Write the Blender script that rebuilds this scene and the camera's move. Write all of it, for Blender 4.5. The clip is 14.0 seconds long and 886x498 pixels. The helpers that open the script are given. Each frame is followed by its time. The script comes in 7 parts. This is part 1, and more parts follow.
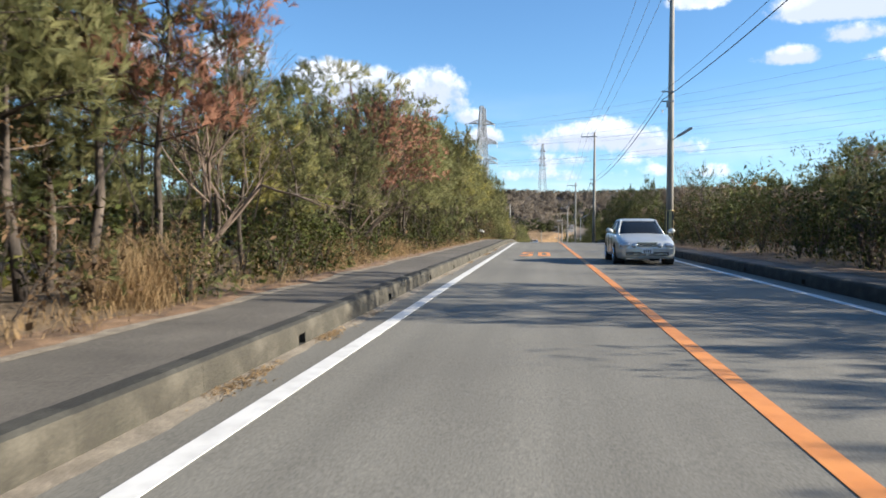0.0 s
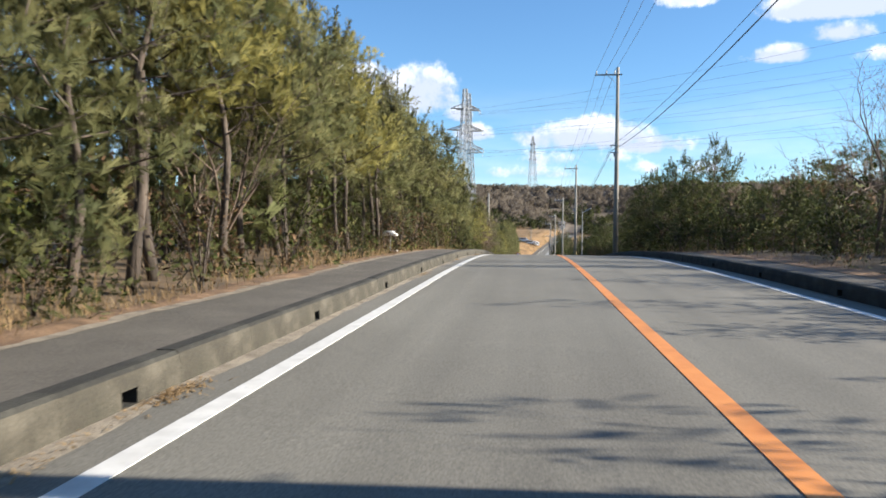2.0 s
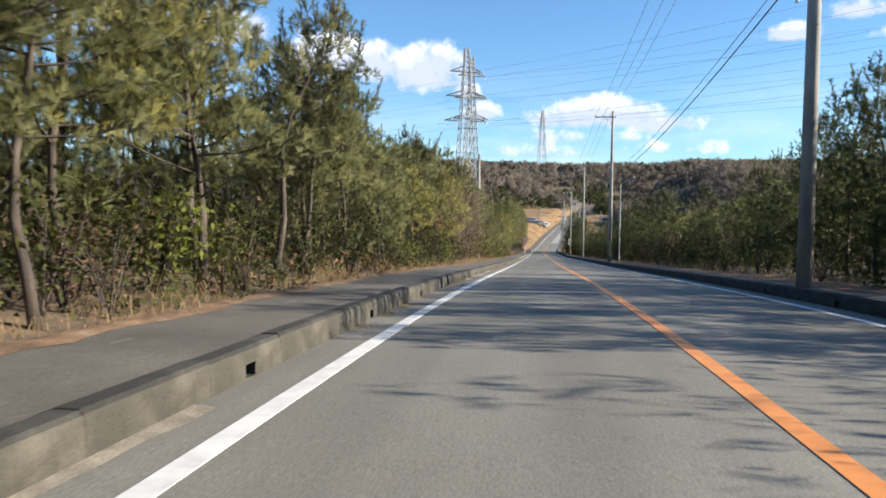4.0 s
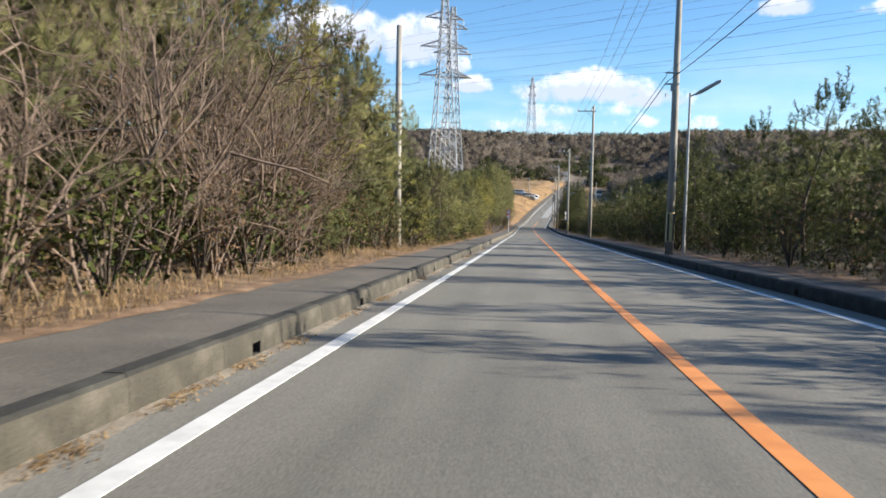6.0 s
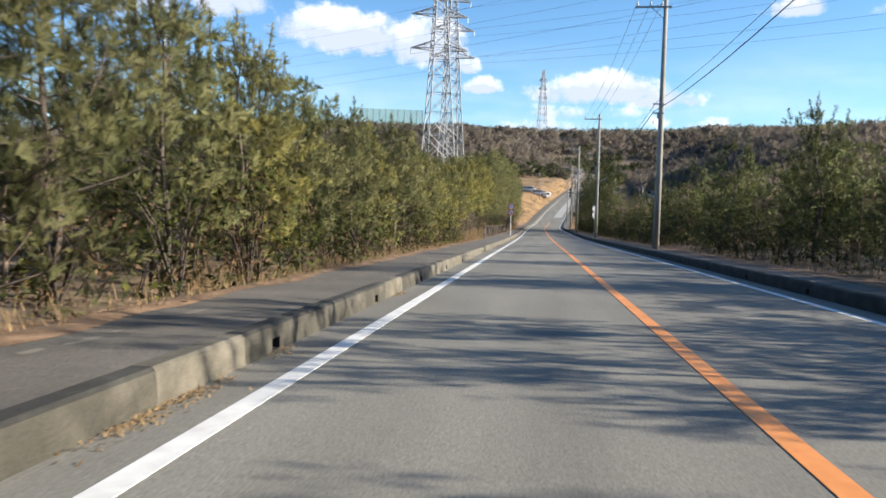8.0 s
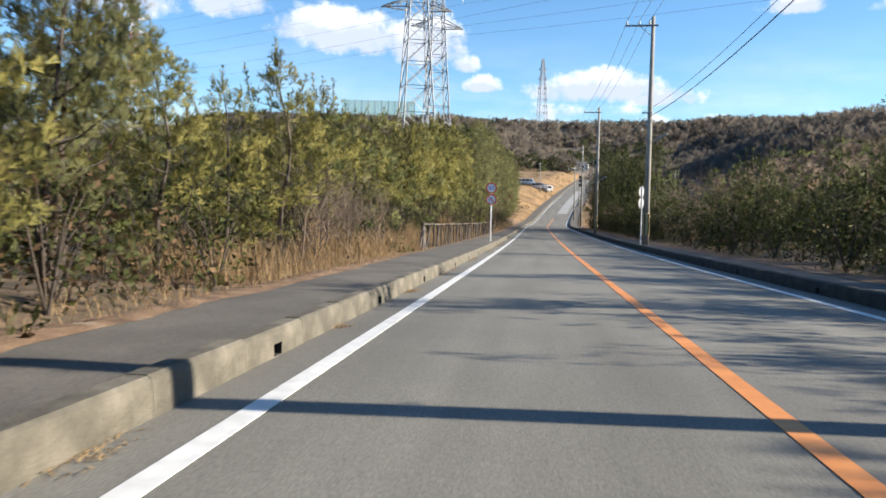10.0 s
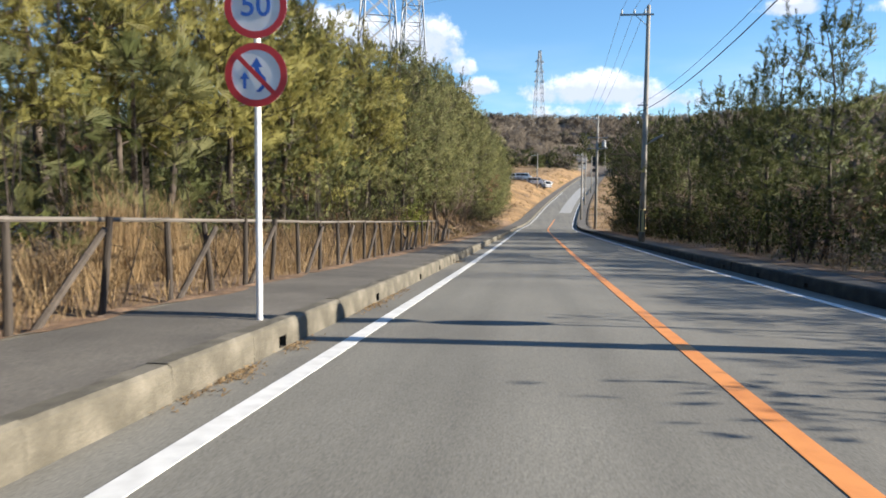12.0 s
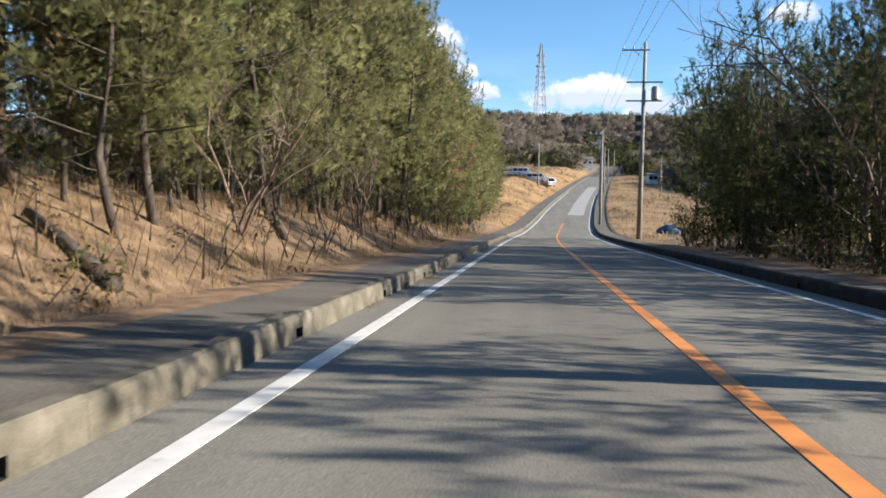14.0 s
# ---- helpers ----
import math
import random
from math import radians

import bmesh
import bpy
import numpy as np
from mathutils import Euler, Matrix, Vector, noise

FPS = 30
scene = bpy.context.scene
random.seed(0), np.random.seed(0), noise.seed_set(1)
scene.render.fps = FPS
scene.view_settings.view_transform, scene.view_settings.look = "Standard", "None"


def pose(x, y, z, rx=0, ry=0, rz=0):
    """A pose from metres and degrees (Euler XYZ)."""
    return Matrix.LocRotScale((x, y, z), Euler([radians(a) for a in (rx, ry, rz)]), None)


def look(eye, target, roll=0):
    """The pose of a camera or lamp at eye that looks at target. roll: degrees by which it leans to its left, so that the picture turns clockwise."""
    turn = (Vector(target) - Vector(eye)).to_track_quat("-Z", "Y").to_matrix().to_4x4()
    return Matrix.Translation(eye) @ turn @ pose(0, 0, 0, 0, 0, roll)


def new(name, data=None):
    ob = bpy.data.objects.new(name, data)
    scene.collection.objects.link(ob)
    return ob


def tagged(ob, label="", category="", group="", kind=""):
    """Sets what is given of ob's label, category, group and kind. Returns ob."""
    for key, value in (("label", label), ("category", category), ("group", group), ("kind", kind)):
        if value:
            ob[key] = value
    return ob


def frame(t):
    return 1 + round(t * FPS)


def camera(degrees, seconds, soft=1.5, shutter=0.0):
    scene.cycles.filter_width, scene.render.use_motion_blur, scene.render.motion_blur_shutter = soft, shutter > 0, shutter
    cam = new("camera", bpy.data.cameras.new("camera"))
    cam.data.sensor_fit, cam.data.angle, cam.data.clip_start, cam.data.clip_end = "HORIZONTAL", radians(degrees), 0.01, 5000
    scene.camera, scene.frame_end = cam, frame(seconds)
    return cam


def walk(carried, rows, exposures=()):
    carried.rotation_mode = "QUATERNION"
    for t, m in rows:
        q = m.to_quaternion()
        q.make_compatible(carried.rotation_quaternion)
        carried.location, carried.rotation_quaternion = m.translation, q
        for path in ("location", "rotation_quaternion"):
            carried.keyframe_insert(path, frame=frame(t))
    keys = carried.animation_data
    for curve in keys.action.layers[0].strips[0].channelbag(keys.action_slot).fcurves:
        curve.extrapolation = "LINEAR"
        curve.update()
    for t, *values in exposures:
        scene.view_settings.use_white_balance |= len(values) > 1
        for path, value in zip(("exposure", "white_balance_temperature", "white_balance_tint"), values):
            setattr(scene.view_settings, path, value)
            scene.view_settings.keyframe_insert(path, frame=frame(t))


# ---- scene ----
cam = camera(60.0, 14.0, soft=1.7, shutter=0.06)
PATH = [
    (0.0, pose(-1.456, -0.000, 1.165, 88.968, -0.352, 7.237)),
    (0.5, pose(-1.448, 8.346, 1.273, 88.933, -0.415, 7.047)),
    (1.0, pose(-1.384, 16.690, 1.385, 88.893, -0.419, 6.658)),
    (1.5, pose(-1.314, 25.031, 1.483, 88.751, -0.483, 6.549)),
    (2.0, pose(-1.271, 33.394, 1.576, 88.696, -0.530, 6.504)),
    (2.5, pose(-1.304, 41.781, 1.675, 88.887, -0.593, 6.620)),
    (3.0, pose(-1.383, 50.194, 1.787, 88.783, -0.667, 6.817)),
    (3.5, pose(-1.477, 58.633, 1.827, 88.099, -0.732, 7.014)),
    (4.0, pose(-1.556, 67.098, 1.746, 87.121, -0.756, 7.129)),
    (4.5, pose(-1.591, 75.590, 1.515, 86.656, -0.718, 7.081)),
    (5.0, pose(-1.550, 84.108, 1.152, 85.760, -0.689, 6.790)),
    (5.5, pose(-1.452, 92.656, 0.713, 85.069, -0.780, 6.408)),
    (6.0, pose(-1.398, 101.235, 0.243, 85.235, -0.988, 6.309)),
    (6.5, pose(-1.368, 109.857, -0.231, 85.035, -1.232, 6.515)),
    (7.0, pose(-1.377, 118.519, -0.696, 85.003, -1.316, 6.775)),
    (7.5, pose(-1.428, 127.220, -1.153, 85.184, -1.219, 6.944)),
    (8.0, pose(-1.442, 135.959, -1.606, 85.294, -1.152, 7.058)),
    (8.5, pose(-1.467, 144.735, -2.055, 85.244, -1.103, 7.112)),
    (9.0, pose(-1.495, 153.549, -2.500, 85.258, -1.037, 7.119)),
    (9.5, pose(-1.520, 162.400, -2.950, 85.236, -0.942, 7.092)),
    (10.0, pose(-1.534, 171.286, -3.404, 85.215, -0.808, 7.042)),
    (10.5, pose(-1.530, 180.208, -3.864, 85.169, -0.653, 6.984)),
    (11.0, pose(-1.502, 189.164, -4.328, 85.108, -0.598, 6.928)),
    (11.5, pose(-1.482, 198.149, -4.788, 85.135, -0.613, 6.841)),
    (12.0, pose(-1.468, 207.156, -5.231, 85.407, -0.584, 6.823)),
    (12.5, pose(-1.461, 216.188, -5.657, 85.402, -0.772, 6.854)),
    (13.0, pose(-1.497, 225.244, -6.065, 85.521, -0.890, 6.792)),
    (13.5, pose(-1.482, 234.317, -6.456, 85.650, -0.982, 6.916)),
    (14.0, pose(-1.485, 243.392, -6.829, 85.753, -0.923, 6.854)),
]
walk(cam, PATH, exposures=[(0.0, 1.35), (14.0, 1.35)])

# ---- sky and sun ----
SUN_ELEVATION, SUN_AZIMUTH = radians(22), radians(1.5)     # azimuth: from the road's right side, + towards its far end
world = bpy.data.worlds.new("sky")
scene.world = world
world.use_nodes = True
wt = world.node_tree
wt.nodes.clear()


sky = wt.nodes.new("ShaderNodeTexSky")
sky.sky_type = "NISHITA"
sky.sun_disc = False
sky.sun_elevation = SUN_ELEVATION
sky.sun_rotation = radians(90) - SUN_AZIMUTH
sky.altitude, sky.air_density, sky.dust_density, sky.ozone_density = 50, 1.0, 0.1, 3.5

# cumulus clouds: soft masses broken up by noise
coord = wt.nodes.new("ShaderNodeTexCoord")


def wmath(op, a, b=None, c=None, clamp=False):
    n = wt.nodes.new("ShaderNodeMath")
    n.operation, n.use_clamp = op, clamp
    for i, v in enumerate((a, b, c)):
        if v is None:
            continue
        if isinstance(v, (int, float)):
            n.inputs[i].default_value = v
        else:
            wt.links.new(v, n.inputs[i])
    return n.outputs[0]


split = wt.nodes.new("ShaderNodeSeparateXYZ")
wt.links.new(coord.outputs["Generated"], split.inputs[0])
bearing = wmath("ARCTAN2", split.outputs[0], split.outputs[1])          # 0 ahead, + to the right
height = wmath("ARCSINE", split.outputs[2])
plane = wt.nodes.new("ShaderNodeCombineXYZ")
wt.links.new(bearing, plane.inputs[0])
wt.links.new(height, plane.inputs[1])
puff = wt.nodes.new("ShaderNodeTexNoise")
puff.inputs["Scale"].default_value, puff.inputs["Detail"].default_value, puff.inputs["Roughness"].default_value = 16.0, 12.0, 0.66
wt.links.new(plane.outputs[0], puff.inputs["Vector"])
big = wt.nodes.new("ShaderNodeTexNoise")
big.inputs["Scale"].default_value, big.inputs["Detail"].default_value = 3.2, 3.0
wt.links.new(plane.outputs[0], big.inputs["Vector"])

CLOUDS = [  # bearing, height, half-width, half-height (degrees), weight: flat-based cumulus
    (4.0, 6.9, 5.6, 1.5, 1.0), (9.0, 6.3, 3.5, 0.9, 0.85), (2.5, 5.4, 5.0, 0.9, 0.6), (-8.6, 10.0, 3.2, 2.3, 1.0), (-13.6, 10.4, 5.0, 1.9, 1.0), (-17.0, 11.0, 3.6, 1.6, 0.85),
    (-22.5, 12.3, 3.2, 1.5, 1.0), (-4.3, 7.2, 1.8, 0.8, 0.95), (-5.6, 8.6, 1.2, 0.8, 0.8), (17.2, 12.0, 2.6, 0.8, 1.0), (20.8, 13.1, 2.4, 0.9, 1.0), (21.0, 14.9, 5.5, 1.5, 1.3),
    (11.0, 16.4, 2.6, 1.2, 0.85), (24.5, 11.6, 3.0, 0.8, 0.8), (-30.0, 12.0, 5.0, 1.8, 0.8), (34.0, 13.0, 7.0, 2.4, 0.8), (-1.0, 4.4, 9.0, 0.7, 0.55), (12.0, 4.6, 7.0, 0.6, 0.5),
]
mass = under = None
for b, h, hw, hh, weight in CLOUDS:
    u = wmath("MULTIPLY", wmath("SUBTRACT", bearing, radians(b)), 1 / radians(hw * 1.2))
    rise = wmath("SUBTRACT", height, radians(h))
    v = wmath("MULTIPLY", wmath("MAXIMUM", rise, wmath("MULTIPLY", rise, -1.7)), 1 / radians(hh * 1.35))
    r = wmath("ADD", wmath("MULTIPLY", u, u), wmath("MULTIPLY", v, v))
    one = wmath("MULTIPLY", wmath("SUBTRACT", 1.0, r, clamp=True), weight)
    mass = one if mass is None else wmath("MAXIMUM", mass, one)
    low = wmath("MULTIPLY", one, wmath("MULTIPLY_ADD", rise, -0.85 / radians(hh * 1.35), 0.75, clamp=True))      # the grey underside
    under = low if under is None else wmath("MAXIMUM", under, low)
wide = wmath("MULTIPLY", wmath("SUBTRACT", big.outputs["Fac"], 0.56, clamp=True), 2.0)       # the rest of the sky, at random
behind = wmath("GREATER_THAN", wmath("ABSOLUTE", bearing), radians(42))
mass = wmath("MAXIMUM", mass, wmath("MULTIPLY", wide, behind))
body = wmath("ADD", wmath("MULTIPLY", mass, 1.7), wmath("MULTIPLY", wmath("SUBTRACT", puff.outputs["Fac"], 0.5), 4.4))
cover = wmath("MULTIPLY", wmath("SUBTRACT", body, 0.42), 1.05, clamp=True)
cover = wmath("MULTIPLY", wmath("MULTIPLY", wmath("MULTIPLY", cover, cover), wmath("SUBTRACT", 3.0, wmath("MULTIPLY", cover, 2.0))), wmath("GREATER_THAN", mass, 0.001))
# a thin veil low in the sky
streaks = wt.nodes.new("ShaderNodeMapping")
streaks.inputs["Scale"].default_value = (5.0, 22.0, 1.0)
wt.links.new(plane.outputs[0], streaks.inputs["Vector"])
film = wt.nodes.new("ShaderNodeTexNoise")
film.inputs["Scale"].default_value, film.inputs["Detail"].default_value = 1.0, 8.0
wt.links.new(streaks.outputs[0], film.inputs["Vector"])
veil = wmath("MULTIPLY", wmath("MULTIPLY", wmath("SUBTRACT", film.outputs["Fac"], 0.4, clamp=True), 2.2), wmath("SUBTRACT", 1.0, wmath("MULTIPLY", height, 1 / radians(11)), clamp=True))
cover = wmath("MAXIMUM", cover, wmath("MULTIPLY", veil, 0.9, clamp=True))
# the side towards the sun, above and to the right, is the brighter
shifted = wt.nodes.new("ShaderNodeVectorMath")
shifted.operation = "ADD"
shifted.inputs[1].default_value = (0.012, 0.016, 0.0)
wt.links.new(plane.outputs[0], shifted.inputs[0])
beyond = wt.nodes.new("ShaderNodeTexNoise")
beyond.inputs["Scale"].default_value, beyond.inputs["Detail"].default_value = 13.0, 6.0
wt.links.new(shifted.outputs[0], beyond.inputs["Vector"])
tone = wmath("MULTIPLY_ADD", wmath("SUBTRACT", puff.outputs["Fac"], beyond.outputs["Fac"]), 2.6, wmath("SUBTRACT", 1.0, wmath("MULTIPLY", under, 1.9)), clamp=True)
cloud_tone = wt.nodes.new("ShaderNodeMix")
cloud_tone.data_type = "RGBA"
cloud_tone.inputs["A"].default_value, cloud_tone.inputs["B"].default_value = (4.7, 5.3, 6.5, 1), (7.7, 8.0, 8.6, 1)
wt.links.new(tone, cloud_tone.inputs["Factor"])
mix = wt.nodes.new("ShaderNodeMix")
mix.data_type = "RGBA"
wt.links.new(cover, mix.inputs["Factor"])
clear = wt.nodes.new("ShaderNodeMix")            # a clear, deep blue winter sky
clear.data_type, clear.blend_type = "RGBA", "MULTIPLY"
clear.inputs["Factor"].default_value = 1.0
clear.inputs["B"].default_value = (0.86, 1.1, 1.26, 1)
wt.links.new(sky.outputs[0], clear.inputs["A"])
wt.links.new(clear.outputs["Result"], mix.inputs["A"])
wt.links.new(cloud_tone.outputs["Result"], mix.inputs["B"])
back = wt.nodes.new("ShaderNodeBackground")
back.inputs["Strength"].default_value = 0.066
wt.links.new(mix.outputs["Result"], back.inputs["Color"])
wout = wt.nodes.new("ShaderNodeOutputWorld")
wt.links.new(back.outputs[0], wout.inputs["Surface"])

sun = new("sun", bpy.data.lights.new("sun", "SUN"))
sun.data.energy, sun.data.angle, sun.data.color = 5.0, radians(0.53), (1.0, 0.92, 0.79)
sun_way = Vector((math.cos(SUN_ELEVATION) * math.cos(SUN_AZIMUTH), math.cos(SUN_ELEVATION) * math.sin(SUN_AZIMUTH), math.sin(SUN_ELEVATION)))
sun.matrix_world = look(Vector((0, 0, 60)) + sun_way * 100, (0, 0, 60))

# ---- the lie of the land ----
_ys = np.arange(-120.0, 1600.0, 1.0)
_grade = np.interp(_ys, [-120, 0, 12, 24, 36, 48, 60, 72, 84, 100, 120, 150, 190, 240, 290, 312, 345, 700, 800, 1600],
                   [0.0122, 0.0122, 0.014, 0.011, 0.0112, 0.0145, -0.0025, -0.0278, -0.0492, -0.056, -0.0528, -0.0504, -0.0521, -0.0409, -0.036, -0.03, 0.05, 0.056, 0.02, 0.0])
_zs = np.cumsum(_grade) - np.interp(0.0, _ys, np.cumsum(_grade))
_turn = np.interp(_ys, [-120, 284, 340, 395, 600, 700, 800, 1600], [0, 0, 0.072, 0.098, 0.128, 0.16, 0.3, 0.3])
_xs = np.cumsum(_turn) - np.interp(0.0, _ys, np.cumsum(_turn))


def road_z(y):
    return float(np.interp(y, _ys, _zs))


def road_x(y):
    return float(np.interp(y, _ys, _xs))

# ---- materials ----
def material(name, base, rough=0.8, metal=0.0, stops=(), scale=3.0, detail=6.0, bump=0.0, bump_scale=40.0, spread=0.0, speck=None, backlit=0.0, stretch=None, wear=None, ragged=None, fan=0, tracks=None):
    """base: colour. stops: (place, colour) of a ramp over noise of that scale. bump: relief. spread: how much each object differs.
    speck: (scale, low, high, amount) fine light and dark grain. wear: (scale, threshold, colour) patches. ragged: (scale, threshold) of the fine gaps between small leaves.
    tracks: (scale, low, high) of long faint streaks. fan: how many needles a tuft's triangles split into."""
    m = bpy.data.materials.new(name)
    m.use_nodes = True
    t = m.node_tree
    b = t.nodes["Principled BSDF"]
    b.inputs["Roughness"].default_value, b.inputs["Metallic"].default_value = rough, metal
    link = t.links.new
    co = t.nodes.new("ShaderNodeTexCoord")
    src = co.outputs["Object"]
    if stretch:
        mp = t.nodes.new("ShaderNodeMapping")
        mp.inputs["Scale"].default_value = stretch
        link(src, mp.inputs["Vector"])
        src = mp.outputs[0]

    def noise_of(s, d=5.0, r=0.55):
        n = t.nodes.new("ShaderNodeTexNoise")
        n.inputs["Scale"].default_value, n.inputs["Detail"].default_value, n.inputs["Roughness"].default_value = s, d, r
        link(src, n.inputs["Vector"])
        return n.outputs["Fac"]

    def mixed(kind, fac, a, bb):
        n = t.nodes.new("ShaderNodeMix")
        n.data_type, n.blend_type = "RGBA", kind
        for key, v in (("Factor", fac), ("A", a), ("B", bb)):
            if isinstance(v, (int, float)):
                n.inputs[key].default_value = v
            elif isinstance(v, tuple):
                n.inputs[key].default_value = (*v, 1)[:4]
            else:
                link(v, n.inputs[key])
        return n.outputs["Result"]

    if stops:
        ramp = t.nodes.new("ShaderNodeValToRGB")
        e = ramp.color_ramp.elements
        while len(e) < len(stops):
            e.new(0.5)
        for el, (p, c) in zip(e, stops):
            el.position, el.color = p, (*c, 1)
        link(noise_of(scale, detail), ramp.inputs[0])
        col = ramp.outputs[0]
    else:
        col = mixed("MIX", 0.0, base, base)
    if wear:
        ws, th, wc = wear
        n = t.nodes.new("ShaderNodeMapRange")
        n.inputs["From Min"].default_value, n.inputs["From Max"].default_value = th, th + 0.12
        link(noise_of(ws, 8.0, 0.65), n.inputs["Value"])
        col = mixed("MIX", n.outputs[0], col, wc)
    if speck:
        ss, lo, hi, amount = speck
        n = t.nodes.new("ShaderNodeMapRange")
        n.inputs["From Min"].default_value, n.inputs["From Max"].default_value = 0.3, 0.7
        n.inputs["To Min"].default_value, n.inputs["To Max"].default_value = lo, hi
        link(noise_of(ss, 3.0, 0.7), n.inputs["Value"])
        col = mixed("MULTIPLY", amount, col, n.outputs[0])
    if tracks:
        mp = t.nodes.new("ShaderNodeMapping")
        mp.inputs["Scale"].default_value = (1.0, 0.012, 1.0)
        link(co.outputs["Object"], mp.inputs["Vector"])
        streak = t.nodes.new("ShaderNodeTexNoise")
        streak.inputs["Scale"].default_value, streak.inputs["Detail"].default_value = tracks[0], 3.0
        link(mp.outputs[0], streak.inputs["Vector"])
        n = t.nodes.new("ShaderNodeMapRange")
        n.inputs["From Min"].default_value, n.inputs["From Max"].default_value = 0.3, 0.7
        n.inputs["To Min"].default_value, n.inputs["To Max"].default_value = tracks[1:]
        link(streak.outputs["Fac"], n.inputs["Value"])
        col = mixed("MULTIPLY", 1.0, col, n.outputs[0])
    if spread:
        info = t.nodes.new("ShaderNodeObjectInfo")
        isl = t.nodes.new("ShaderNodeNewGeometry")
        both = t.nodes.new("ShaderNodeMath")
        both.operation = "ADD"
        link(info.outputs["Random"], both.inputs[0])
        link(isl.outputs["Random Per Island"], both.inputs[1])
        n = t.nodes.new("ShaderNodeMapRange")
        n.inputs["From Max"].default_value = 2.0
        n.inputs["To Min"].default_value, n.inputs["To Max"].default_value = 1 - spread, 1 + spread
        link(both.outputs[0], n.inputs["Value"])
        col = mixed("MULTIPLY", 1.0, col, n.outputs[0])
    link(col, b.inputs["Base Color"])
    if bump:
        bp = t.nodes.new("ShaderNodeBump")
        bp.inputs["Strength"].default_value, bp.inputs["Distance"].default_value = bump, 0.02
        link(noise_of(bump_scale, 4.0, 0.65), bp.inputs["Height"])
        link(bp.outputs[0], b.inputs["Normal"])
    if backlit:
        tr = t.nodes.new("ShaderNodeBsdfTranslucent")
        link(col, tr.inputs["Color"])
        ms = t.nodes.new("ShaderNodeMixShader")
        ms.inputs[0].default_value = backlit
        link(b.outputs[0], ms.inputs[1])
        link(tr.outputs[0], ms.inputs[2])
        link(ms.outputs[0], t.nodes["Material Output"].inputs["Surface"])
        b.inputs["Specular IOR Level"].default_value = 0.12
        if ragged:
            cut = t.nodes.new("ShaderNodeMath")
            cut.operation = "GREATER_THAN"
            cut.inputs[1].default_value = ragged[1]
            link(noise_of(ragged[0], 1.0, 0.6), cut.inputs[0])
            gap = t.nodes.new("ShaderNodeBsdfTransparent")
            m2 = t.nodes.new("ShaderNodeMixShader")
            link(cut.outputs[0], m2.inputs[0])
            link(gap.outputs[0], m2.inputs[1])
            link(ms.outputs[0], m2.inputs[2])
            link(m2.outputs[0], t.nodes["Material Output"].inputs["Surface"])
        if fan:
            def maths(op, a, bb=None):
                n = t.nodes.new("ShaderNodeMath")
                n.operation = op
                for i, v in enumerate((a, bb)):
                    if isinstance(v, (int, float)):
                        n.inputs[i].default_value = v
                    elif v is not None:
                        link(v, n.inputs[i])
                return n.outputs[0]
            uv, parts_uv, isle = t.nodes.new("ShaderNodeUVMap"), t.nodes.new("ShaderNodeSeparateXYZ"), t.nodes.new("ShaderNodeNewGeometry")
            uv.uv_map = "fan"
            link(uv.outputs[0], parts_uv.inputs[0])
            along = parts_uv.outputs[1]
            strand = maths("MULTIPLY", maths("DIVIDE", parts_uv.outputs[0], maths("MAXIMUM", along, 0.001)), fan)
            n = t.nodes.new("ShaderNodeTexNoise")
            n.noise_dimensions = "2D"
            n.inputs["Scale"].default_value, n.inputs["Detail"].default_value = 1.0, 1.0
            xy = t.nodes.new("ShaderNodeCombineXYZ")
            link(strand, xy.inputs[0])
            link(maths("MULTIPLY", isle.outputs["Random Per Island"], 97.0), xy.inputs[1])
            link(xy.outputs[0], n.inputs["Vector"])
            solid_here = maths("GREATER_THAN", n.outputs["Fac"], maths("ADD", maths("MULTIPLY", maths("MULTIPLY", along, along), 0.17), 0.425))
            gap = t.nodes.new("ShaderNodeBsdfTransparent")
            m2 = t.nodes.new("ShaderNodeMixShader")
            link(solid_here, m2.inputs[0])
            link(gap.outputs[0], m2.inputs[1])
            link(ms.outputs[0], m2.inputs[2])
            link(m2.outputs[0], t.nodes["Material Output"].inputs["Surface"])
    return m


ASPHALT = material("asphalt", (0.1, 0.1, 0.1), 0.85, stops=[(0.28, (0.13, 0.121, 0.101)), (0.5, (0.158, 0.148, 0.123)), (0.74, (0.186, 0.175, 0.146))],
                   scale=0.5, detail=10, bump=0.08, bump_scale=150, speck=(70, 0.52, 1.48, 0.75), stretch=(1.0, 0.45, 1.0), wear=(0.55, 0.66, (0.115, 0.106, 0.092)), tracks=(1.6, 0.84, 1.14))
PATH_ASPHALT = material("old_asphalt", (0.11, 0.11, 0.1), 0.9, stops=[(0.3, (0.071, 0.062, 0.051)), (0.55, (0.107, 0.094, 0.077)), (0.78, (0.148, 0.132, 0.108))],
                        scale=0.8, detail=10, bump=0.3, bump_scale=70, speck=(45, 0.45, 1.55, 0.85), wear=(1.3, 0.67, (0.24, 0.21, 0.17)))
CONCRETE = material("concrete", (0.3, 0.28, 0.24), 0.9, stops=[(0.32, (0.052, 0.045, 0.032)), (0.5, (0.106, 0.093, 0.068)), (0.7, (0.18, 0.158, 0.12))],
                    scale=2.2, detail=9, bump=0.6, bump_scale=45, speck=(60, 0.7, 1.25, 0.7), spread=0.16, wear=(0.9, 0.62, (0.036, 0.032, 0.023)))
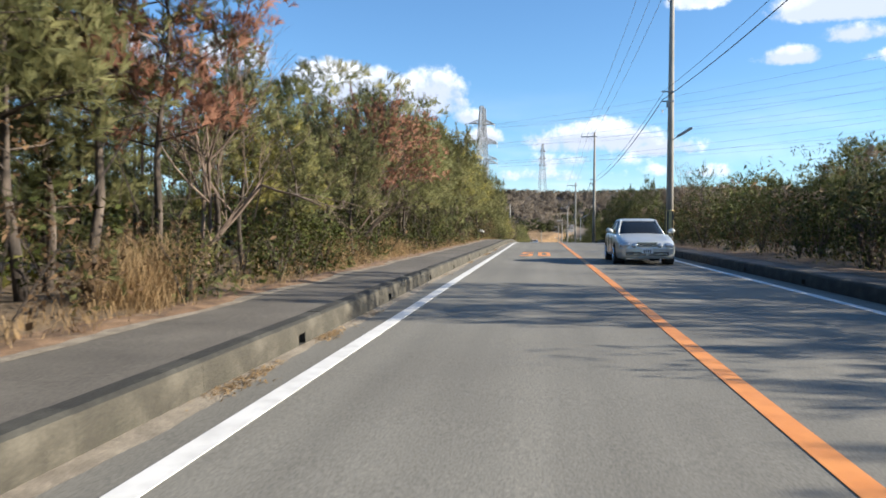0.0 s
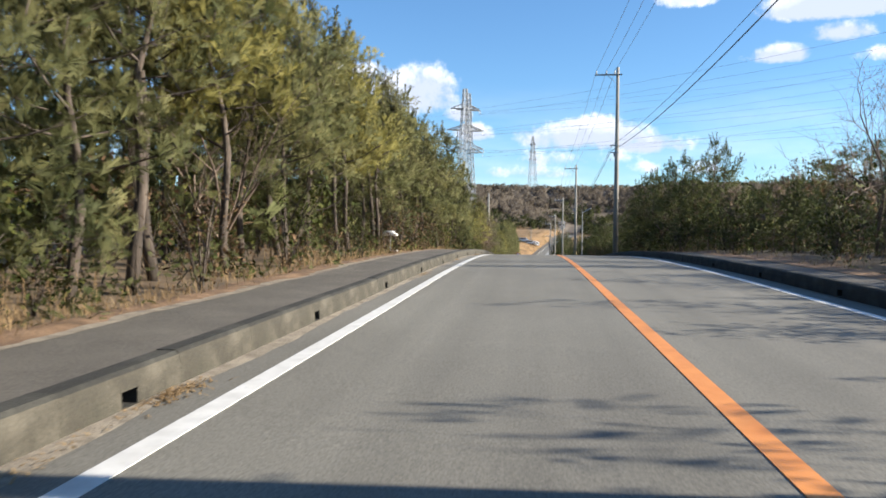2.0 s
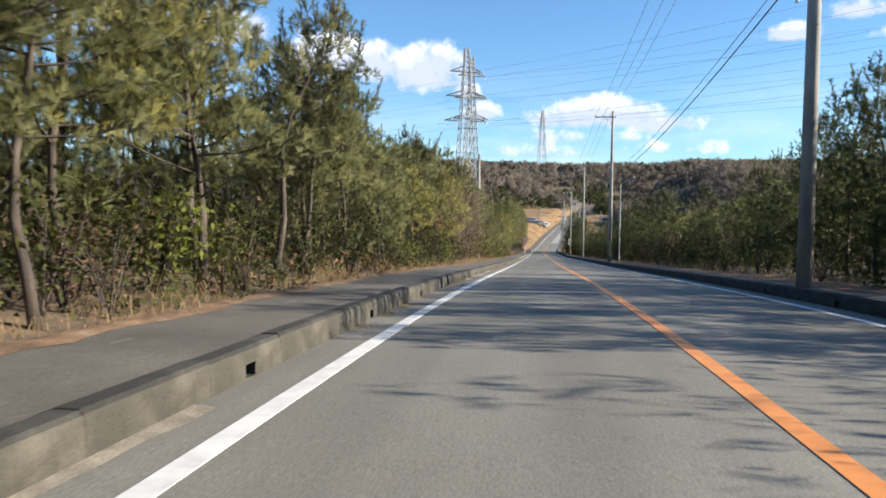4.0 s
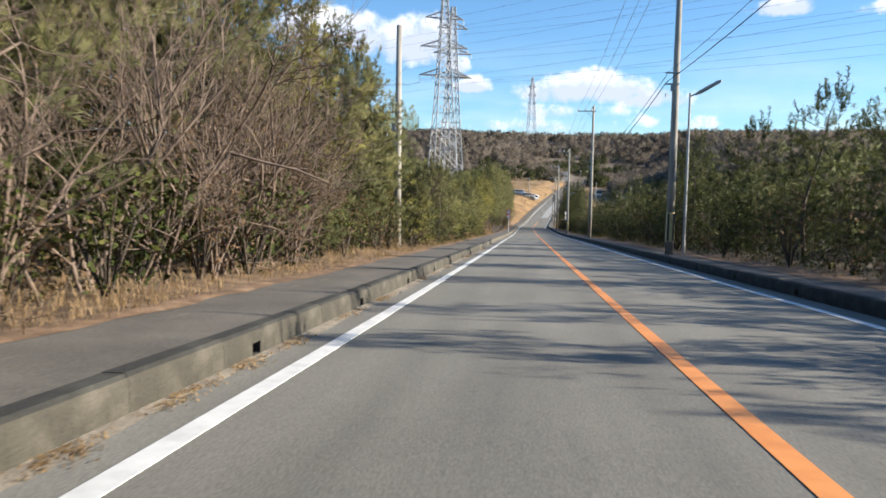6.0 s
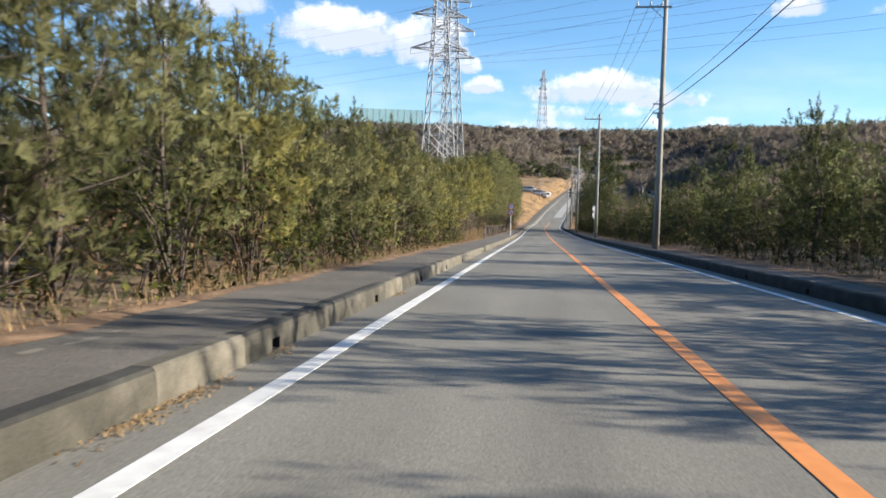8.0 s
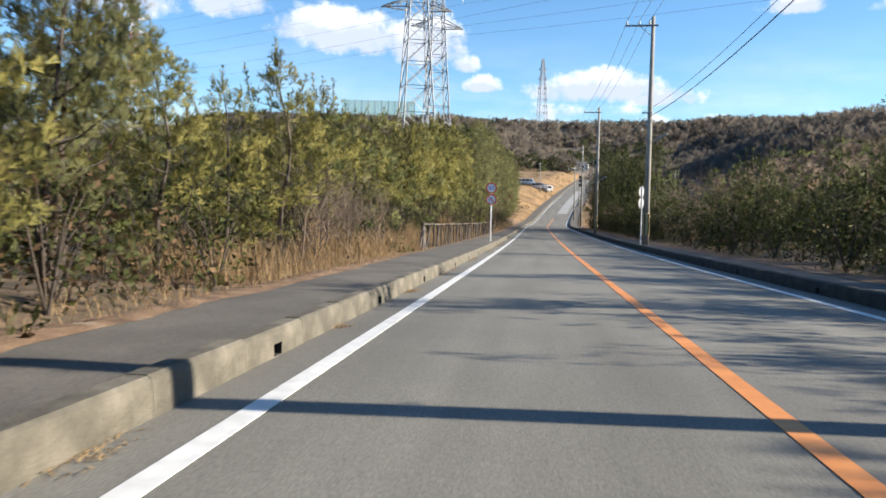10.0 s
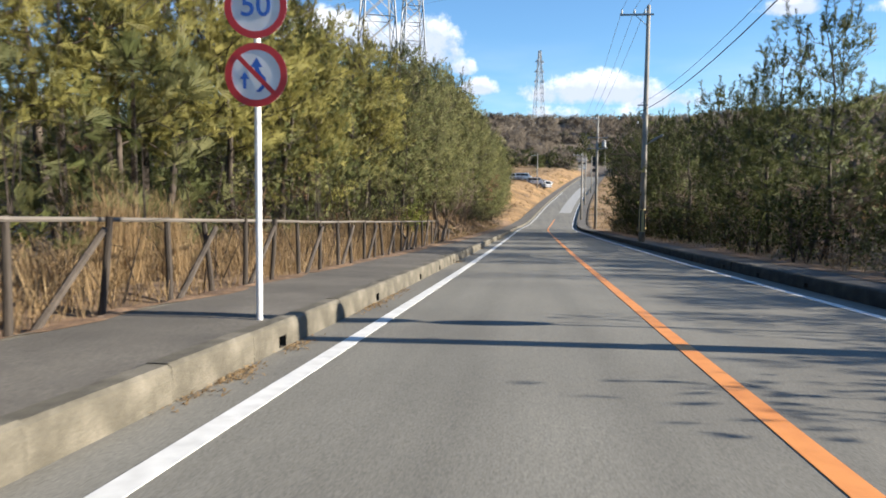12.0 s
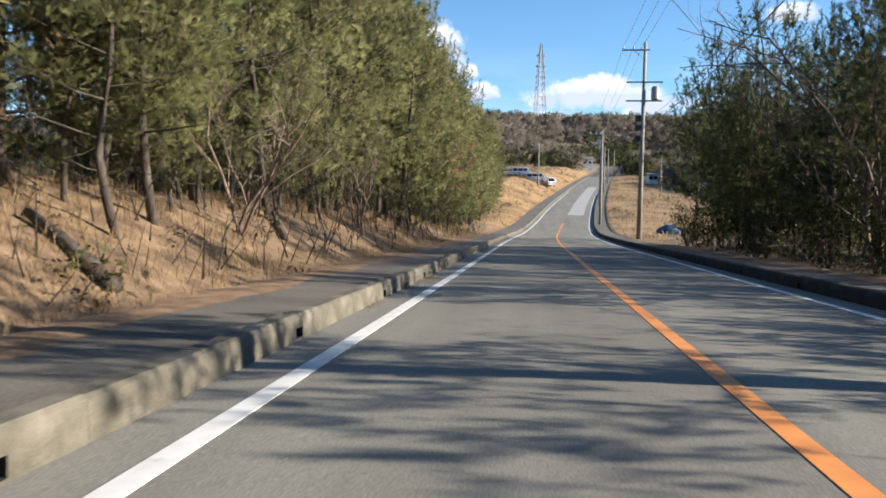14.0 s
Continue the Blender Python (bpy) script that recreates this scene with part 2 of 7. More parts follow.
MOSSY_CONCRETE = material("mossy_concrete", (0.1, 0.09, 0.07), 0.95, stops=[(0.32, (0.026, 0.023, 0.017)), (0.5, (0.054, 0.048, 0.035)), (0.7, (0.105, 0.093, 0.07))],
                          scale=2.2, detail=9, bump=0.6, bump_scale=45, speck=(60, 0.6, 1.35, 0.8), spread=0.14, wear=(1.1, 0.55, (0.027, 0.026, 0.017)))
# near-black for mossy tops; also shade put into drain openings and right-hand blocks
MOSS_SHADE_BLACK = material("moss_and_shade_concrete", (0.03, 0.03, 0.025), 0.95, stops=[(0.32, (0.014, 0.013, 0.011)), (0.5, (0.026, 0.025, 0.02)), (0.7, (0.055, 0.052, 0.042))],
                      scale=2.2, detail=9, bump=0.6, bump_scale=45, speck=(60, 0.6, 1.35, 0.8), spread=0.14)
WHITE_LINE = material("white_road_paint", (0.75, 0.75, 0.73), 0.6, stops=[(0.3, (0.52, 0.51, 0.485)), (0.6, (0.66, 0.65, 0.62))], scale=5, bump=0.1, bump_scale=90,
                      wear=(9, 0.66, (0.3, 0.3, 0.29)))
ORANGE_LINE = material("orange_road_paint", (0.75, 0.28, 0.05), 0.6, stops=[(0.3, (0.55, 0.19, 0.04)), (0.6, (0.66, 0.25, 0.06))], scale=4, bump=0.1, bump_scale=90,
                       wear=(8, 0.68, (0.3, 0.16, 0.08)))
SOIL = material("soil", (0.2, 0.14, 0.08), 0.95, stops=[(0.3, (0.06, 0.044, 0.028)), (0.5, (0.13, 0.088, 0.05)), (0.7, (0.21, 0.145, 0.08))], scale=1.3, detail=9,
                bump=0.9, bump_scale=14, speck=(26, 0.6, 1.4, 0.8))
LITTER = material("pine_litter", (0.36, 0.17, 0.07), 0.95, stops=[(0.3, (0.088, 0.053, 0.03)), (0.5, (0.186, 0.108, 0.057)), (0.72, (0.3, 0.19, 0.11))], scale=2.5, detail=9,
                  bump=0.9, bump_scale=30, speck=(45, 0.5, 1.5, 0.9), wear=(2.2, 0.6, (0.3, 0.235, 0.16)))
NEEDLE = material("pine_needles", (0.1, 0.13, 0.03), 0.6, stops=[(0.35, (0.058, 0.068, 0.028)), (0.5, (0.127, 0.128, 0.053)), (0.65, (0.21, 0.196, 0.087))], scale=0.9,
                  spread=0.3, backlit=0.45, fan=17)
# darker copy of NEEDLE: shade of the backlit pines is put into its colour
NEEDLE_SHADED = material("shaded_pine_needles", (0.06, 0.1, 0.03), 0.6, stops=[(0.35, (0.039, 0.047, 0.017)), (0.5, (0.07, 0.08, 0.027)), (0.68, (0.108, 0.114, 0.043))], scale=0.9,
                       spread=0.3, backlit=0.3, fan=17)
NEEDLE_RED = material("dead_pine_needles", (0.3, 0.09, 0.05), 0.7, stops=[(0.35, (0.12, 0.056, 0.038)), (0.5, (0.2, 0.093, 0.06)), (0.68, (0.28, 0.143, 0.092))], scale=0.9,
                      spread=0.25, backlit=0.25, fan=17)
BARK = material("bark", (0.15, 0.1, 0.07), 0.95, stops=[(0.3, (0.03, 0.024, 0.019)), (0.5, (0.062, 0.047, 0.036)), (0.72, (0.125, 0.098, 0.076))], scale=5, detail=9,
                bump=1.0, bump_scale=22, stretch=(1, 1, 0.35), spread=0.25)
TWIG = material("grey_twigs", (0.22, 0.17, 0.13), 0.95, stops=[(0.35, (0.088, 0.062, 0.046)), (0.65, (0.2, 0.147, 0.112))], scale=3, spread=0.25)
LEAF = material("shrub_leaves", (0.06, 0.08, 0.02), 0.65, stops=[(0.35, (0.0208, 0.0304, 0.0077)), (0.5, (0.0440, 0.0528, 0.0126)), (0.68, (0.0960, 0.0880, 0.0224))], scale=0.7, spread=0.35, backlit=0.14, ragged=(17, 0.46))
LEAF_BROWN = material("withered_leaves", (0.3, 0.16, 0.07), 0.7, stops=[(0.35, (0.07, 0.046, 0.027)), (0.6, (0.165, 0.104, 0.058))], scale=1.2, spread=0.3, backlit=0.3, ragged=(17, 0.5))
STRAW = material("dry_grass", (0.45, 0.31, 0.14), 0.8, stops=[(0.3, (0.18, 0.118, 0.06)), (0.5, (0.31, 0.212, 0.112)), (0.7, (0.44, 0.32, 0.178))], scale=1.5, spread=0.3, backlit=0.3)
FOREST_FLOOR = material("forest_floor", (0.09, 0.06, 0.04), 0.95, stops=[(0.3, (0.04, 0.03, 0.02)), (0.5, (0.085, 0.06, 0.038)), (0.72, (0.14, 0.1, 0.06))], scale=0.6, detail=9, bump=0.8, bump_scale=9,
                        speck=(18, 0.6, 1.4, 0.8))
HILL_FLOOR = material("hill_leaf_litter", (0.15, 0.12, 0.09), 0.95, stops=[(0.3, (0.085, 0.066, 0.05)), (0.5, (0.12, 0.094, 0.071)), (0.72, (0.155, 0.122, 0.093))], scale=0.1, detail=9)
BRUSHWOOD = material("leafless_brushwood", (0.14, 0.1, 0.08), 0.95, stops=[(0.35, (0.115, 0.086, 0.066)), (0.5, (0.175, 0.134, 0.103)), (0.68, (0.24, 0.186, 0.144))], scale=0.9, spread=0.2, backlit=0.35, fan=17)
BANK_STRAW = material("straw_and_needle_litter", (0.2, 0.14, 0.08), 0.95, stops=[(0.3, (0.064, 0.038, 0.021)), (0.5, (0.15, 0.094, 0.051)), (0.7, (0.262, 0.174, 0.1))], scale=2.0, detail=12, bump=1.0, bump_scale=24, speck=(40, 0.45, 1.55, 0.9))
GALVANISED = material("galvanised_steel", (0.3, 0.31, 0.32), 0.55, 0.3, stops=[(0.3, (0.22, 0.225, 0.23)), (0.65, (0.32, 0.325, 0.33))], scale=6)
POLE_CONCRETE = material("pole_concrete", (0.36, 0.34, 0.31), 0.85, stops=[(0.3, (0.18, 0.165, 0.142)), (0.6, (0.3, 0.277, 0.242))], scale=3, detail=8, bump=0.3, bump_scale=50, stretch=(1, 1, 0.25), spread=0.12)
WHITE_PAINT = material("white_paint", (0.75, 0.75, 0.74), 0.45, stops=[(0.3, (0.66, 0.66, 0.65)), (0.6, (0.78, 0.78, 0.77))], scale=4)
RED_PAINT = material("red_sign_sheet", (0.55, 0.03, 0.03), 0.4, stops=[(0.3, (0.5, 0.025, 0.03)), (0.6, (0.58, 0.04, 0.04))], scale=6)
BLUE_PAINT = material("blue_sign_sheet", (0.03, 0.12, 0.45), 0.4, stops=[(0.3, (0.025, 0.1, 0.4)), (0.6, (0.04, 0.14, 0.48))], scale=6)
YELLOW_PAINT = material("faded_yellow_paint", (0.55, 0.42, 0.16), 0.6, stops=[(0.3, (0.42, 0.32, 0.14)), (0.6, (0.6, 0.47, 0.2))], scale=8)
BLACK_PAINT = material("black_paint", (0.03, 0.03, 0.03), 0.6, stops=[(0.3, (0.022, 0.022, 0.022)), (0.6, (0.045, 0.044, 0.042))], scale=8)
CABLE = material("cable_rubber", (0.03, 0.03, 0.032), 0.6)
WIRE = material("aluminium_wire", (0.2, 0.21, 0.23), 0.5, 0.4)
PORCELAIN = material("porcelain", (0.6, 0.6, 0.58), 0.25)
OLD_WOOD = material("weathered_wood", (0.1, 0.075, 0.055), 0.9, stops=[(0.3, (0.0280, 0.0216, 0.0168)), (0.55, (0.0560, 0.0432, 0.0328)), (0.75, (0.0960, 0.0760, 0.0600))], scale=6, detail=8, bump=0.6, bump_scale=30,
                    stretch=(1, 1, 0.2), spread=0.3)
GREY_WOOD = material("silvered_wood", (0.3, 0.27, 0.23), 0.9, stops=[(0.3, (0.08, 0.067, 0.055)), (0.6, (0.14, 0.12, 0.1))], scale=6, detail=8, bump=0.5, bump_scale=30, stretch=(1, 0.2, 1), spread=0.2)
CAR_SILVER = material("silver_car_paint", (0.5, 0.52, 0.52), 0.28, 0.5, stops=[(0.3, (0.5, 0.515, 0.5)), (0.6, (0.56, 0.575, 0.56))], scale=2)
CAR_GLASS = material("tinted_car_glass", (0.012, 0.014, 0.016), 0.08)
CAR_GLASS.node_tree.nodes["Principled BSDF"].inputs["Specular IOR Level"].default_value = 0.3
TYRE = material("tyre_rubber", (0.025, 0.025, 0.025), 0.85, bump=0.3, bump_scale=30)
CHROME = material("chrome", (0.75, 0.76, 0.78), 0.15, 1.0)
LAMP_GLASS = material("lamp_glass", (0.5, 0.52, 0.54), 0.12, 0.7)
PLASTER = material("pale_render", (0.6, 0.6, 0.58), 0.8, stops=[(0.3, (0.5, 0.5, 0.48)), (0.6, (0.64, 0.64, 0.62))], scale=1.5)
ROOF_TILE = material("grey_roofing", (0.14, 0.14, 0.15), 0.7, stops=[(0.3, (0.1, 0.1, 0.11)), (0.6, (0.17, 0.17, 0.18))], scale=2)
NET = material("green_netting", (0.3, 0.46, 0.4), 0.8)
BLUE_TARP = material("blue_tarpaulin", (0.03, 0.1, 0.3), 0.5, stops=[(0.3, (0.0140, 0.0420, 0.0880)), (0.6, (0.0280, 0.0780, 0.1440))], scale=3)
NEEDLE_BRIGHT = material("yellowish_pine_needles", (0.13, 0.12, 0.03), 0.6, stops=[(0.35, (0.098, 0.092, 0.029)), (0.5, (0.185, 0.17, 0.05)), (0.65, (0.27, 0.238, 0.075))], scale=0.9, spread=0.3, backlit=0.4, fan=17)
SAND = material("gutter_sand", (0.24, 0.2, 0.15), 0.95, stops=[(0.3, (0.14, 0.115, 0.085)), (0.6, (0.26, 0.22, 0.165))], scale=4, detail=9, bump=0.6, bump_scale=60, speck=(60, 0.5, 1.5, 0.8))
DULL_GRIT = material("dull_grit", (0.14, 0.12, 0.1), 0.95, stops=[(0.3, (0.1, 0.09, 0.075)), (0.6, (0.17, 0.15, 0.12))], scale=6, detail=9, bump=0.4, bump_scale=60)
HILL_TWIG = material("leafless_hill_wood", (0.11, 0.085, 0.068), 0.95, stops=[(0.35, (0.168, 0.142, 0.114)), (0.65, (0.232, 0.198, 0.161))], scale=0.05, spread=0.08, backlit=0.5, fan=9)
DRY_FIELD = material("dead_grass_field", (0.36, 0.25, 0.12), 0.95, stops=[(0.32, (0.1100, 0.0658, 0.0298)), (0.48, (0.2200, 0.1316, 0.0561)), (0.68, (0.3400, 0.2115, 0.0935))], scale=0.22, detail=12, bump=0.8, bump_scale=6,
                     speck=(3, 0.7, 1.3, 0.8))
ISLAND_GREY = material("pale_island_surface", (0.3, 0.3, 0.29), 0.85, stops=[(0.3, (0.24, 0.238, 0.225)), (0.6, (0.33, 0.326, 0.31))], scale=1.2, detail=9)
HILL_PINE = material("distant_pine_wood", (0.04, 0.05, 0.02), 0.9, stops=[(0.35, (0.0360, 0.0432, 0.0176)), (0.65, (0.0840, 0.0912, 0.0374))], scale=0.2, spread=0.15, backlit=0.4, fan=9)
LEAF_BRIGHT = material("sunlit_shrub_leaves", (0.14, 0.17, 0.03), 0.6, stops=[(0.35, (0.085, 0.1, 0.018)), (0.65, (0.19, 0.2, 0.04))], scale=0.9, spread=0.25, backlit=0.3, ragged=(17, 0.46))


def banded(name, a, b, height):
    """Paint in two colours that change every so many metres of height."""
    m = material(name, a, 0.6)
    t = m.node_tree
    co, sp = t.nodes.new("ShaderNodeTexCoord"), t.nodes.new("ShaderNodeSeparateXYZ")
    w, g = t.nodes.new("ShaderNodeMath"), t.nodes.new("ShaderNodeMath")
    w.operation, g.operation = "PINGPONG", "GREATER_THAN"
    w.inputs[1].default_value, g.inputs[1].default_value = height, height / 2
    mx = t.nodes.new("ShaderNodeMix")
    mx.data_type = "RGBA"
    mx.inputs["A"].default_value, mx.inputs["B"].default_value = (*a, 1), (*b, 1)
    for p, q in ((co.outputs["Object"], sp.inputs[0]), (sp.outputs[2], w.inputs[0]), (w.outputs[0], g.inputs[0]), (g.outputs[0], mx.inputs["Factor"]), (mx.outputs["Result"], t.nodes["Principled BSDF"].inputs["Base Color"])):
        t.links.new(p, q)
    return m


RED_WHITE_STEEL = banded("red_and_white_steel", (0.5, 0.14, 0.09), (0.62, 0.6, 0.58), 26.0)
TAR_STAIN = material("dark_road_stain", (0.03, 0.03, 0.028), 0.8, stops=[(0.35, (0.1, 0.092, 0.077)), (0.6, (0.152, 0.142, 0.118))], scale=7, detail=9, speck=(70, 0.6, 1.4, 0.75))

# ---- mesh helpers ----
def mesh_of(name, verts, faces, mat, smooth=False):
    """A mesh of one material; its faces may have any number of corners."""
    me = bpy.data.meshes.new(name)
    me.from_pydata(verts, [], faces)
    me.materials.append(mat)
    if smooth:
        me.shade_smooth()
    me.update()
    return me


def thing(name, label, category, group="", kind=""):
    return tagged(new(name), label, category, group, kind)


def piece(name, me, parent, label="", m=None):
    ob = new(name, me)
    ob.parent = parent
    if m is not None:
        ob.matrix_basis = m
    if label:
        tagged(ob, label)
    return ob


def part(name, bm, mat, parent, label="", m=None, smooth=False):
    me = bpy.data.meshes.new(name)
    bm.to_mesh(me)
    bm.free()
    me.materials.append(mat)
    if smooth:
        me.shade_smooth()
    return piece(name, me, parent, label, m)


def tube(points, radii, sides=6, cap=True):
    """Vertices and faces of a tapered tube along a line."""
    verts, faces = [], []
    up = Vector((0.13, 0.21, 1)).normalized()
    for i, p in enumerate(points):
        a, b = Vector(points[max(i - 1, 0)]), Vector(points[min(i + 1, len(points) - 1)])
        d = (b - a).normalized()
        u = d.cross(up if abs(d.dot(up)) < 0.97 else Vector((1, 0, 0))).normalized()
        v = d.cross(u)
        for k in range(sides):
            w = 2 * math.pi * k / sides
            verts.append(tuple(Vector(p) + float(radii[i]) * (math.cos(w) * u + math.sin(w) * v)))
    for i in range(len(points) - 1):
        for k in range(sides):
            n = (k + 1) % sides
            faces.append((i * sides + k, i * sides + n, (i + 1) * sides + n, (i + 1) * sides + k))
    if cap:
        faces.append(tuple(range(sides))[::-1])
        faces.append(tuple(range((len(points) - 1) * sides, len(points) * sides)))
    return verts, faces


def joined(*pairs):
    verts, faces = [], []
    for v, f in pairs:
        n = len(verts)
        verts += v
        faces += [tuple(i + n for i in q) for q in f]
    return verts, faces


def box(x0, y0, z0, x1, y1, z1):
    v = [(x, y, z) for z in (z0, z1) for y in (y0, y1) for x in (x0, x1)]
    return v, [(0, 2, 3, 1), (4, 5, 7, 6), (0, 1, 5, 4), (2, 6, 7, 3), (0, 4, 6, 2), (1, 3, 7, 5)]


def smooth_step(v, a, b):
    k = min(max((v - a) / (b - a), 0.0), 1.0)
    return k * k * (3 - 2 * k)


# ---- the ground ----
def ground_z(x, y):
    d = x - road_x(y)
    z = road_z(y)
    # verges beside the road
    rough = noise.noise((x * 0.25, y * 0.25, 0))
    if abs(d) < 4.1:
        z -= 0.08
    elif abs(d) < 5.3:
        z += 0.1
    else:
        z += 0.14 + smooth_step(abs(d), 5.3, 7.5) * (0.12 + 0.25 * rough)
    z += smooth_step(-d, 5.8, 10.5) * 1.1 * smooth_step(y, 244, 254) * (1 - smooth_step(y, 282, 305))
    z += smooth_step(-d, 5.5, 8.0) * 0.5 * smooth_step(y, 215, 244)
    # grassy bank and terrace on the left of the dip
    z += smooth_step(-d, 5.5, 14.0) * 2.6 * smooth_step(y, 345, 385) * (1 - smooth_step(y, 520, 640))
    # the wooded ridge across the valley, and the knolls on both sides
    lift = smooth_step(y, 420, 770) * (50 + 6 * noise.noise((x * 0.006, 0.3, 2)) + 3 * noise.noise((x * 0.02, y * 0.01, 2))) - 9
    away = smooth_step(abs(d), 14, 110) if y < 640 else max(smooth_step(abs(d), 14, 110), smooth_step(y, 640, 740))
    away *= smooth_step(y, 330, 460)
    z += (lift - z) * away
    z += 29 * math.exp(-((x - 140) / 100) ** 2 - ((y - 450) / 95) ** 2) * smooth_step(d, 25, 80)
    z += 8 * math.exp(-((x + 22) / 48) ** 2 - ((y - 655) / 60) ** 2)
    z += 14 * math.exp(-((x + 170) / 80) ** 2 - ((y - 560) / 130) ** 2) * smooth_step(-d, 25, 90)
    return z


def spaced(steps):
    out = []
    for a, b, s in steps:
        out += list(np.arange(a, b, s))
    return out


gx = spaced([(-1600, -400, 100), (-400, -120, 20), (-120, -30, 6), (-30, -9, 1.5)]) + [-9, -8, -7, -6.4, -5.9, -5.32, -5.28, -3.82, -3.78, 0, 3.78, 3.82, 5.28, 5.32, 5.9, 6.6, 7.5, 8.5] + \
    spaced([(10, 30, 2), (30, 120, 6), (120, 400, 20), (400, 1700, 100)])
gy = spaced([(-300, -20, 20), (-20, 300, 2), (300, 500, 5), (500, 900, 12), (900, 2000, 80)])
verts = [(x + road_x(y), y, ground_z(x + road_x(y), y)) for y in gy for x in gx]
w = len(gx)
faces = [(j * w + i, j * w + i + 1, (j + 1) * w + i + 1, (j + 1) * w + i) for j in range(len(gy) - 1) for i in range(w - 1)]
ground_mesh = mesh_of("ground", verts, faces, SOIL, True)
ground_mesh.materials.append(FOREST_FLOOR)
ground_mesh.materials.append(DRY_FIELD)
ground_mesh.materials.append(BANK_STRAW)
ground_mesh.materials.append(HILL_FLOOR)
for poly in ground_mesh.polygons:      # leaf mould under the woods on the hills
    gxc, gyc = poly.center.x - road_x(poly.center.y), poly.center.y
    if gyc > 330 and abs(gxc) > 42 or gyc > 575 or (gxc < -11 or gxc > 9) and gyc < 320:
        poly.material_index = 4 if gyc > 330 else 1
    elif 182 < gyc < 320 and -11 < gxc < -5.3:
        poly.material_index = 3
    elif gyc > 296 and 5.3 < abs(gxc) < 42 and (gxc > 0 or gyc > 318):      # fallow fields and the grassy bank of the dip
        poly.material_index = 2
tagged(new("ground", ground_mesh), "brown forest soil with leaf litter and rough grass", "ground", kind="structure")


def strip(name, cross, y0, y1, step, mat, label, category, kind="structure", close=False):
    """A band along the road. cross: (offset from the centre line, height over the road) from left to right."""
    ys = [y0]
    while ys[-1] < y1 - 1e-6:
        ys.append(min(ys[-1] + step, y1))
    n = len(cross)
    v = [(road_x(y) + x, y, road_z(y) + z) for y in ys for x, z in cross]
    f = [(j * n + i, j * n + i + 1, (j + 1) * n + i + 1, (j + 1) * n + i) for j in range(len(ys) - 1) for i in range(n - 1)]
    return tagged(new(name, mesh_of(name, v, f, mat)), label, category, kind=kind)


def slab(x0, x1, top, depth=0.12):
    return [(x0, top - depth), (x0, top), (x1, top), (x1, top - depth)]


# carriageway with a slight camber, and its painted lines
camber = [(x * 0.76, -0.02 * (x / 5) ** 2) for x in range(-5, 6)]
strip("road", [(-3.8, -0.12)] + camber + [(3.8, -0.12)], -60, 660, 1.0, ASPHALT, "grey worn asphalt road surface with faint wheel tracks", "road")
strip("edge_line", slab(-3.325, -3.165, -0.009, 0.02), -60, 420, 1.0, WHITE_LINE, "solid white edge line painted on the asphalt", "road marking")
strip("edge_line", slab(3.12, 3.27, -0.009, 0.02), -60, 420, 1.0, WHITE_LINE, "solid white edge line painted on the asphalt", "road marking")
strip("centre_line", slab(-0.08, 0.08, 0.005, 0.02), -60, 338, 1.0, ORANGE_LINE, "solid orange centre line painted on the asphalt", "road marking")
strip("footway", [(-5.55, 0.05), (-5.55, 0.2), (-4.7, 0.205), (-3.955, 0.19), (-3.955, 0.05)], -60, 560, 1.0, PATH_ASPHALT, "weathered grey asphalt footway behind a kerb", "pavement")
strip("footway", [(3.955, 0.05), (3.955, 0.19), (5.15, 0.2), (5.15, 0.05)], -60, 560, 1.0, PATH_ASPHALT, "shaded asphalt footway with scattered pine litter", "pavement")
strip("edging", [(-5.66, 0.05), (-5.66, 0.2), (-5.555, 0.2), (-5.555, 0.05)], -60, 330, 1.0, CONCRETE, "narrow concrete edging along the footway, half under litter", "edging")

# ---- plants ----
def unit(rng):
    v = rng.normal(size=3)
    return v / np.linalg.norm(v)


def needles(centres, axes, rng, count, length, width, spread, soft):
    """Tufts of needles: at each centre, narrow fans round the axis, one triangle each, from the root to the needles' tips.
    soft: a direction for each tuft. Returns the corners and soft normals, so that a tuft is shaded as one body."""
    n = len(centres)
    c = np.repeat(np.asarray(centres), count, axis=0)
    a = np.repeat(np.asarray(axes), count, axis=0)
    d = a + spread * rng.normal(size=(n * count, 3))
    d /= np.linalg.norm(d, axis=1)[:, None]
    side = np.cross(d, rng.normal(size=(n * count, 3)))
    side /= np.linalg.norm(side, axis=1)[:, None] + 1e-9
    ln = length * rng.uniform(0.75, 1.2, size=(n * count, 1))
    root = c + a * rng.uniform(-0.6, 0.1, size=(n * count, 1)) * length
    v = np.empty((n * count, 3, 3))
    v[:, 0] = root
    v[:, 1] = root + d * ln - side * width * 0.5
    v[:, 2] = root + d * ln + side * width * 0.5
    s = np.repeat(np.asarray(soft), count, axis=0) + 0.35 * d
    s /= np.linalg.norm(s, axis=1)[:, None] + 1e-9
    face = np.cross(v[:, 1] - v[:, 0], v[:, 2] - v[:, 0])
    flip = (face * s).sum(1) < 0
    v[flip] = v[flip][:, [0, 2, 1]]
    return v.reshape(-1, 3), np.repeat(s, 3, axis=0)


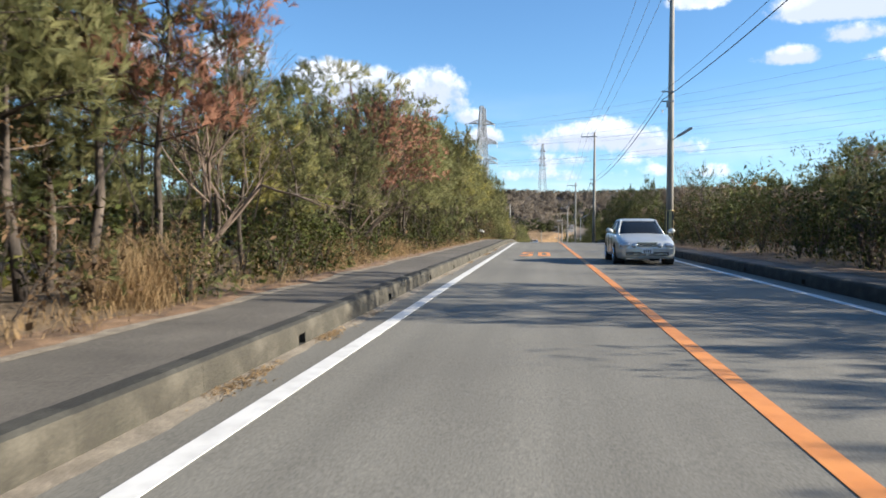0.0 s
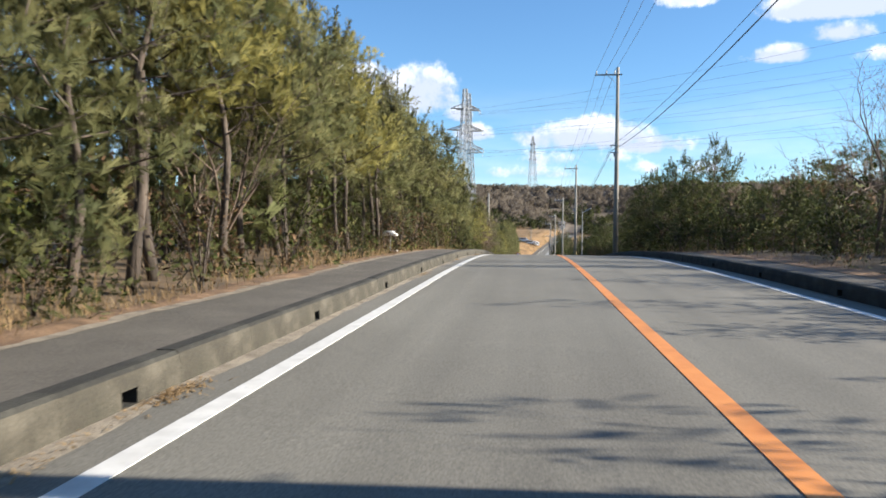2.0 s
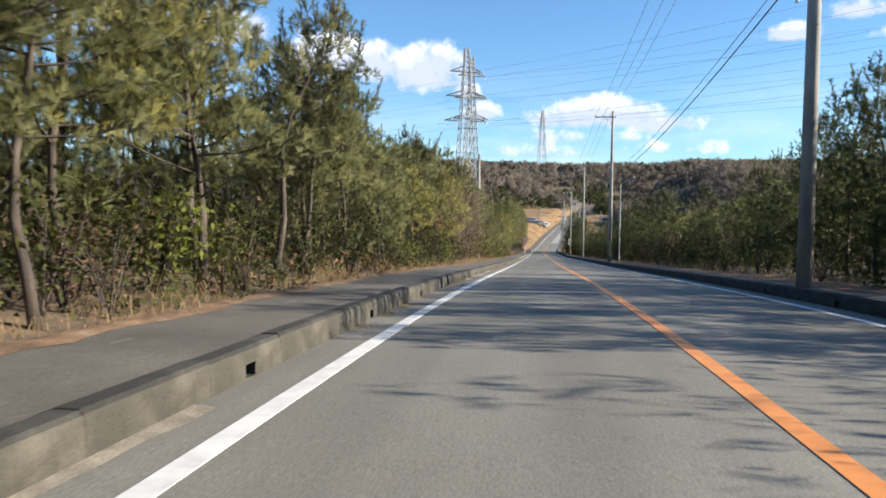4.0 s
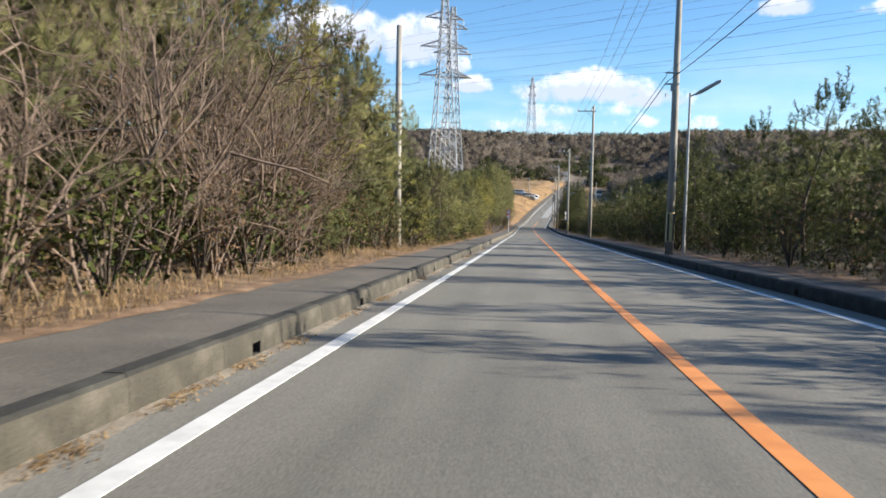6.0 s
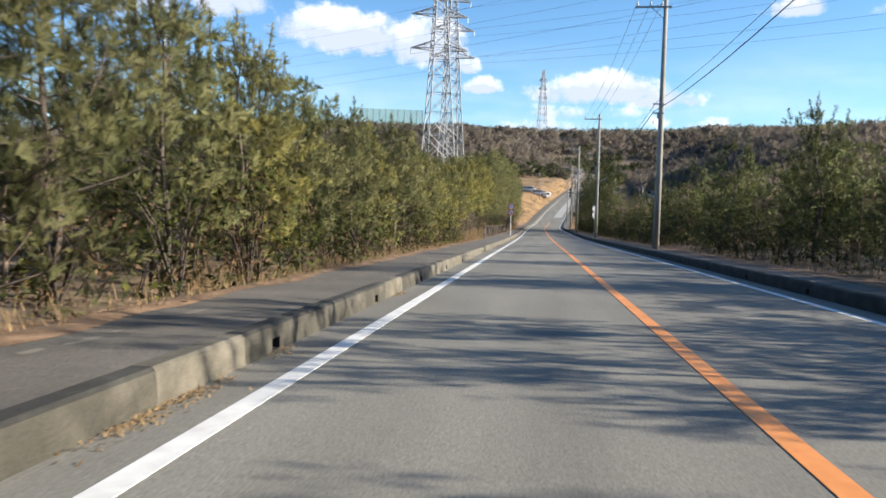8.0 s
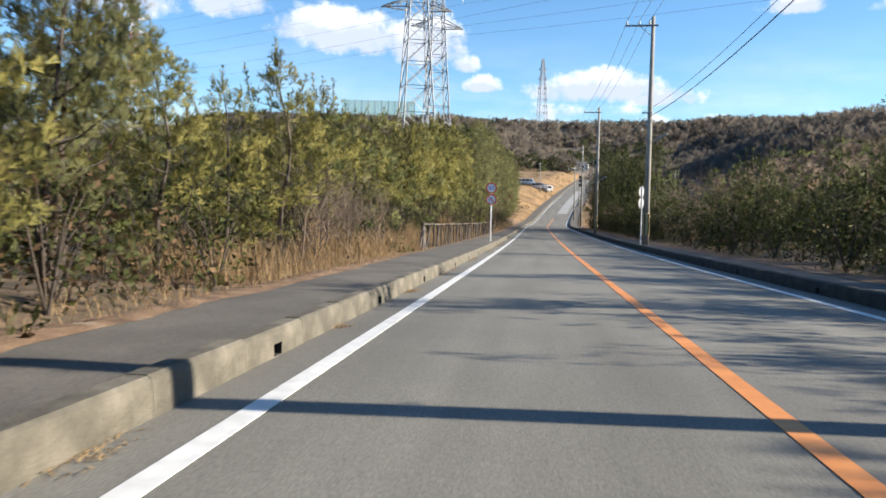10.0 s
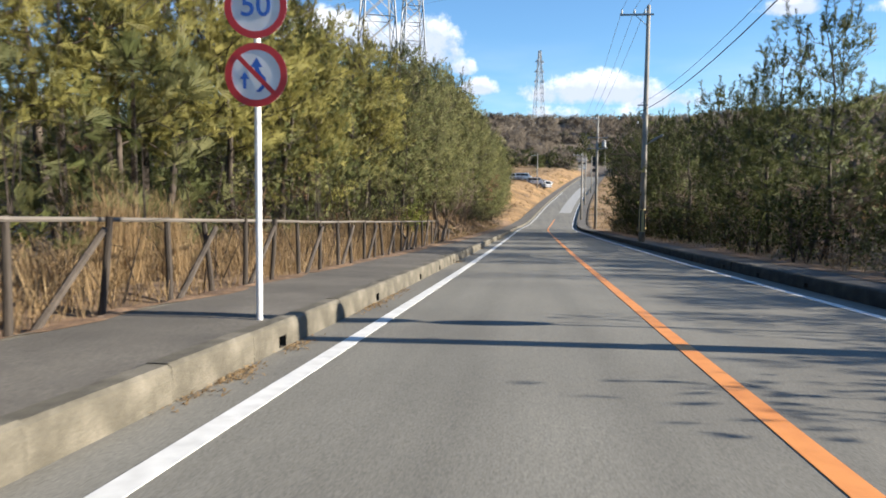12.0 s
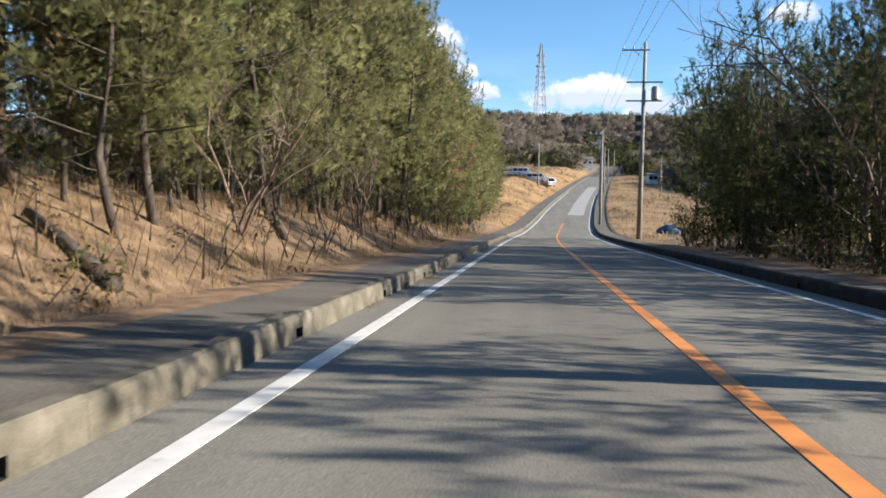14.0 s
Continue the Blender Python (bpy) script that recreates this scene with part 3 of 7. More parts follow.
def tri_mesh(name, v, mat, normals=None):
    me = bpy.data.meshes.new(name)
    n = len(v) // 3
    me.vertices.add(n * 3)
    me.vertices.foreach_set("co", np.ascontiguousarray(v, dtype=np.float32).ravel())
    me.loops.add(n * 3)
    me.loops.foreach_set("vertex_index", np.arange(n * 3, dtype=np.int32))
    me.polygons.add(n)
    me.polygons.foreach_set("loop_start", np.arange(0, n * 3, 3, dtype=np.int32))
    me.update(calc_edges=True)
    uv = me.uv_layers.new(name="fan")          # from the root (0, 0) to the two tips
    uv.data.foreach_set("uv", np.tile(np.array([0, 0, 0, 1, 1, 1], dtype=np.float32), n))
    if normals is not None:
        me.normals_split_custom_set_from_vertices(normals.tolist())
    me.materials.append(mat)
    return me


def pine(seed, height, mat, bare=0.25, blades=5, width=0.095, dense=12, lean=0.06, wide=0.34, tufts=8, limbs=26, round_top=0.55, spiky=0.7):
    """A young pine: a crooked trunk, rising limbs, pads of needle tufts on them and upright shoots at the top. Returns the meshes of trunk and crown."""
    rng = np.random.default_rng(seed)
    wood = []
    stem = height * 0.93
    bend = rng.normal(size=(2, 2)) * lean * height
    kink = rng.uniform(0, 6.28, 2)
    def trunk_at(h):
        k = max(h, 0) / stem
        return Vector((bend[0, 0] * k * (1 - k) + bend[1, 0] * k * k * 0.5 + 0.13 * math.sin(k * 7 + kink[0]) * k * 4 * (1 - k), bend[0, 1] * k * (1 - k) + bend[1, 1] * k * k * 0.5 + 0.13 * math.sin(k * 8 + kink[1]) * k * 4 * (1 - k), h))
    r0 = 0.0115 * height + 0.014
    hs = np.linspace(-0.15, stem, 9)
    wood.append(tube([trunk_at(h) for h in hs], [r0 * (1 - 0.9 * max(h, 0) / stem) for h in hs], 6))
    cs, ax, so = [], [], []
    fill, fill_so = [], []
    candle, candle_ax, candle_so = [], [], []

    def shoot(p, ln, up):
        """An upright shoot with needles all along it."""
        tip = p + up * ln
        wood.append(tube([p, tip], [0.012, 0.005], 3, cap=False))
        steps = max(3, int(ln / 0.075))
        for q in range(steps):
            candle.append(p.lerp(tip, (q + 0.5) / steps)), candle_ax.append(up * 0.9), candle_so.append(Vector(rng.normal(size=3)) * 0.5 + Vector((0, 0, 0.5)))

    for i in range(limbs):
        k = ((i + rng.uniform(0, 0.8)) / limbs) ** 0.9
        h = stem * (bare + (0.97 - bare) * k)
        reach = height * wide * (1 - k) ** round_top * (0.6 + 0.4 * min(1, k * 3 + 0.15)) + 0.12
        w = i * 2.4 + rng.normal() * 0.35
        ln = reach * rng.uniform(0.6, 1.15)
        rise = rng.uniform(0.0, 0.35) + 0.4 * k
        p0 = trunk_at(h)
        pts = []
        for s in (0, 0.4, 0.75, 1.0):
            pts.append(p0 + Vector((math.cos(w) * ln * s + rng.normal() * 0.04 * ln * s, math.sin(w) * ln * s + rng.normal() * 0.04 * ln * s, ln * (rise * s * s + 0.1 * s) + rng.normal() * 0.03)))
        rb = max(0.006, r0 * 0.34 * (1 - 0.6 * k) * ln / (reach + 0.1))
        wood.append(tube(pts, [rb, rb * 0.75, rb * 0.5, rb * 0.25], 3, cap=False))
        if k < 0.15 and rng.random() < 0.3:
            continue
        out = Vector((math.cos(w), math.sin(w), 0.25))
        spots = [(pts[3], 1.0), (pts[2] + Vector((-math.sin(w), math.cos(w), 0)) * rng.uniform(0.12, 0.3) * ln, 0.9), (pts[2] - Vector((-math.sin(w), math.cos(w), 0)) * rng.uniform(0.12, 0.3) * ln, 0.9)]
        if ln > 0.75:
            spots.append((pts[1] + Vector((0, 0, 0.06)), 0.8))
        for pad, size in spots:
            rp = (0.2 + 0.15 * ln) * size * rng.uniform(0.8, 1.25)
            pad = pad + Vector(rng.normal(size=3)) * 0.06
            if pad is not spots[0][0]:
                wood.append(tube([pts[1].lerp(pts[2], 0.6), pad], [0.007, 0.004], 3, cap=False))
            if k > 0.72 and size < 1.0:      # the open top: upright shoots alone
                shoot(pad, rng.uniform(0.25, 0.5), (Vector((0, 0, 1)) + out * 0.35 + Vector(rng.normal(size=3)) * 0.1).normalized())
                continue
            for _ in range(dense):        # the shaded inside of the pad
                o = Vector(rng.normal(size=3))
                o.normalize()
                o.z *= 0.6
                fill.append(pad + o * rp * rng.uniform(0.1, 0.75))
                fill_so.append(o * 0.9 + out * 0.45 + Vector((0, 0, 0.3)))
            for _ in range(max(4, int(tufts * (rp / 0.42) ** 1.6))):
                o = Vector(rng.normal(size=3))
                o.normalize()
                o *= rng.uniform(0.6, 1.0)
                o.z *= 0.62
                cs.append(pad + o * rp)
                ax.append((out * 0.4 + o * 0.45 + Vector((0, 0, 0.75))).normalized())
                so.append(o * 0.8 + out * 0.45 + Vector((0, 0, 0.35)))
            if k > 0.35 and rng.random() < spiky:
                shoot(pad + Vector((0, 0, rp * 0.3)), rng.uniform(0.2, 0.42) + (0.55 * rng.random() if k > 0.6 else 0.0), (Vector((0, 0, 1)) + out * 0.2 + Vector(rng.normal(size=3)) * 0.12).normalized())
    top = trunk_at(stem)
    for j in range(4):
        up = Vector((math.cos(j * 2.1) * 0.45, math.sin(j * 2.1) * 0.45, 1)).normalized() if j else Vector((0, 0, 1))
        shoot(top - Vector((0, 0, 0.12)), (height * 0.1 + 0.15) * (1.0 if j == 0 else 0.55), up)
    cv, cn = needles([tuple(c) for c in cs], [tuple(q) for q in ax], rng, blades, 0.17, width, 0.6, [tuple(q) for q in so])
    sv, sn = needles([tuple(c) for c in candle], [tuple(q) for q in candle_ax], rng, 4, 0.13, 0.085, 0.5, [tuple(q) for q in candle_so])
    fv, fn = needles([tuple(c) for c in fill], [tuple(q.normalized()) for q in fill_so], rng, 1, 0.2, 0.13, 0.8, [tuple(q) for q in fill_so])
    wv, wf = joined(*wood)
    return mesh_of("trunk", wv, wf, BARK, True), tri_mesh("crown", np.concatenate([cv, sv, fv]), mat, np.concatenate([cn, sn, fn]))


def bare_tree(seed, height, levels=4, leaves=0, leaf_mat=None, thick=1.0):
    """A leafless broadleaved tree: a trunk or a few stems that fork into fine twigs, with a few withered leaves if wanted."""
    rng = np.random.default_rng(seed)
    wood, twigs, tips = [], [], []

    def grow(p, d, ln, r, level):
        pts = [p]
        for s in range(3):
            d = (d + Vector(rng.normal(size=3)) * 0.16 + Vector((0, 0, 0.06))).normalized()
            pts.append(pts[-1] + d * ln / 3)
        (wood if level < 2 else twigs).append(tube(pts, [r, r * 0.88, r * 0.76, r * 0.62], 5 if level < 2 else 3, cap=False))
        if level >= levels:
            tips.extend(pts[1:])
            return
        for _ in range(rng.integers(2, 5) if level else rng.integers(3, 5)):
            b = pts[rng.integers(1, 4)]
            nd = (d + Vector(rng.normal(size=3)) * 0.55 + Vector((0, 0, 0.12))).normalized()
            grow(b, nd, ln * rng.uniform(0.55, 0.8), r * 0.52, level + 1)

    for s in range(rng.integers(1, 4)):
        grow(Vector((rng.normal() * 0.15, rng.normal() * 0.15, -0.1)), Vector((rng.normal() * 0.25, rng.normal() * 0.25, 1)).normalized(), height * 0.42, 0.0085 * height * thick, 0)
    v, f = joined(*wood)
    crown = None
    if leaves:
        pick = [tips[i] for i in rng.integers(0, len(tips), leaves)]
        crown = leaf_mesh(np.array([tuple(p) for p in pick]) + rng.normal(size=(leaves, 3)) * 0.08, rng, 0.1, 0.06, leaf_mat)
    tv, tf = joined(*twigs)
    return mesh_of("trunk", v, f, TWIG, True), crown, mesh_of("twig_mass", tv, tf, TWIG, True)


def leaf_mesh(centres, rng, length, width, mat, soft=None):
    n = len(centres)
    d = rng.normal(size=(n, 3))
    d /= np.linalg.norm(d, axis=1)[:, None]
    s = np.cross(d, rng.normal(size=(n, 3)))
    s /= np.linalg.norm(s, axis=1)[:, None]
    if soft is not None:
        q = soft + 0.5 * rng.normal(size=(n, 3))
        q /= np.linalg.norm(q, axis=1)[:, None] + 1e-9
        s[(np.cross(s, d) * q).sum(1) < 0] *= -1
        q = np.repeat(q, 6, axis=0)
    ln = length * rng.uniform(0.6, 1.3, size=(n, 1))
    v = np.empty((n, 2, 3, 3))
    v[:, 0, 0], v[:, 0, 1], v[:, 0, 2] = centres, centres + d * ln * 0.5 + s * width * 0.5, centres + d * ln
    v[:, 1, 0], v[:, 1, 1], v[:, 1, 2] = centres, centres + d * ln, centres + d * ln * 0.5 - s * width * 0.5
    return tri_mesh("crown", v.reshape(-1, 3), mat, None if soft is None else q)


def shrub(seed, height, mat, count=700):
    rng = np.random.default_rng(seed)
    wood, c = [], []
    for _ in range(9):
        w, out = rng.uniform(0, 6.28), rng.uniform(0.15, 0.55) * height
        tip = Vector((math.cos(w) * out, math.sin(w) * out, height * rng.uniform(0.6, 1.05)))
        mid = tip * 0.5 + Vector((0, 0, 0.15 * height))
        wood.append(tube([Vector((0, 0, -0.05)), mid, tip], [0.018, 0.012, 0.004], 4, cap=False))
        for _ in range(count // 9):
            k = rng.uniform(0.2, 1.0)
            p = mid.lerp(tip, k) if k > 0.5 else mid * (k * 2)
            c.append(tuple(p + Vector(rng.normal(size=3)) * 0.16 * height))
    v, f = joined(*wood)
    c = np.array(c)
    c[:, 2] = np.abs(c[:, 2])
    soft = c - np.array([0, 0, 0.35 * height])
    soft = soft / height * 1.6 + np.array([0, 0, 0.4])
    return mesh_of("trunk", v, f, BARK, True), leaf_mesh(c, rng, 0.13, 0.065, mat, soft)


def plant(name, meshes, label, category, group, x, y, scale=1.0, turn=0.0, sink=0.0):
    e = thing(name, label, category, group)
    e.matrix_basis = Matrix.Translation((x, y, ground_z(x, y) - sink)) @ Matrix.Rotation(turn, 4, "Z") @ Matrix.Scale(scale, 4)
    piece("trunk", meshes[0], e)
    if meshes[1]:
        piece("crown", meshes[1], e)
    if len(meshes) > 2:
        tagged(piece("twig_mass", meshes[2], e), kind="stuff")
    return e



# kinds of young pine, 6 m high at full size, and others
PINES = [pine(11 + i, 6.0, NEEDLE, bare=b, wide=w, lean=l, round_top=r) for i, (b, w, l, r) in enumerate(
    [(0.3, 0.29, 0.08, 0.5), (0.36, 0.27, 0.14, 0.45), (0.1, 0.31, 0.06, 0.6), (0.34, 0.26, 0.12, 0.5), (0.05, 0.34, 0.06, 0.6), (0.24, 0.29, 0.14, 0.5)])]
# pines for the side against the light, shade put into the needle colour
PINES_SHADED = [pine(51 + i, 6.0, NEEDLE_SHADED, bare=b, wide=w, lean=l, round_top=r, spiky=0.9) for i, (b, w, l, r) in enumerate(
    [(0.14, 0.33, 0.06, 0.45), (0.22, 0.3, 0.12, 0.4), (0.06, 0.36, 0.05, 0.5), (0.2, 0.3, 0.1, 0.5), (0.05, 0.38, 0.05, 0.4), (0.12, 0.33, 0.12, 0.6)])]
PINES_BRIGHT = [(p[0], p[1].copy()) for p in PINES]
for t, c in PINES_BRIGHT:
    c.materials.clear()
    c.materials.append(NEEDLE_BRIGHT)
PINES_RED = [pine(41 + i, 6.0, NEEDLE_RED, bare=0.38, wide=w, dense=15, round_top=0.45, lean=0.1, spiky=0.2) for i, w in enumerate((0.32, 0.5))]
BARE = [bare_tree(71 + i, 6.0, levels=4) for i in range(4)]
BARE_LEAFY = [bare_tree(81 + i, 5.0, levels=4, leaves=900, leaf_mat=LEAF_BROWN) for i in range(2)]
SHRUBS = [shrub(91 + i, 1.6, LEAF, 520) for i in range(3)]
SHRUBS_BRIGHT = [shrub(88, 1.2, LEAF_BRIGHT, 420)]
SHRUBS_BROWN = [shrub(96 + i, 1.5, LEAF_BROWN, 330) for i in range(2)]
PINES_TALL = [pine(61 + i, 11.0, NEEDLE, bare=b, wide=w, lean=l, round_top=0.5, limbs=44, tufts=7, dense=9) for i, (b, w, l) in enumerate(((0.1, 0.26, 0.07), (0.2, 0.24, 0.1), (0.06, 0.28, 0.06)))]
PINES_TALL_SHADED = [pine(65 + i, 9.0, NEEDLE_SHADED, bare=b, wide=w, lean=0.08, round_top=0.45, limbs=34, tufts=6, dense=7) for i, (b, w) in enumerate(((0.12, 0.28), (0.2, 0.26)))]
rng = np.random.default_rng(5)

# heights of the wood's outline at 7.5 m on the left and 9 m on the right of the centre line
LEFT_HEIGHT = ([-10, 0, 12, 14, 16, 17.5, 18.3, 19.2, 20.4, 21.2, 24, 27, 31, 41, 55, 66, 74, 84, 92, 97, 101, 107, 117, 127, 131, 135, 138, 141, 145, 153, 166, 184, 187.5, 189, 195, 197.5, 201, 204, 209, 213, 221, 235, 249, 263, 271, 294, 318, 360],
               [6.0, 6.0, 5.8, 5.0, 4.1, 3.8, 3.8, 4.1, 4.5, 5.0, 5.7, 6.0, 6.8, 7.6, 7.9, 7.8, 7.3, 6.2, 5.0, 4.7, 5.5, 6.0, 6.2, 7.4, 5.0, 3.6, 4.5, 5.2, 5.7, 5.0, 5.1, 4.7, 4.0, 2.9, 3.3, 4.0, 4.9, 5.0, 4.6, 4.8, 6.5, 6.7, 8.1, 9.2, 10.6, 11.2, 11.6, 9.5])
RIGHT_HEIGHT = ([-20, 20, 29, 36, 49, 55, 62, 72, 80, 92, 108, 118, 126, 134, 150, 154, 158, 163, 170, 187, 205, 214, 223, 236, 247, 252, 262, 272, 283, 300],
                [5.2, 5.2, 4.9, 4.3, 4.4, 5.0, 4.5, 5.9, 6.6, 5.6, 4.7, 5.2, 6.3, 6.4, 6.2, 6.8, 5.2, 4.0, 4.8, 6.2, 5.2, 4.9, 5.9, 8.0, 8.6, 7.7, 8.0, 9.6, 11.0, 11.5])


def outline(side, d, y):
    """How high a tree d metres off the centre line rises to the wood's outline; on the sunny side it must also let the sun onto the road."""
    if side < 0:
        return 1.17 + (float(np.interp(y, *LEFT_HEIGHT)) - 1.17) * (d - 1.45) / 6.05
    return min(1.17 + (float(np.interp(y, *RIGHT_HEIGHT)) - 1.17) * (d + 1.45) / 10.45, (d - (2.9 if 34 < y < 62 else 0.9 if y < 264 else -1.5)) * 0.404)


# stretches where taller pines stand close to the road on the sunny side, and shade it
TALL = ((9.4, 16.4), (75.4, 76.4), (78.6, 81), (83.2, 93), (96.6, 100.4), (108.6, 109), (117.5, 120), (124, 126.3), (132.4, 135.6), (141.6, 147), (151, 153), (160, 163.5), (170, 172.5),
        (181.8, 185.2), (188.4, 191), (202.6, 203.4), (230.6, 232.8), (234.6, 236.4), (240.4, 244.2), (248.6, 252.2), (256, 257.5), (261, 263), (266, 269), (273, 277), (279, 282))


def edge_trees(side, y0, y1, gap, d0, d1, meshes, label):
    y = y0
    while y < y1:
        d = rng.uniform(d0, d1)
        if side < 0 and 196 < y < 247:
            d += 2.2
        if side < 0 and any(abs(y - q) < 1.9 for q in (11, 24)):
            y += 0.5
            continue
        if side < 0 and 187.5 < y < 196.5:        # leafless bushes and reeds alone
            y += 1.0
            continue
        if side < 0 and 106.5 < y < 119.5:        # a thicket of leafless trees stands in front of the pines here
            d += 2.4
        if side < 0 and 119.5 <= y < 133:
            d = max(d + 0.9, 7.4)
        h = outline(side, d, y) * rng.uniform(0.8, 1.02)
        if side > 0 and 210 < y < 263 and rng.random() < 0.6:
            plant("bare_tree", BARE[rng.integers(4)], "leafless grey-brown broadleaved tree with fine twigs", "bare tree", "bare trees", road_x(y) + d, y, h * 1.15 / 6.0, rng.uniform(0, 6.28))
            y += gap * rng.uniform(0.5, 1.0)
            continue
        plant("pine_tree", meshes[rng.integers(len(meshes))], label, "pine tree", "roadside pines", road_x(y) + side * d, y, h / (11.0 if meshes is PINES_TALL else 6.0), rng.uniform(0, 6.28))
        y += gap * rng.uniform(0.6, 1.4)


edge_trees(-1, 4, 34, 1.5, 6.1, 7.4, [PINES[0], PINES[5], PINES[1], PINES[3], PINES_BRIGHT[0]], "young olive-green pine tree at the sunlit edge of a wood")
edge_trees(-1, 34, 74, 1.55, 6.1, 7.3, [PINES[0], PINES[1], PINES[2], PINES[3], PINES[4], PINES[5], PINES_BRIGHT[1]], "young olive-green pine tree at the sunlit edge of a wood")
edge_trees(-1, 74, 134, 1.65, 6.1, 7.3, PINES + PINES_BRIGHT[:1], "young olive-green pine tree at the sunlit edge of a wood")
edge_trees(-1, 134, 180, 1.6, 6.1, 7.1, [PINES[2], PINES[4], PINES[5], PINES[2], PINES[0], PINES_BRIGHT[4]], "low bushy pine tree with branches down to the ground")
edge_trees(-1, 180, 246, 2.2, 6.9, 8.3, PINES_BRIGHT, "yellowish green pine tree at the sunlit edge of a wood")
edge_trees(-1, 247, 314, 1.9, 7.6, 9.8, PINES_TALL, "tall pine tree on the littered bank above the footway")
y = 314.0
while y < 380:
    plant("pine_tree", PINES_TALL[rng.integers(3)], "tall pine tree on the littered bank above the footway", "pine tree", "roadside pines", -rng.uniform(7.2, 8.8), y, rng.uniform(6.5, 8.5) / 11.0, rng.uniform(0, 6.28))
    y += rng.uniform(2.6, 4.2)
y = 249.0
while y < 312:
    plant("pine_tree", PINES[(2, 4, 5)[rng.integers(3)]], "young olive-green pine tree on the bank above the footway", "pine tree", "roadside pines", road_x(y) - rng.uniform(7.1, 9.4), y, rng.uniform(2.8, 5.2) / 6.0, rng.uniform(0, 6.28))
    y += rng.uniform(1.3, 2.4)
edge_trees(1, 2, 34, 2.4, 8.6, 10.0, PINES_SHADED + PINES[2:5], "dark green pine tree standing against the light by the road")
edge_trees(1, 36, 62, 3.0, 12.0, 14.5, PINES_SHADED, "dark green pine tree standing against the light by the road")
edge_trees(1, 64, 283, 3.6, 8.2, 9.4, PINES_SHADED, "dark green pine tree standing against the light by the road")
for y0, y1 in TALL:
    slim = 0.86 if y1 - y0 < 1.5 else 1.0
    y, y1 = (y0 + 1.0, y1 - 0.9) if y1 - y0 > 2 else ((y0 + y1) / 2, (y0 + y1) / 2)
    while y <= y1:
        x = rng.uniform(6.7, 7.6)
        h = rng.uniform(4.0, 4.5) if 95 < y < 101 else rng.uniform(4.9, 5.6) if y < 17 else rng.uniform(4.2, 4.9) if 150 < y < 225 else rng.uniform(4.7, 5.7) if y < 225 else rng.uniform(5.7, 7.6)
        plant("pine_tree", PINES_SHADED[rng.integers(6)], "tall pine tree close beside the footway, its needles darkened for shade", "pine tree", "roadside pines", x, y, h * slim / 6.0, rng.uniform(0, 6.28))
        y += rng.uniform(1.3, 2.3)


for x, y, h in ((8.9, 88.6, 4.7), (9.2, 79, 6.6), (9.9, 82, 6.3), (9.0, 76.5, 5.9), (9.4, 86, 5.5), (9.4, 54.8, 5.4), (11.4, 112.8, 6.6), (10.4, 153.6, 7.4), (8.6, 267.5, 8.2), (7.5, 269.5, 7.4), (9.2, 272, 8.6), (7.3, 276, 7.6), (8.4, 280, 8.0), (11, 268, 8.8), (9.5, 282, 11.2), (8.8, 287, 11.5), (10.2, 292, 11.0), (9.2, 297, 10.5), (11.4, 301, 10.8), (8.4, 277.5, 10.4), (11.5, 277, 8.4), (8.2, 264.5, 8.4), (7.4, 271, 7.6), (9.4, 268.5, 9.4), (9.0, 152.2, 7.0), (8.2, 151.6, 6.0)):
    plant("pine_tree", PINES_TALL_SHADED[rng.integers(2)], "tall pine tree close beside the footway, its needles darkened for shade", "pine tree", "roadside pines", x, y, h / 9.0, rng.uniform(0, 6.28))

plant("pine_tree", PINES_BRIGHT[2], "bushy yellowish green pine tree close to the footway", "pine tree", "roadside pines", -6.8, 186.4, 4.5 / 6.0, 2.0)
plant("pine_tree", PINES_TALL[2], "tall pine tree that towers over its neighbours by the footway", "pine tree", "roadside pines", -8.5, 127.5, 9.0 / 11.0, 1.0)
for x, y, h in ((-8.4, 5.6, 5.6), (-9.2, 8.2, 6.0), (-6.9, 7.0, 5.5), (-7.2, 9.1, 5.6), (-8.5, 10.2, 5.8), (-9.6, 11.6, 5.6)):
    plant("pine_tree", PINES[int(y) % 6], "young olive-green pine tree at the sunlit edge of a wood", "pine tree", "roadside pines", x, y, h / 6.0, y)
for x, y, h in ((-10.5, 114, 8.2), (-11.8, 117.5, 8.8), (-10.8, 121, 8.4), (-12.8, 112, 9.0), (-9.6, 124.5, 8.0), (-9.8, 118.5, 7.4)):
    plant("pine_tree", PINES_TALL_SHADED[int(y) % 2], "tall dark pine tree standing behind a leafless thicket", "pine tree", "roadside pines", x, y, h / 9.0, y)
for k, (x, y, h) in enumerate(((-6.7, 119.4, 2.4), (-6.9, 121.0, 2.8), (-7.0, 120.2, 3.0), (-6.9, 125.8, 2.0))):
    plant("pine_tree", PINES[(2, 4)[k % 2]], "low bushy young pine before a leafless thicket", "pine tree", "roadside pines", x, y, h / 6.0 * 1.1, y)
plant("bare_tree", BARE_LEAFY[0], "slender tree hung with bronze-brown withered leaves", "bare tree", "bare trees", -6.7, 117.6, 3.4 / 5.0, 1.0)
plant("bare_tree", BARE_LEAFY[1], "slender tree hung with bronze-brown withered leaves", "bare tree", "bare trees", -6.75, 117.3, 3.0 / 5.0, 3.0)
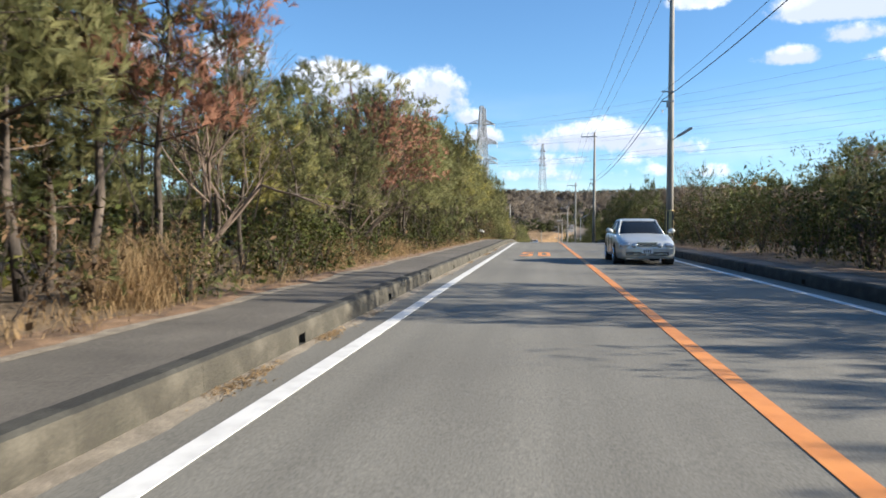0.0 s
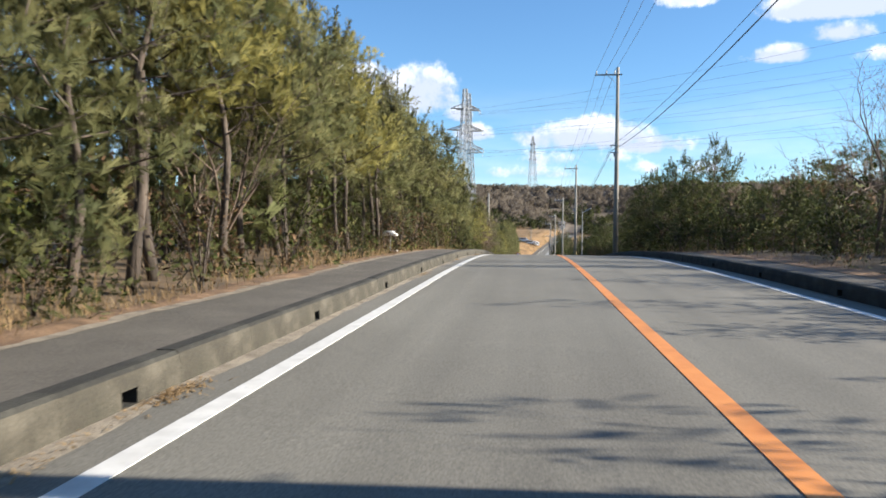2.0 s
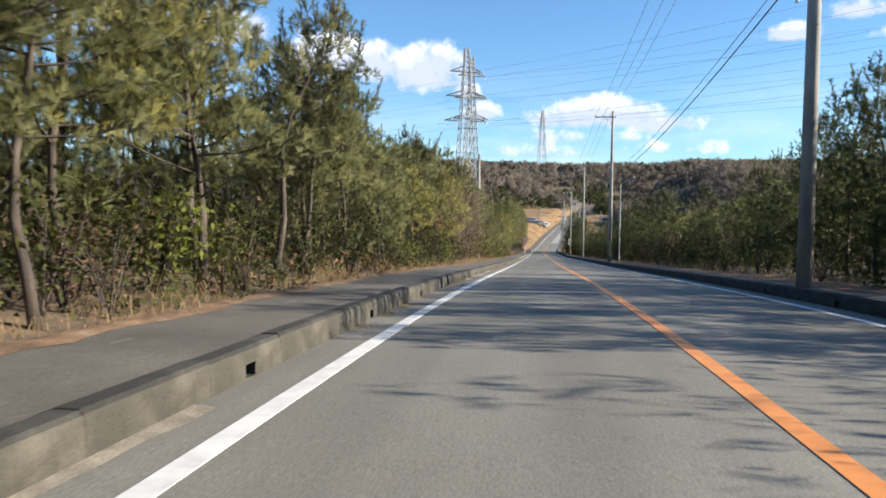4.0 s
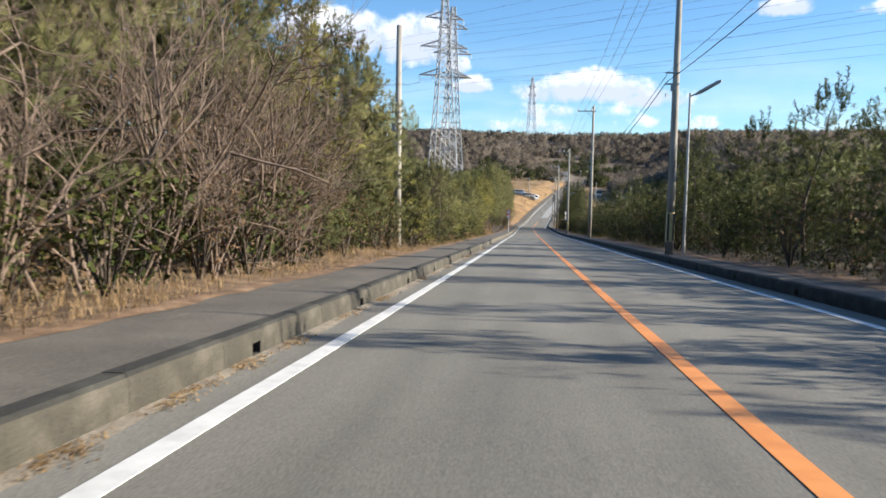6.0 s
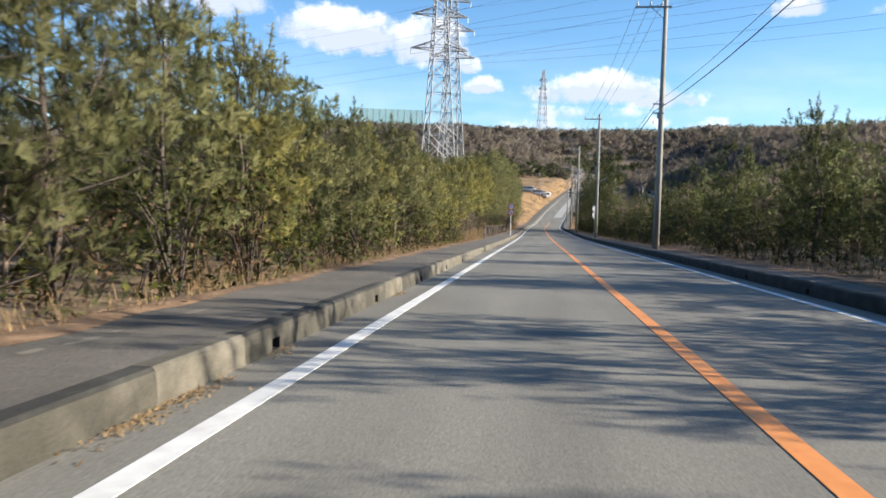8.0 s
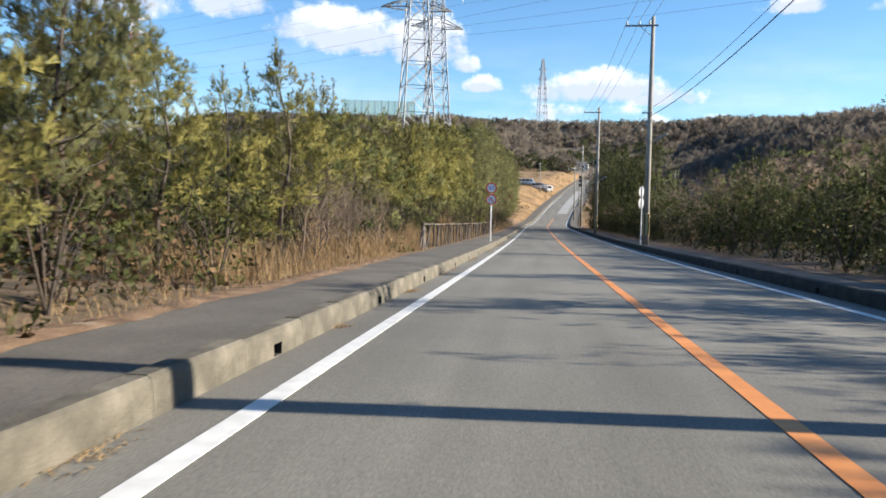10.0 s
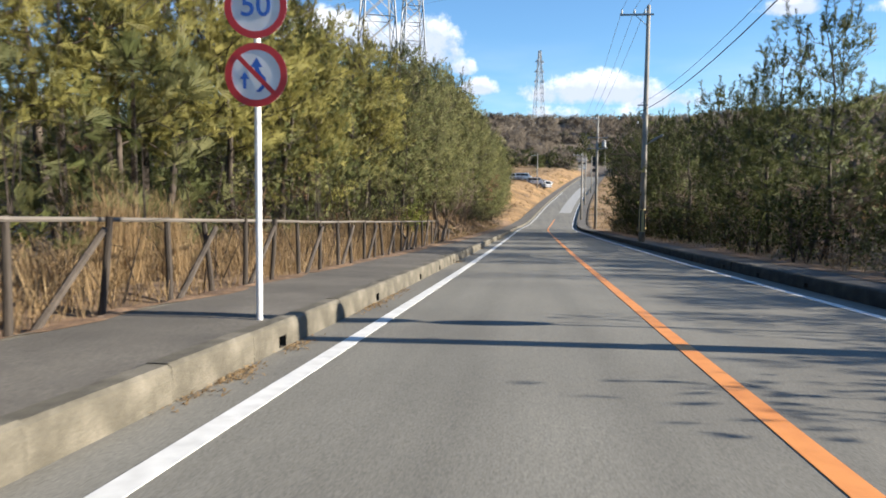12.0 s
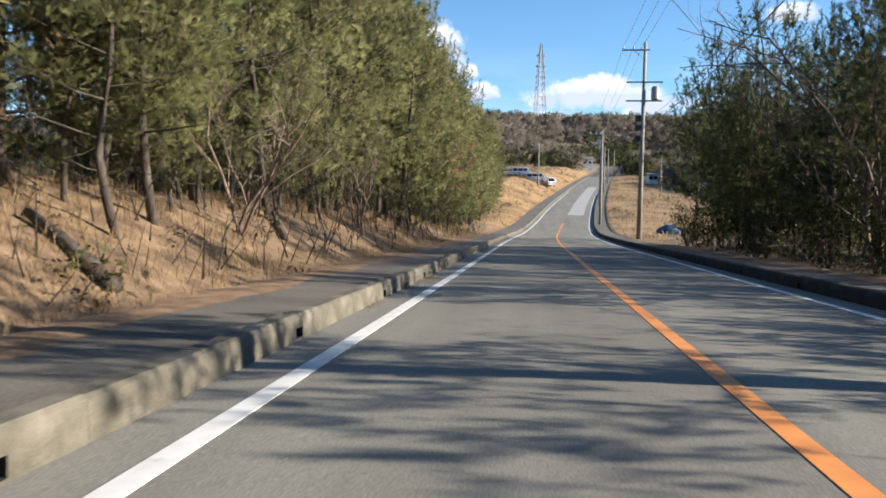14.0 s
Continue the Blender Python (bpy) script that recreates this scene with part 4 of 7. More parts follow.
for x, y, h in ((-8.4, 254.0, 3.8), (-8.0, 256.6, 3.4), (-8.7, 259.2, 4.2), (-7.9, 262.0, 3.3), (-8.3, 265.0, 3.9)):
    plant("pine_tree", PINES[(2, 4)[int(y) % 2]], "bushy pine tree with low branches over a littered bank", "pine tree", "roadside pines", x, y, h / 6.0, y)
# the rusty dead pines and the leafless trees that stand out
for x, y, h, k in ((-6.7, 9.9, 5.3, 0), (-6.9, 24.3, 4.9, 1), (-6.9, 103.5, 2.6, 0), (-7.6, 291, 5.2, 1), (-27, 247, 7.5, 0)):
    plant("pine_tree", PINES_RED[k], "dead pine tree with rust-brown needles at the edge of the wood", "pine tree", "roadside pines", x, y, h / 6.0, y)
for i, (x, y, h) in enumerate(((-6.9, 11.5, 4.6), (-6.7, 21.0, 4.2), (-7.0, 47, 4.5), (-8.6, 111, 6.6), (-7.4, 115.2, 6.2), (-6.9, 119.2, 5.2), (-7.8, 121.6, 6.6), (-6.6, 112.2, 3.6), (-6.5, 115.8, 3.0), (-7.0, 109.6, 5.0), (-6.6, 110.8, 4.2), (-7.9, 113.0, 6.4), (-6.8, 116.8, 5.4), (-7.4, 118.4, 6.0), (-6.5, 120.4, 4.4), (-7.2, 122.6, 5.6), (-14, 112, 9.0), (-7.3, 113.5, 5.8), (-7.0, 117.0, 6.4), (-8.0, 120.5, 6.8), (-6.8, 123.0, 5.0), (-9.0, 115.5, 7.6), (-7.2, 139.0, 4.4),
                               (-6.7, 143.0, 3.4), (-7.6, 192, 3.4), (-7.0, 197.5, 3.2), (-6.5, 188.2, 2.6), (-6.9, 189.8, 3.0), (-6.4, 191.0, 2.2), (-7.1, 193.6, 2.8), (-6.6, 195.4, 2.4), (-6.3, 186.4, 2.8), (9.5, 58.5, 6.6), (9.2, 84.5, 5.6), (9.0, 88.0, 5.2), (11.0, 64, 6.8), (13.6, 40, 4.8), (6.9, 257, 6.0), (6.6, 262.5, 7.0), (7.2, 267.5, 8.4), (9.0, 259.5, 8.0), (10, 262, 9.0), (8.2, 270, 11.5), (9.4, 240, 6.0),
                               (8.4, 225, 6.0), (-7.2, 258, 5.0), (-6.9, 267, 4.6))):
    y -= 2.6 if 109 < y < 124 and x < 0 else 0.0
    plant("bare_tree", BARE[i % 4], "leafless grey-brown broadleaved tree with fine twigs", "bare tree", "bare trees", x, y, h / 6.0, i * 1.7)
for i, (x, y, h) in enumerate(((-6.6, 118.5, 3.4), (-6.8, 114.4, 3.8), (-6.5, 121.8, 3.2), (-8.4, 117.4, 5.4), (-6.7, 111.6, 4.0), (-7.0, 117.6, 4.6), (-6.4, 119.8, 3.0), (7.8, 84, 4.6), (9.5, 66, 5.0), (10.5, 78, 4.6), (-7.0, 298, 4.5))):
    y -= 2.6 if 109 < y < 124 and x < 0 else 0.0
    plant("bare_tree", BARE_LEAFY[i % 2], "slender tree that still holds its withered brown leaves", "bare tree", "bare trees", x, y, h / 5.0, i * 2.1)
for i in range(130):
    y = rng.uniform(3, 238)
    if 183 < y < 238 and i % 4:
        continue
    x = -rng.uniform(5.8, 6.6) - (1.4 if 198 < y < 252 else 0.9 if 104 < y < 134 else 0)
    brown = rng.random() < 0.3
    m = SHRUBS_BROWN[i % 2] if brown else SHRUBS[i % 3]
    plant("shrub", m, "low withered shrub with brown leaves" if brown else "low evergreen shrub under the pines", "shrub", "undergrowth", x, y, rng.uniform(0.5, 1.05), rng.uniform(0, 6.28))
for i in range(120):
    y = rng.uniform(5, 287)
    plant("shrub", SHRUBS_BROWN[i % 2] if rng.random() < (0.35 if y < 60 else 0.15) else SHRUBS[i % 3], "low dark shrub in the shade of the verge", "shrub", "undergrowth", rng.uniform(5.9, 7.4), y, rng.uniform(0.7, 1.35), rng.uniform(0, 6.28))


for i, (x, y, s) in enumerate(((-6.6, 238.6, 0.9), (-6.9, 240.2, 1.1), (-6.4, 241.6, 0.8), (-7.0, 243.0, 1.0), (-6.5, 76.5, 1.1), (-6.3, 78.2, 0.8), (-6.2, 93.5, 0.8), (-6.4, 105.0, 0.9))):
    plant("shrub", SHRUBS_BRIGHT[0], "fresh yellowish-green shrub catching the sun", "shrub", "undergrowth", x, y, s, i * 2.0)


for i in range(18):
    y = 107 + i * 1.5
    brown = i % 3 == 1
    plant("shrub", SHRUBS_BROWN[i % 2] if brown else SHRUBS[i % 3], "low withered shrub with brown leaves" if brown else "low evergreen shrub under the pines", "shrub", "undergrowth", -6.3 - 0.7 * (i * 0.618 % 1), y, 0.8 + 0.4 * (i * 0.37 % 1), i * 1.9)


# ---- woods that nobody could count ----
def tri_soup(name, parts_of, label, category, normals=None):
    """parts_of: list of (vertices as triangles, material). One object."""
    v = np.concatenate([p for p, _ in parts_of])
    me = tri_mesh(name, v, parts_of[0][1], normals)
    for _, m in parts_of[1:]:
        me.materials.append(m)
    idx = np.concatenate([np.full(len(p) // 3, i, dtype=np.int32) for i, (p, _) in enumerate(parts_of)])
    me.polygons.foreach_set("material_index", idx)
    me.update()
    return tagged(new(name, me), label, category, kind="stuff")


def low_pine(seed, blades=3, pads=18, tufts=6, length=0.05):
    """A coarse pine of unit height, as bare triangles with their normals: crown, and trunk."""
    r = np.random.default_rng(seed)
    n = pads * tufts
    h = np.repeat(r.uniform(0.05, 0.97, pads), tufts)
    reach = 0.3 * (1 - h) ** 0.5 * np.repeat(r.uniform(0.3, 1.0, pads), tufts) + 0.01
    w = np.repeat(np.arange(pads) * 2.4, tufts)
    o = r.normal(size=(n, 3))
    o /= np.linalg.norm(o, axis=1)[:, None]
    c = np.stack([np.cos(w) * reach, np.sin(w) * reach, h], 1) + o * np.array([0.075, 0.075, 0.05])
    a = np.stack([np.cos(w) * 0.4, np.sin(w) * 0.4, np.full(n, 0.6)], 1) + o * 0.5
    s = o * 0.8 + np.stack([np.cos(w) * 0.45, np.sin(w) * 0.45, np.full(n, 0.35)], 1)
    v1, n1 = needles(c, a, r, blades, length, length * 0.7 * (6 / tufts) ** 0.5, 0.5, s)
    half = slice(0, n, 2)
    mid = np.stack([np.cos(w) * reach, np.sin(w) * reach, h], 1) + o * np.array([0.04, 0.04, 0.03])
    v2, n2 = needles(mid[half], a[half], r, 3, length * 1.15, length * 0.7, 0.9, s[half])
    crown = np.concatenate([v1, v2]), np.concatenate([n1, n2])
    t = 0.014
    trunk = []
    for k in range(3):
        p, q = k * 2.094, (k + 1) * 2.094
        trunk += [(math.cos(p) * t, math.sin(p) * t, -0.03), (math.cos(q) * t, math.sin(q) * t, -0.03), (0, 0, 0.95)]
    return crown, np.array(trunk)


def strewn(v, places):
    """Copies of triangles at places (x, y, z, size, turn)."""
    out = []
    for x, y, z, s, a in places:
        ca, sa = math.cos(a) * s, math.sin(a) * s
        out.append(np.stack([v[:, 0] * ca - v[:, 1] * sa + x, v[:, 0] * sa + v[:, 1] * ca + y, v[:, 2] * s + z], 1))
    return np.concatenate(out) if out else np.zeros((0, 3))


def turned(n, angle):
    ca, sa = math.cos(angle), math.sin(angle)
    return np.stack([n[:, 0] * ca - n[:, 1] * sa, n[:, 0] * sa + n[:, 1] * ca, n[:, 2]], 1)


LOW = [low_pine(200 + i) for i in range(4)]
LOW_FINE = [low_pine(210 + i, 4, 34, 8, 0.026) for i in range(4)]      # for the tall trees near the road
green, dark, brown, stems, green_n, dark_n, brown_n = [], [], [], [], [], [], []
for side, rows in ((-1, ((8.6, 10.5, 1.7), (11, 15, 2.0), (16, 24, 2.2))), (1, ((6.9, 7.8, 1.4), (10, 13, 1.7), (14, 19, 1.9), (20, 30, 1.9)))):
    for d0, d1, gap in rows:
        y = -6.0
        while y < (385 if side < 0 else 283):
            d = rng.uniform(d0, d1)
            x = side * d
            h = min(outline(side, d, y), 1.15 * float(np.interp(y, *LEFT_HEIGHT)) if side < 0 else 1.17 + (0.3 if d > 13.5 else 0.6) * (d + 1.45)) * rng.uniform(0.82, 1.04)
            if side > 0 and 30 < y < 62 and d < 13:
                y += 1
                continue
            kinds = LOW_FINE if side < 0 and y > 225 and d < 16 or side > 0 and y > 255 and d < 14 else LOW
            k = rng.integers(4)
            place = [(x, y, ground_z(x, y), h, rng.uniform(0, 6.28))]
            # light and shade by needle colour: the right side takes only the darker copy
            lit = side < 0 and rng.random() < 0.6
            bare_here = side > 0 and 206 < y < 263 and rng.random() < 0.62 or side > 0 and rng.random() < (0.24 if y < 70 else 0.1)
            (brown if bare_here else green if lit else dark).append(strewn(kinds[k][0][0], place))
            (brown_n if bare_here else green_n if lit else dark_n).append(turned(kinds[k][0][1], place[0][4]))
            stems.append(strewn(kinds[k][1], place))
            y += gap * rng.uniform(0.6, 1.4)
thin = [low_pine(240 + i, 2, 9, 4) for i in range(3)]
for _ in range(3200):
    side = -1 if rng.random() < 0.55 else 1
    d, y = rng.uniform(27, 120), rng.uniform(-60, 330 if side < 0 else 300)
    x = side * d
    k = rng.integers(3)
    place = [(x, y, ground_z(x, y), (rng.uniform(5, 8.5) if y < 165 else rng.uniform(3.8, 6.0)) if side < 0 else rng.uniform(4.5, 6.5), rng.uniform(0, 6.28))]
    # half take the lit needle colour, half the shaded copy
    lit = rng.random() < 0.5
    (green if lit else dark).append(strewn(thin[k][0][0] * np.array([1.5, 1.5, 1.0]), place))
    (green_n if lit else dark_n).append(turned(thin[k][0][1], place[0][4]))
    stems.append(strewn(thin[k][1], place))
tri_soup("wood_behind", [(np.concatenate(green), NEEDLE), (np.concatenate(dark), NEEDLE_SHADED), (np.concatenate(brown), BRUSHWOOD), (np.concatenate(stems), BARK)], "dense pine wood behind the trees along the road", "wood",
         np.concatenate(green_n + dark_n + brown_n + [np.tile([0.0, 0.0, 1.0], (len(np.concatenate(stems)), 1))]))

# leafy and twiggy undergrowth under the first trees, in clumps
n, m = 10800, 24
yy = rng.uniform(-4, 312, n)
side = np.where(rng.random(n) < 0.48, -1, 1)
dd = 5.55 + np.where((yy > 198) & (yy < 250) & (side < 0), 2.2, 0.0) + np.where(side > 0, 0.3, 0.0) + np.where(np.arange(n) < 5400, rng.gamma(1.5, 1.0, n), rng.uniform(2.0, 8.5, n))
xx = side * dd
tall = 0.5 + 0.8 * np.sin(yy * 0.9 + np.sin(yy * 0.31) * 2) ** 2
hh = rng.uniform(0.02, 1.3, n) * tall * np.minimum(1.4, 0.15 + np.abs(dd - 5.55) * 0.7) * np.where(side > 0, 1.6, 1.0)
base = np.array([ground_z(float(p), float(q)) for p, q in zip(xx, yy)])
keep = ~((yy > 286) & (side > 0)) & ~((side < 0) & (yy > 104) & (yy < 134) & (dd < 6.75)) & ~((yy > 182) & (side < 0) & (dd < 10) & (rng.random(n) < 0.85))
c = np.stack([xx + np.array([road_x(float(q)) for q in yy]), yy, base + hh], 1)[keep]
o = rng.normal(size=(len(c), m, 3))
o /= np.linalg.norm(o, axis=2)[:, :, None]
size = rng.uniform(0.16, 0.4, (len(c), 1, 1)) * (1 + 0.9 * (np.abs(dd[keep]) > 8.2))[:, None, None]
leaves = (c[:, None, :] + o * size * np.array([1, 1, 0.75])).reshape(-1, 3)
me = leaf_mesh(leaves, rng, np.repeat(np.where(np.abs(dd[keep]) > 8.2, 0.3, 0.17), m)[:, None], np.repeat(np.where(np.abs(dd[keep]) > 8.2, 0.1, 0.075), m)[:, None], LEAF, (o * 0.9 + np.array([0, 0, 0.4])).reshape(-1, 3))
me.materials.append(LEAF_BROWN)
me.materials.append(TWIG)
me.materials.append(NEEDLE_SHADED)
pick = np.repeat(np.where(side[keep] > 0, rng.choice([3, 3, 3, 3, 3, 0, 0, 1], len(c)), rng.choice([0, 0, 3, 3, 3, 1, 1], len(c))).astype(np.int32), m * 2)
me.polygons.foreach_set("material_index", pick)
tagged(new("undergrowth", me), "tangle of evergreen and withered leaves on the wood floor", "undergrowth", kind="stuff")


# thin stems and saplings that fill the edge of the wood
stems = []
for _ in range(2600):
    left = rng.random() < 0.68
    y = rng.uniform(0, 310 if left else 285)
    d = 6.05 + rng.gamma(1.5, 0.9)
    x = road_x(y) - d if left else road_x(y) + d + 0.4
    if left and 104 < y < 134 and d < 6.8:
        continue
    p = Vector((x, y, ground_z(x, y) - 0.05))
    h = rng.uniform(0.7, 2.6) * (1.0 if left else 0.7)
    q = p + Vector((rng.normal() * 0.36 * h, rng.normal() * 0.36 * h, h))
    mid = p.lerp(q, 0.5) + Vector(rng.normal(size=3)) * 0.1
    r0 = rng.uniform(0.006, 0.02)
    for a, b, ra, rb in ((p, mid, r0, r0 * 0.8), (mid, q, r0 * 0.8, 0.002)):
        u, w = Vector((ra, 0.3 * ra, 0)), Vector((-0.3 * ra, ra, 0))
        stems += [tuple(a - u), tuple(a + u), tuple(b), tuple(a - w), tuple(a + w), tuple(b)]
    for _ in range(4):
        k = rng.uniform(0.35, 1.0)
        a = mid.lerp(q, k)
        b = a + Vector((rng.normal() * 0.3, rng.normal() * 0.3, abs(rng.normal()) * 0.3))
        stems += [tuple(a - Vector((0.005, 0, 0.005))), tuple(a + Vector((0.005, 0, 0.005))), tuple(b)]
tri_soup("saplings", [(np.array(stems), BARK)], "thin leafless stems and saplings along the wood's edge", "saplings")


def grass_blades(places, r, low, high, width):
    """Blades of dry grass, arching over to a drooping tip. places: n x 3."""
    n = len(places)
    ln = r.uniform(low, high, (n, 1))
    w = r.uniform(0, 6.283, n)
    out = np.stack([np.cos(w), np.sin(w), np.zeros(n)], 1)
    side = np.stack([-np.sin(w), np.cos(w), np.zeros(n)], 1) * width * 0.5
    up = np.array([0, 0, 1.0])
    lean = r.uniform(0.06, 0.42, (n, 1))
    mid = places + out * ln * lean + up * ln * (0.62 - 0.25 * lean)
    bend = mid + out * ln * r.uniform(0.12, 0.3, (n, 1)) + up * ln * r.uniform(0.0, 0.2, (n, 1))
    tip = bend + out * ln * r.uniform(0.05, 0.25, (n, 1)) + up * ln * r.uniform(-0.3, 0.1, (n, 1))
    v = np.empty((n, 5, 3, 3))
    v[:, 0, 0], v[:, 0, 1], v[:, 0, 2] = places - side, places + side, mid + side * 0.7
    v[:, 1, 0], v[:, 1, 1], v[:, 1, 2] = places - side, mid + side * 0.7, mid - side * 0.7
    v[:, 2, 0], v[:, 2, 1], v[:, 2, 2] = mid - side * 0.7, mid + side * 0.7, bend + side * 0.5
    v[:, 3, 0], v[:, 3, 1], v[:, 3, 2] = mid - side * 0.7, bend + side * 0.5, bend - side * 0.5
    v[:, 4, 0], v[:, 4, 1], v[:, 4, 2] = bend - side * 0.5, bend + side * 0.5, tip
    return v.reshape(-1, 3)


def grass_field(count, pick, low, high, width):
    pts = []
    while len(pts) < count:
        x, y = pick()
        if noise.noise((x * 0.5, y * 0.35, 7)) > -0.1 + rng.uniform(-0.3, 0.3):
            pts.append((x, y, ground_z(x, y) - 0.02))
    return grass_blades(np.array(pts), rng, low, high, width)


def grass_clump(x, y, count, low, high):
    pts = np.array([(x + rng.normal() * 0.16, y + rng.normal() * 0.22, 0.0) for _ in range(count)])
    pts[:, 2] = [ground_z(float(a), float(b)) - 0.02 for a, b, c in pts]
    return grass_blades(pts, rng, low, high, 0.009)


soup = [grass_clump(x, y, 420, 0.5, h) for x, y, h in ((-6.15, 8.3, 1.25), (-6.2, 9.0, 1.35), (-6.3, 9.6, 1.1), (-6.2, 16.8, 0.95), (-6.25, 17.6, 1.0), (-6.2, 23.4, 0.9), (-6.1, 24.4, 0.8))]
for x, y, h in ((-7.1, 216.6, 1.7), (-7.3, 217.6, 1.6), (-7.0, 218.4, 1.5), (-7.2, 190.5, 1.4), (-7.0, 204.0, 1.3)):          # tall silvergrass
    g = ground_z(x, y)
    soup.append((grass_clump(x, y, 260, 0.5, 1.0) - np.array([x, y, g])) * np.array([0.75, 0.75, 1.35 * h / 1.0]) + np.array([x, y, g]))
soup += [grass_field(1700, lambda: (-rng.uniform(5.6, 7.6), rng.uniform(106, 134)), 0.1, 0.34, 0.012), grass_field(11000, lambda: (-rng.uniform(5.4, 6.4), rng.uniform(3, 200)), 0.1, 0.38, 0.012),
        grass_field(3600, lambda: (-rng.uniform(5.8, 6.8), rng.choice([13.5, 17.0, 19.0, 20.0, 23.0, 25.5, 28.0, 31.5, 35.0, 40.0, 44.0, 50.0, 57.0, 66.0, 78.0, 84.0, 88.0, 92.0, 99.0, 108.0, 121.0, 129.0, 140.0, 147.0, 152.0, 160.0, 171.0]) + rng.normal() * 0.8), 0.2, 0.85, 0.008),
        grass_field(3500, lambda: (-rng.uniform(5.75, 6.5), rng.uniform(182, 246)), 0.15, 0.55, 0.01), grass_field(13000, lambda: (-rng.uniform(5.95, 8.8), rng.uniform(182, 240)), 0.3, 1.05, 0.012),
        grass_field(17000, lambda: (-rng.uniform(5.6, 9.8), rng.uniform(236, 300)), 0.12, 0.4, 0.011),
        grass_field(4000, lambda: (rng.uniform(5.3, 7.5), rng.uniform(5, 300)), 0.15, 0.5, 0.016)]
tri_soup("dry_grass", [(np.concatenate(soup), STRAW)], "straw-coloured dry grass along the verges", "grass")

# brown grass on the banks and fields of the dip, coarser as it lies far off
far_pts = []
while len(far_pts) < 22000:
    y = rng.uniform(300, 520)
    d = rng.choice([-1, 1]) * rng.uniform(5.6, 40)
    if d < 0 and y < 325:
        continue
    far_pts.append((road_x(y) + d, y, ground_z(road_x(y) + d, y) - 0.05))
tri_soup("field_grass", [(grass_blades(np.array(far_pts), rng, 0.2, 0.5, 0.1), STRAW)], "pale dead grass on the bank and the fallow field", "grass")

# brown scrub on the banks and fields
c = []
while len(c) < 420:
    y = rng.uniform(302, 520)
    d = rng.choice([-1, 1]) * rng.uniform(6.2, 40)
    if d < 0 and y < 330 or noise.noise((d * 0.12, y * 0.05, 4)) < 0.05:
        continue
    c.append((road_x(y) + d, y, ground_z(road_x(y) + d, y) + 0.2))
c = np.array(c)
o = rng.normal(size=(len(c), 16, 3))
o /= np.linalg.norm(o, axis=2)[:, :, None]
scrub = leaf_mesh((c[:, None, :] + o * rng.uniform(0.4, 1.1, (len(c), 1, 1)) * np.array([1, 1, 0.6])).reshape(-1, 3), rng, 0.5, 0.3, LEAF_BROWN, (o + np.array([0, 0, 0.5])).reshape(-1, 3))
scrub.materials.append(NEEDLE)
scrub.polygons.foreach_set("material_index", np.repeat(rng.choice([0, 0, 1], len(c)).astype(np.int32), 32))
tagged(new("scrub", scrub), "low brown scrub scattered over the bank and the field", "scrub", kind="stuff")

# woods on the ridge and the knolls: evergreen and leafless crowns
def far_crown(seed, count, low, wide, length, width):
    """A rounded crown of unit height for woods far off: triangles and soft normals."""
    q = np.random.default_rng(seed)
    o = q.normal(size=(count, 3))
    o /= np.linalg.norm(o, axis=1)[:, None]
    o *= q.uniform(0.55, 1.0, (count, 1))
    c = o * np.array([wide, wide, (1 - low) / 2]) + np.array([0, 0, (1 + low) / 2])
    return needles(c, o * 0.5 + np.array([0, 0, 0.5]), q, 1, length, width, 0.7, o * 0.45 + np.array([0, 0, 0.6]))


FAR = [far_crown(300 + i, 54, 0.02, 0.42, 0.26, 0.22) for i in range(3)]
FAR_BARE = [far_crown(320 + i, 44, 0.0, 0.54, 0.34, 0.3) for i in range(3)]
fp, fd, fb, np_, nd_, nb_ = [], [], [], [], [], []
count = 0
while count < 10500:
    y = rng.uniform(325, 815)
    x = rng.uniform(-0.36 * (y - 60) - 10 if y > 560 else -0.62 * (y - 110) - 30, 0.52 * (y - 60) + 20)
    d = x - road_x(y)
    if abs(d) < (24 if y < 540 else 9 if y < 640 else -1) or (y < 440 and 0 < d < 46) or (y < 545 and -38 < d < 0):
        continue
    place = [(x, y, ground_z(x, y) - 0.5, rng.uniform(4.6, 7.2), rng.uniform(0, 6.28))]
    k = noise.noise((x * 0.012, y * 0.012, 3)) + rng.uniform(-0.12, 0.12)
    if (k > 0.33 and not (x > 45 and y < 620)) or (y > 752 and x > -60 and rng.random() < 0.75) or (500 < y < 600 and -60 < d < -18 and rng.random() < 0.8):
        k = FAR[rng.integers(3)]
        shade = rng.random() < 0.7
        (fd if shade else fp).append(strewn(k[0], place))
        (nd_ if shade else np_).append(turned(k[1], place[0][4]))
    else:
        k = FAR_BARE[rng.integers(3)]
        fb.append(strewn(k[0], place))
        nb_.append(turned(k[1], place[0][4]))
    count += 1
tri_soup("hill_wood", [(np.concatenate(fp), HILL_PINE), (np.concatenate(fd), HILL_PINE), (np.concatenate(fb), HILL_TWIG)], "distant hill wood of pines and leafless trees", "wood", np.concatenate(np_ + nd_ + nb_))

# ---- poles, wires and lamps ----
def ring_tube(p, q, r0, r1, sides=10):
    return tube([Vector(p), Vector(q)], [r0, r1], sides)


def solid(name, pairs, mat, parent, label="", m=None, smooth=False):
    v, f = joined(*pairs)
    return piece(name, mesh_of(name, v, f, mat, smooth), parent, label, m)


def plate(name, x0, z0, x1, z1, y, thick, mat, parent, label=""):
    return solid(name, [box(x0, y - thick / 2, z0, x1, y + thick / 2, z1)], mat, parent, label)


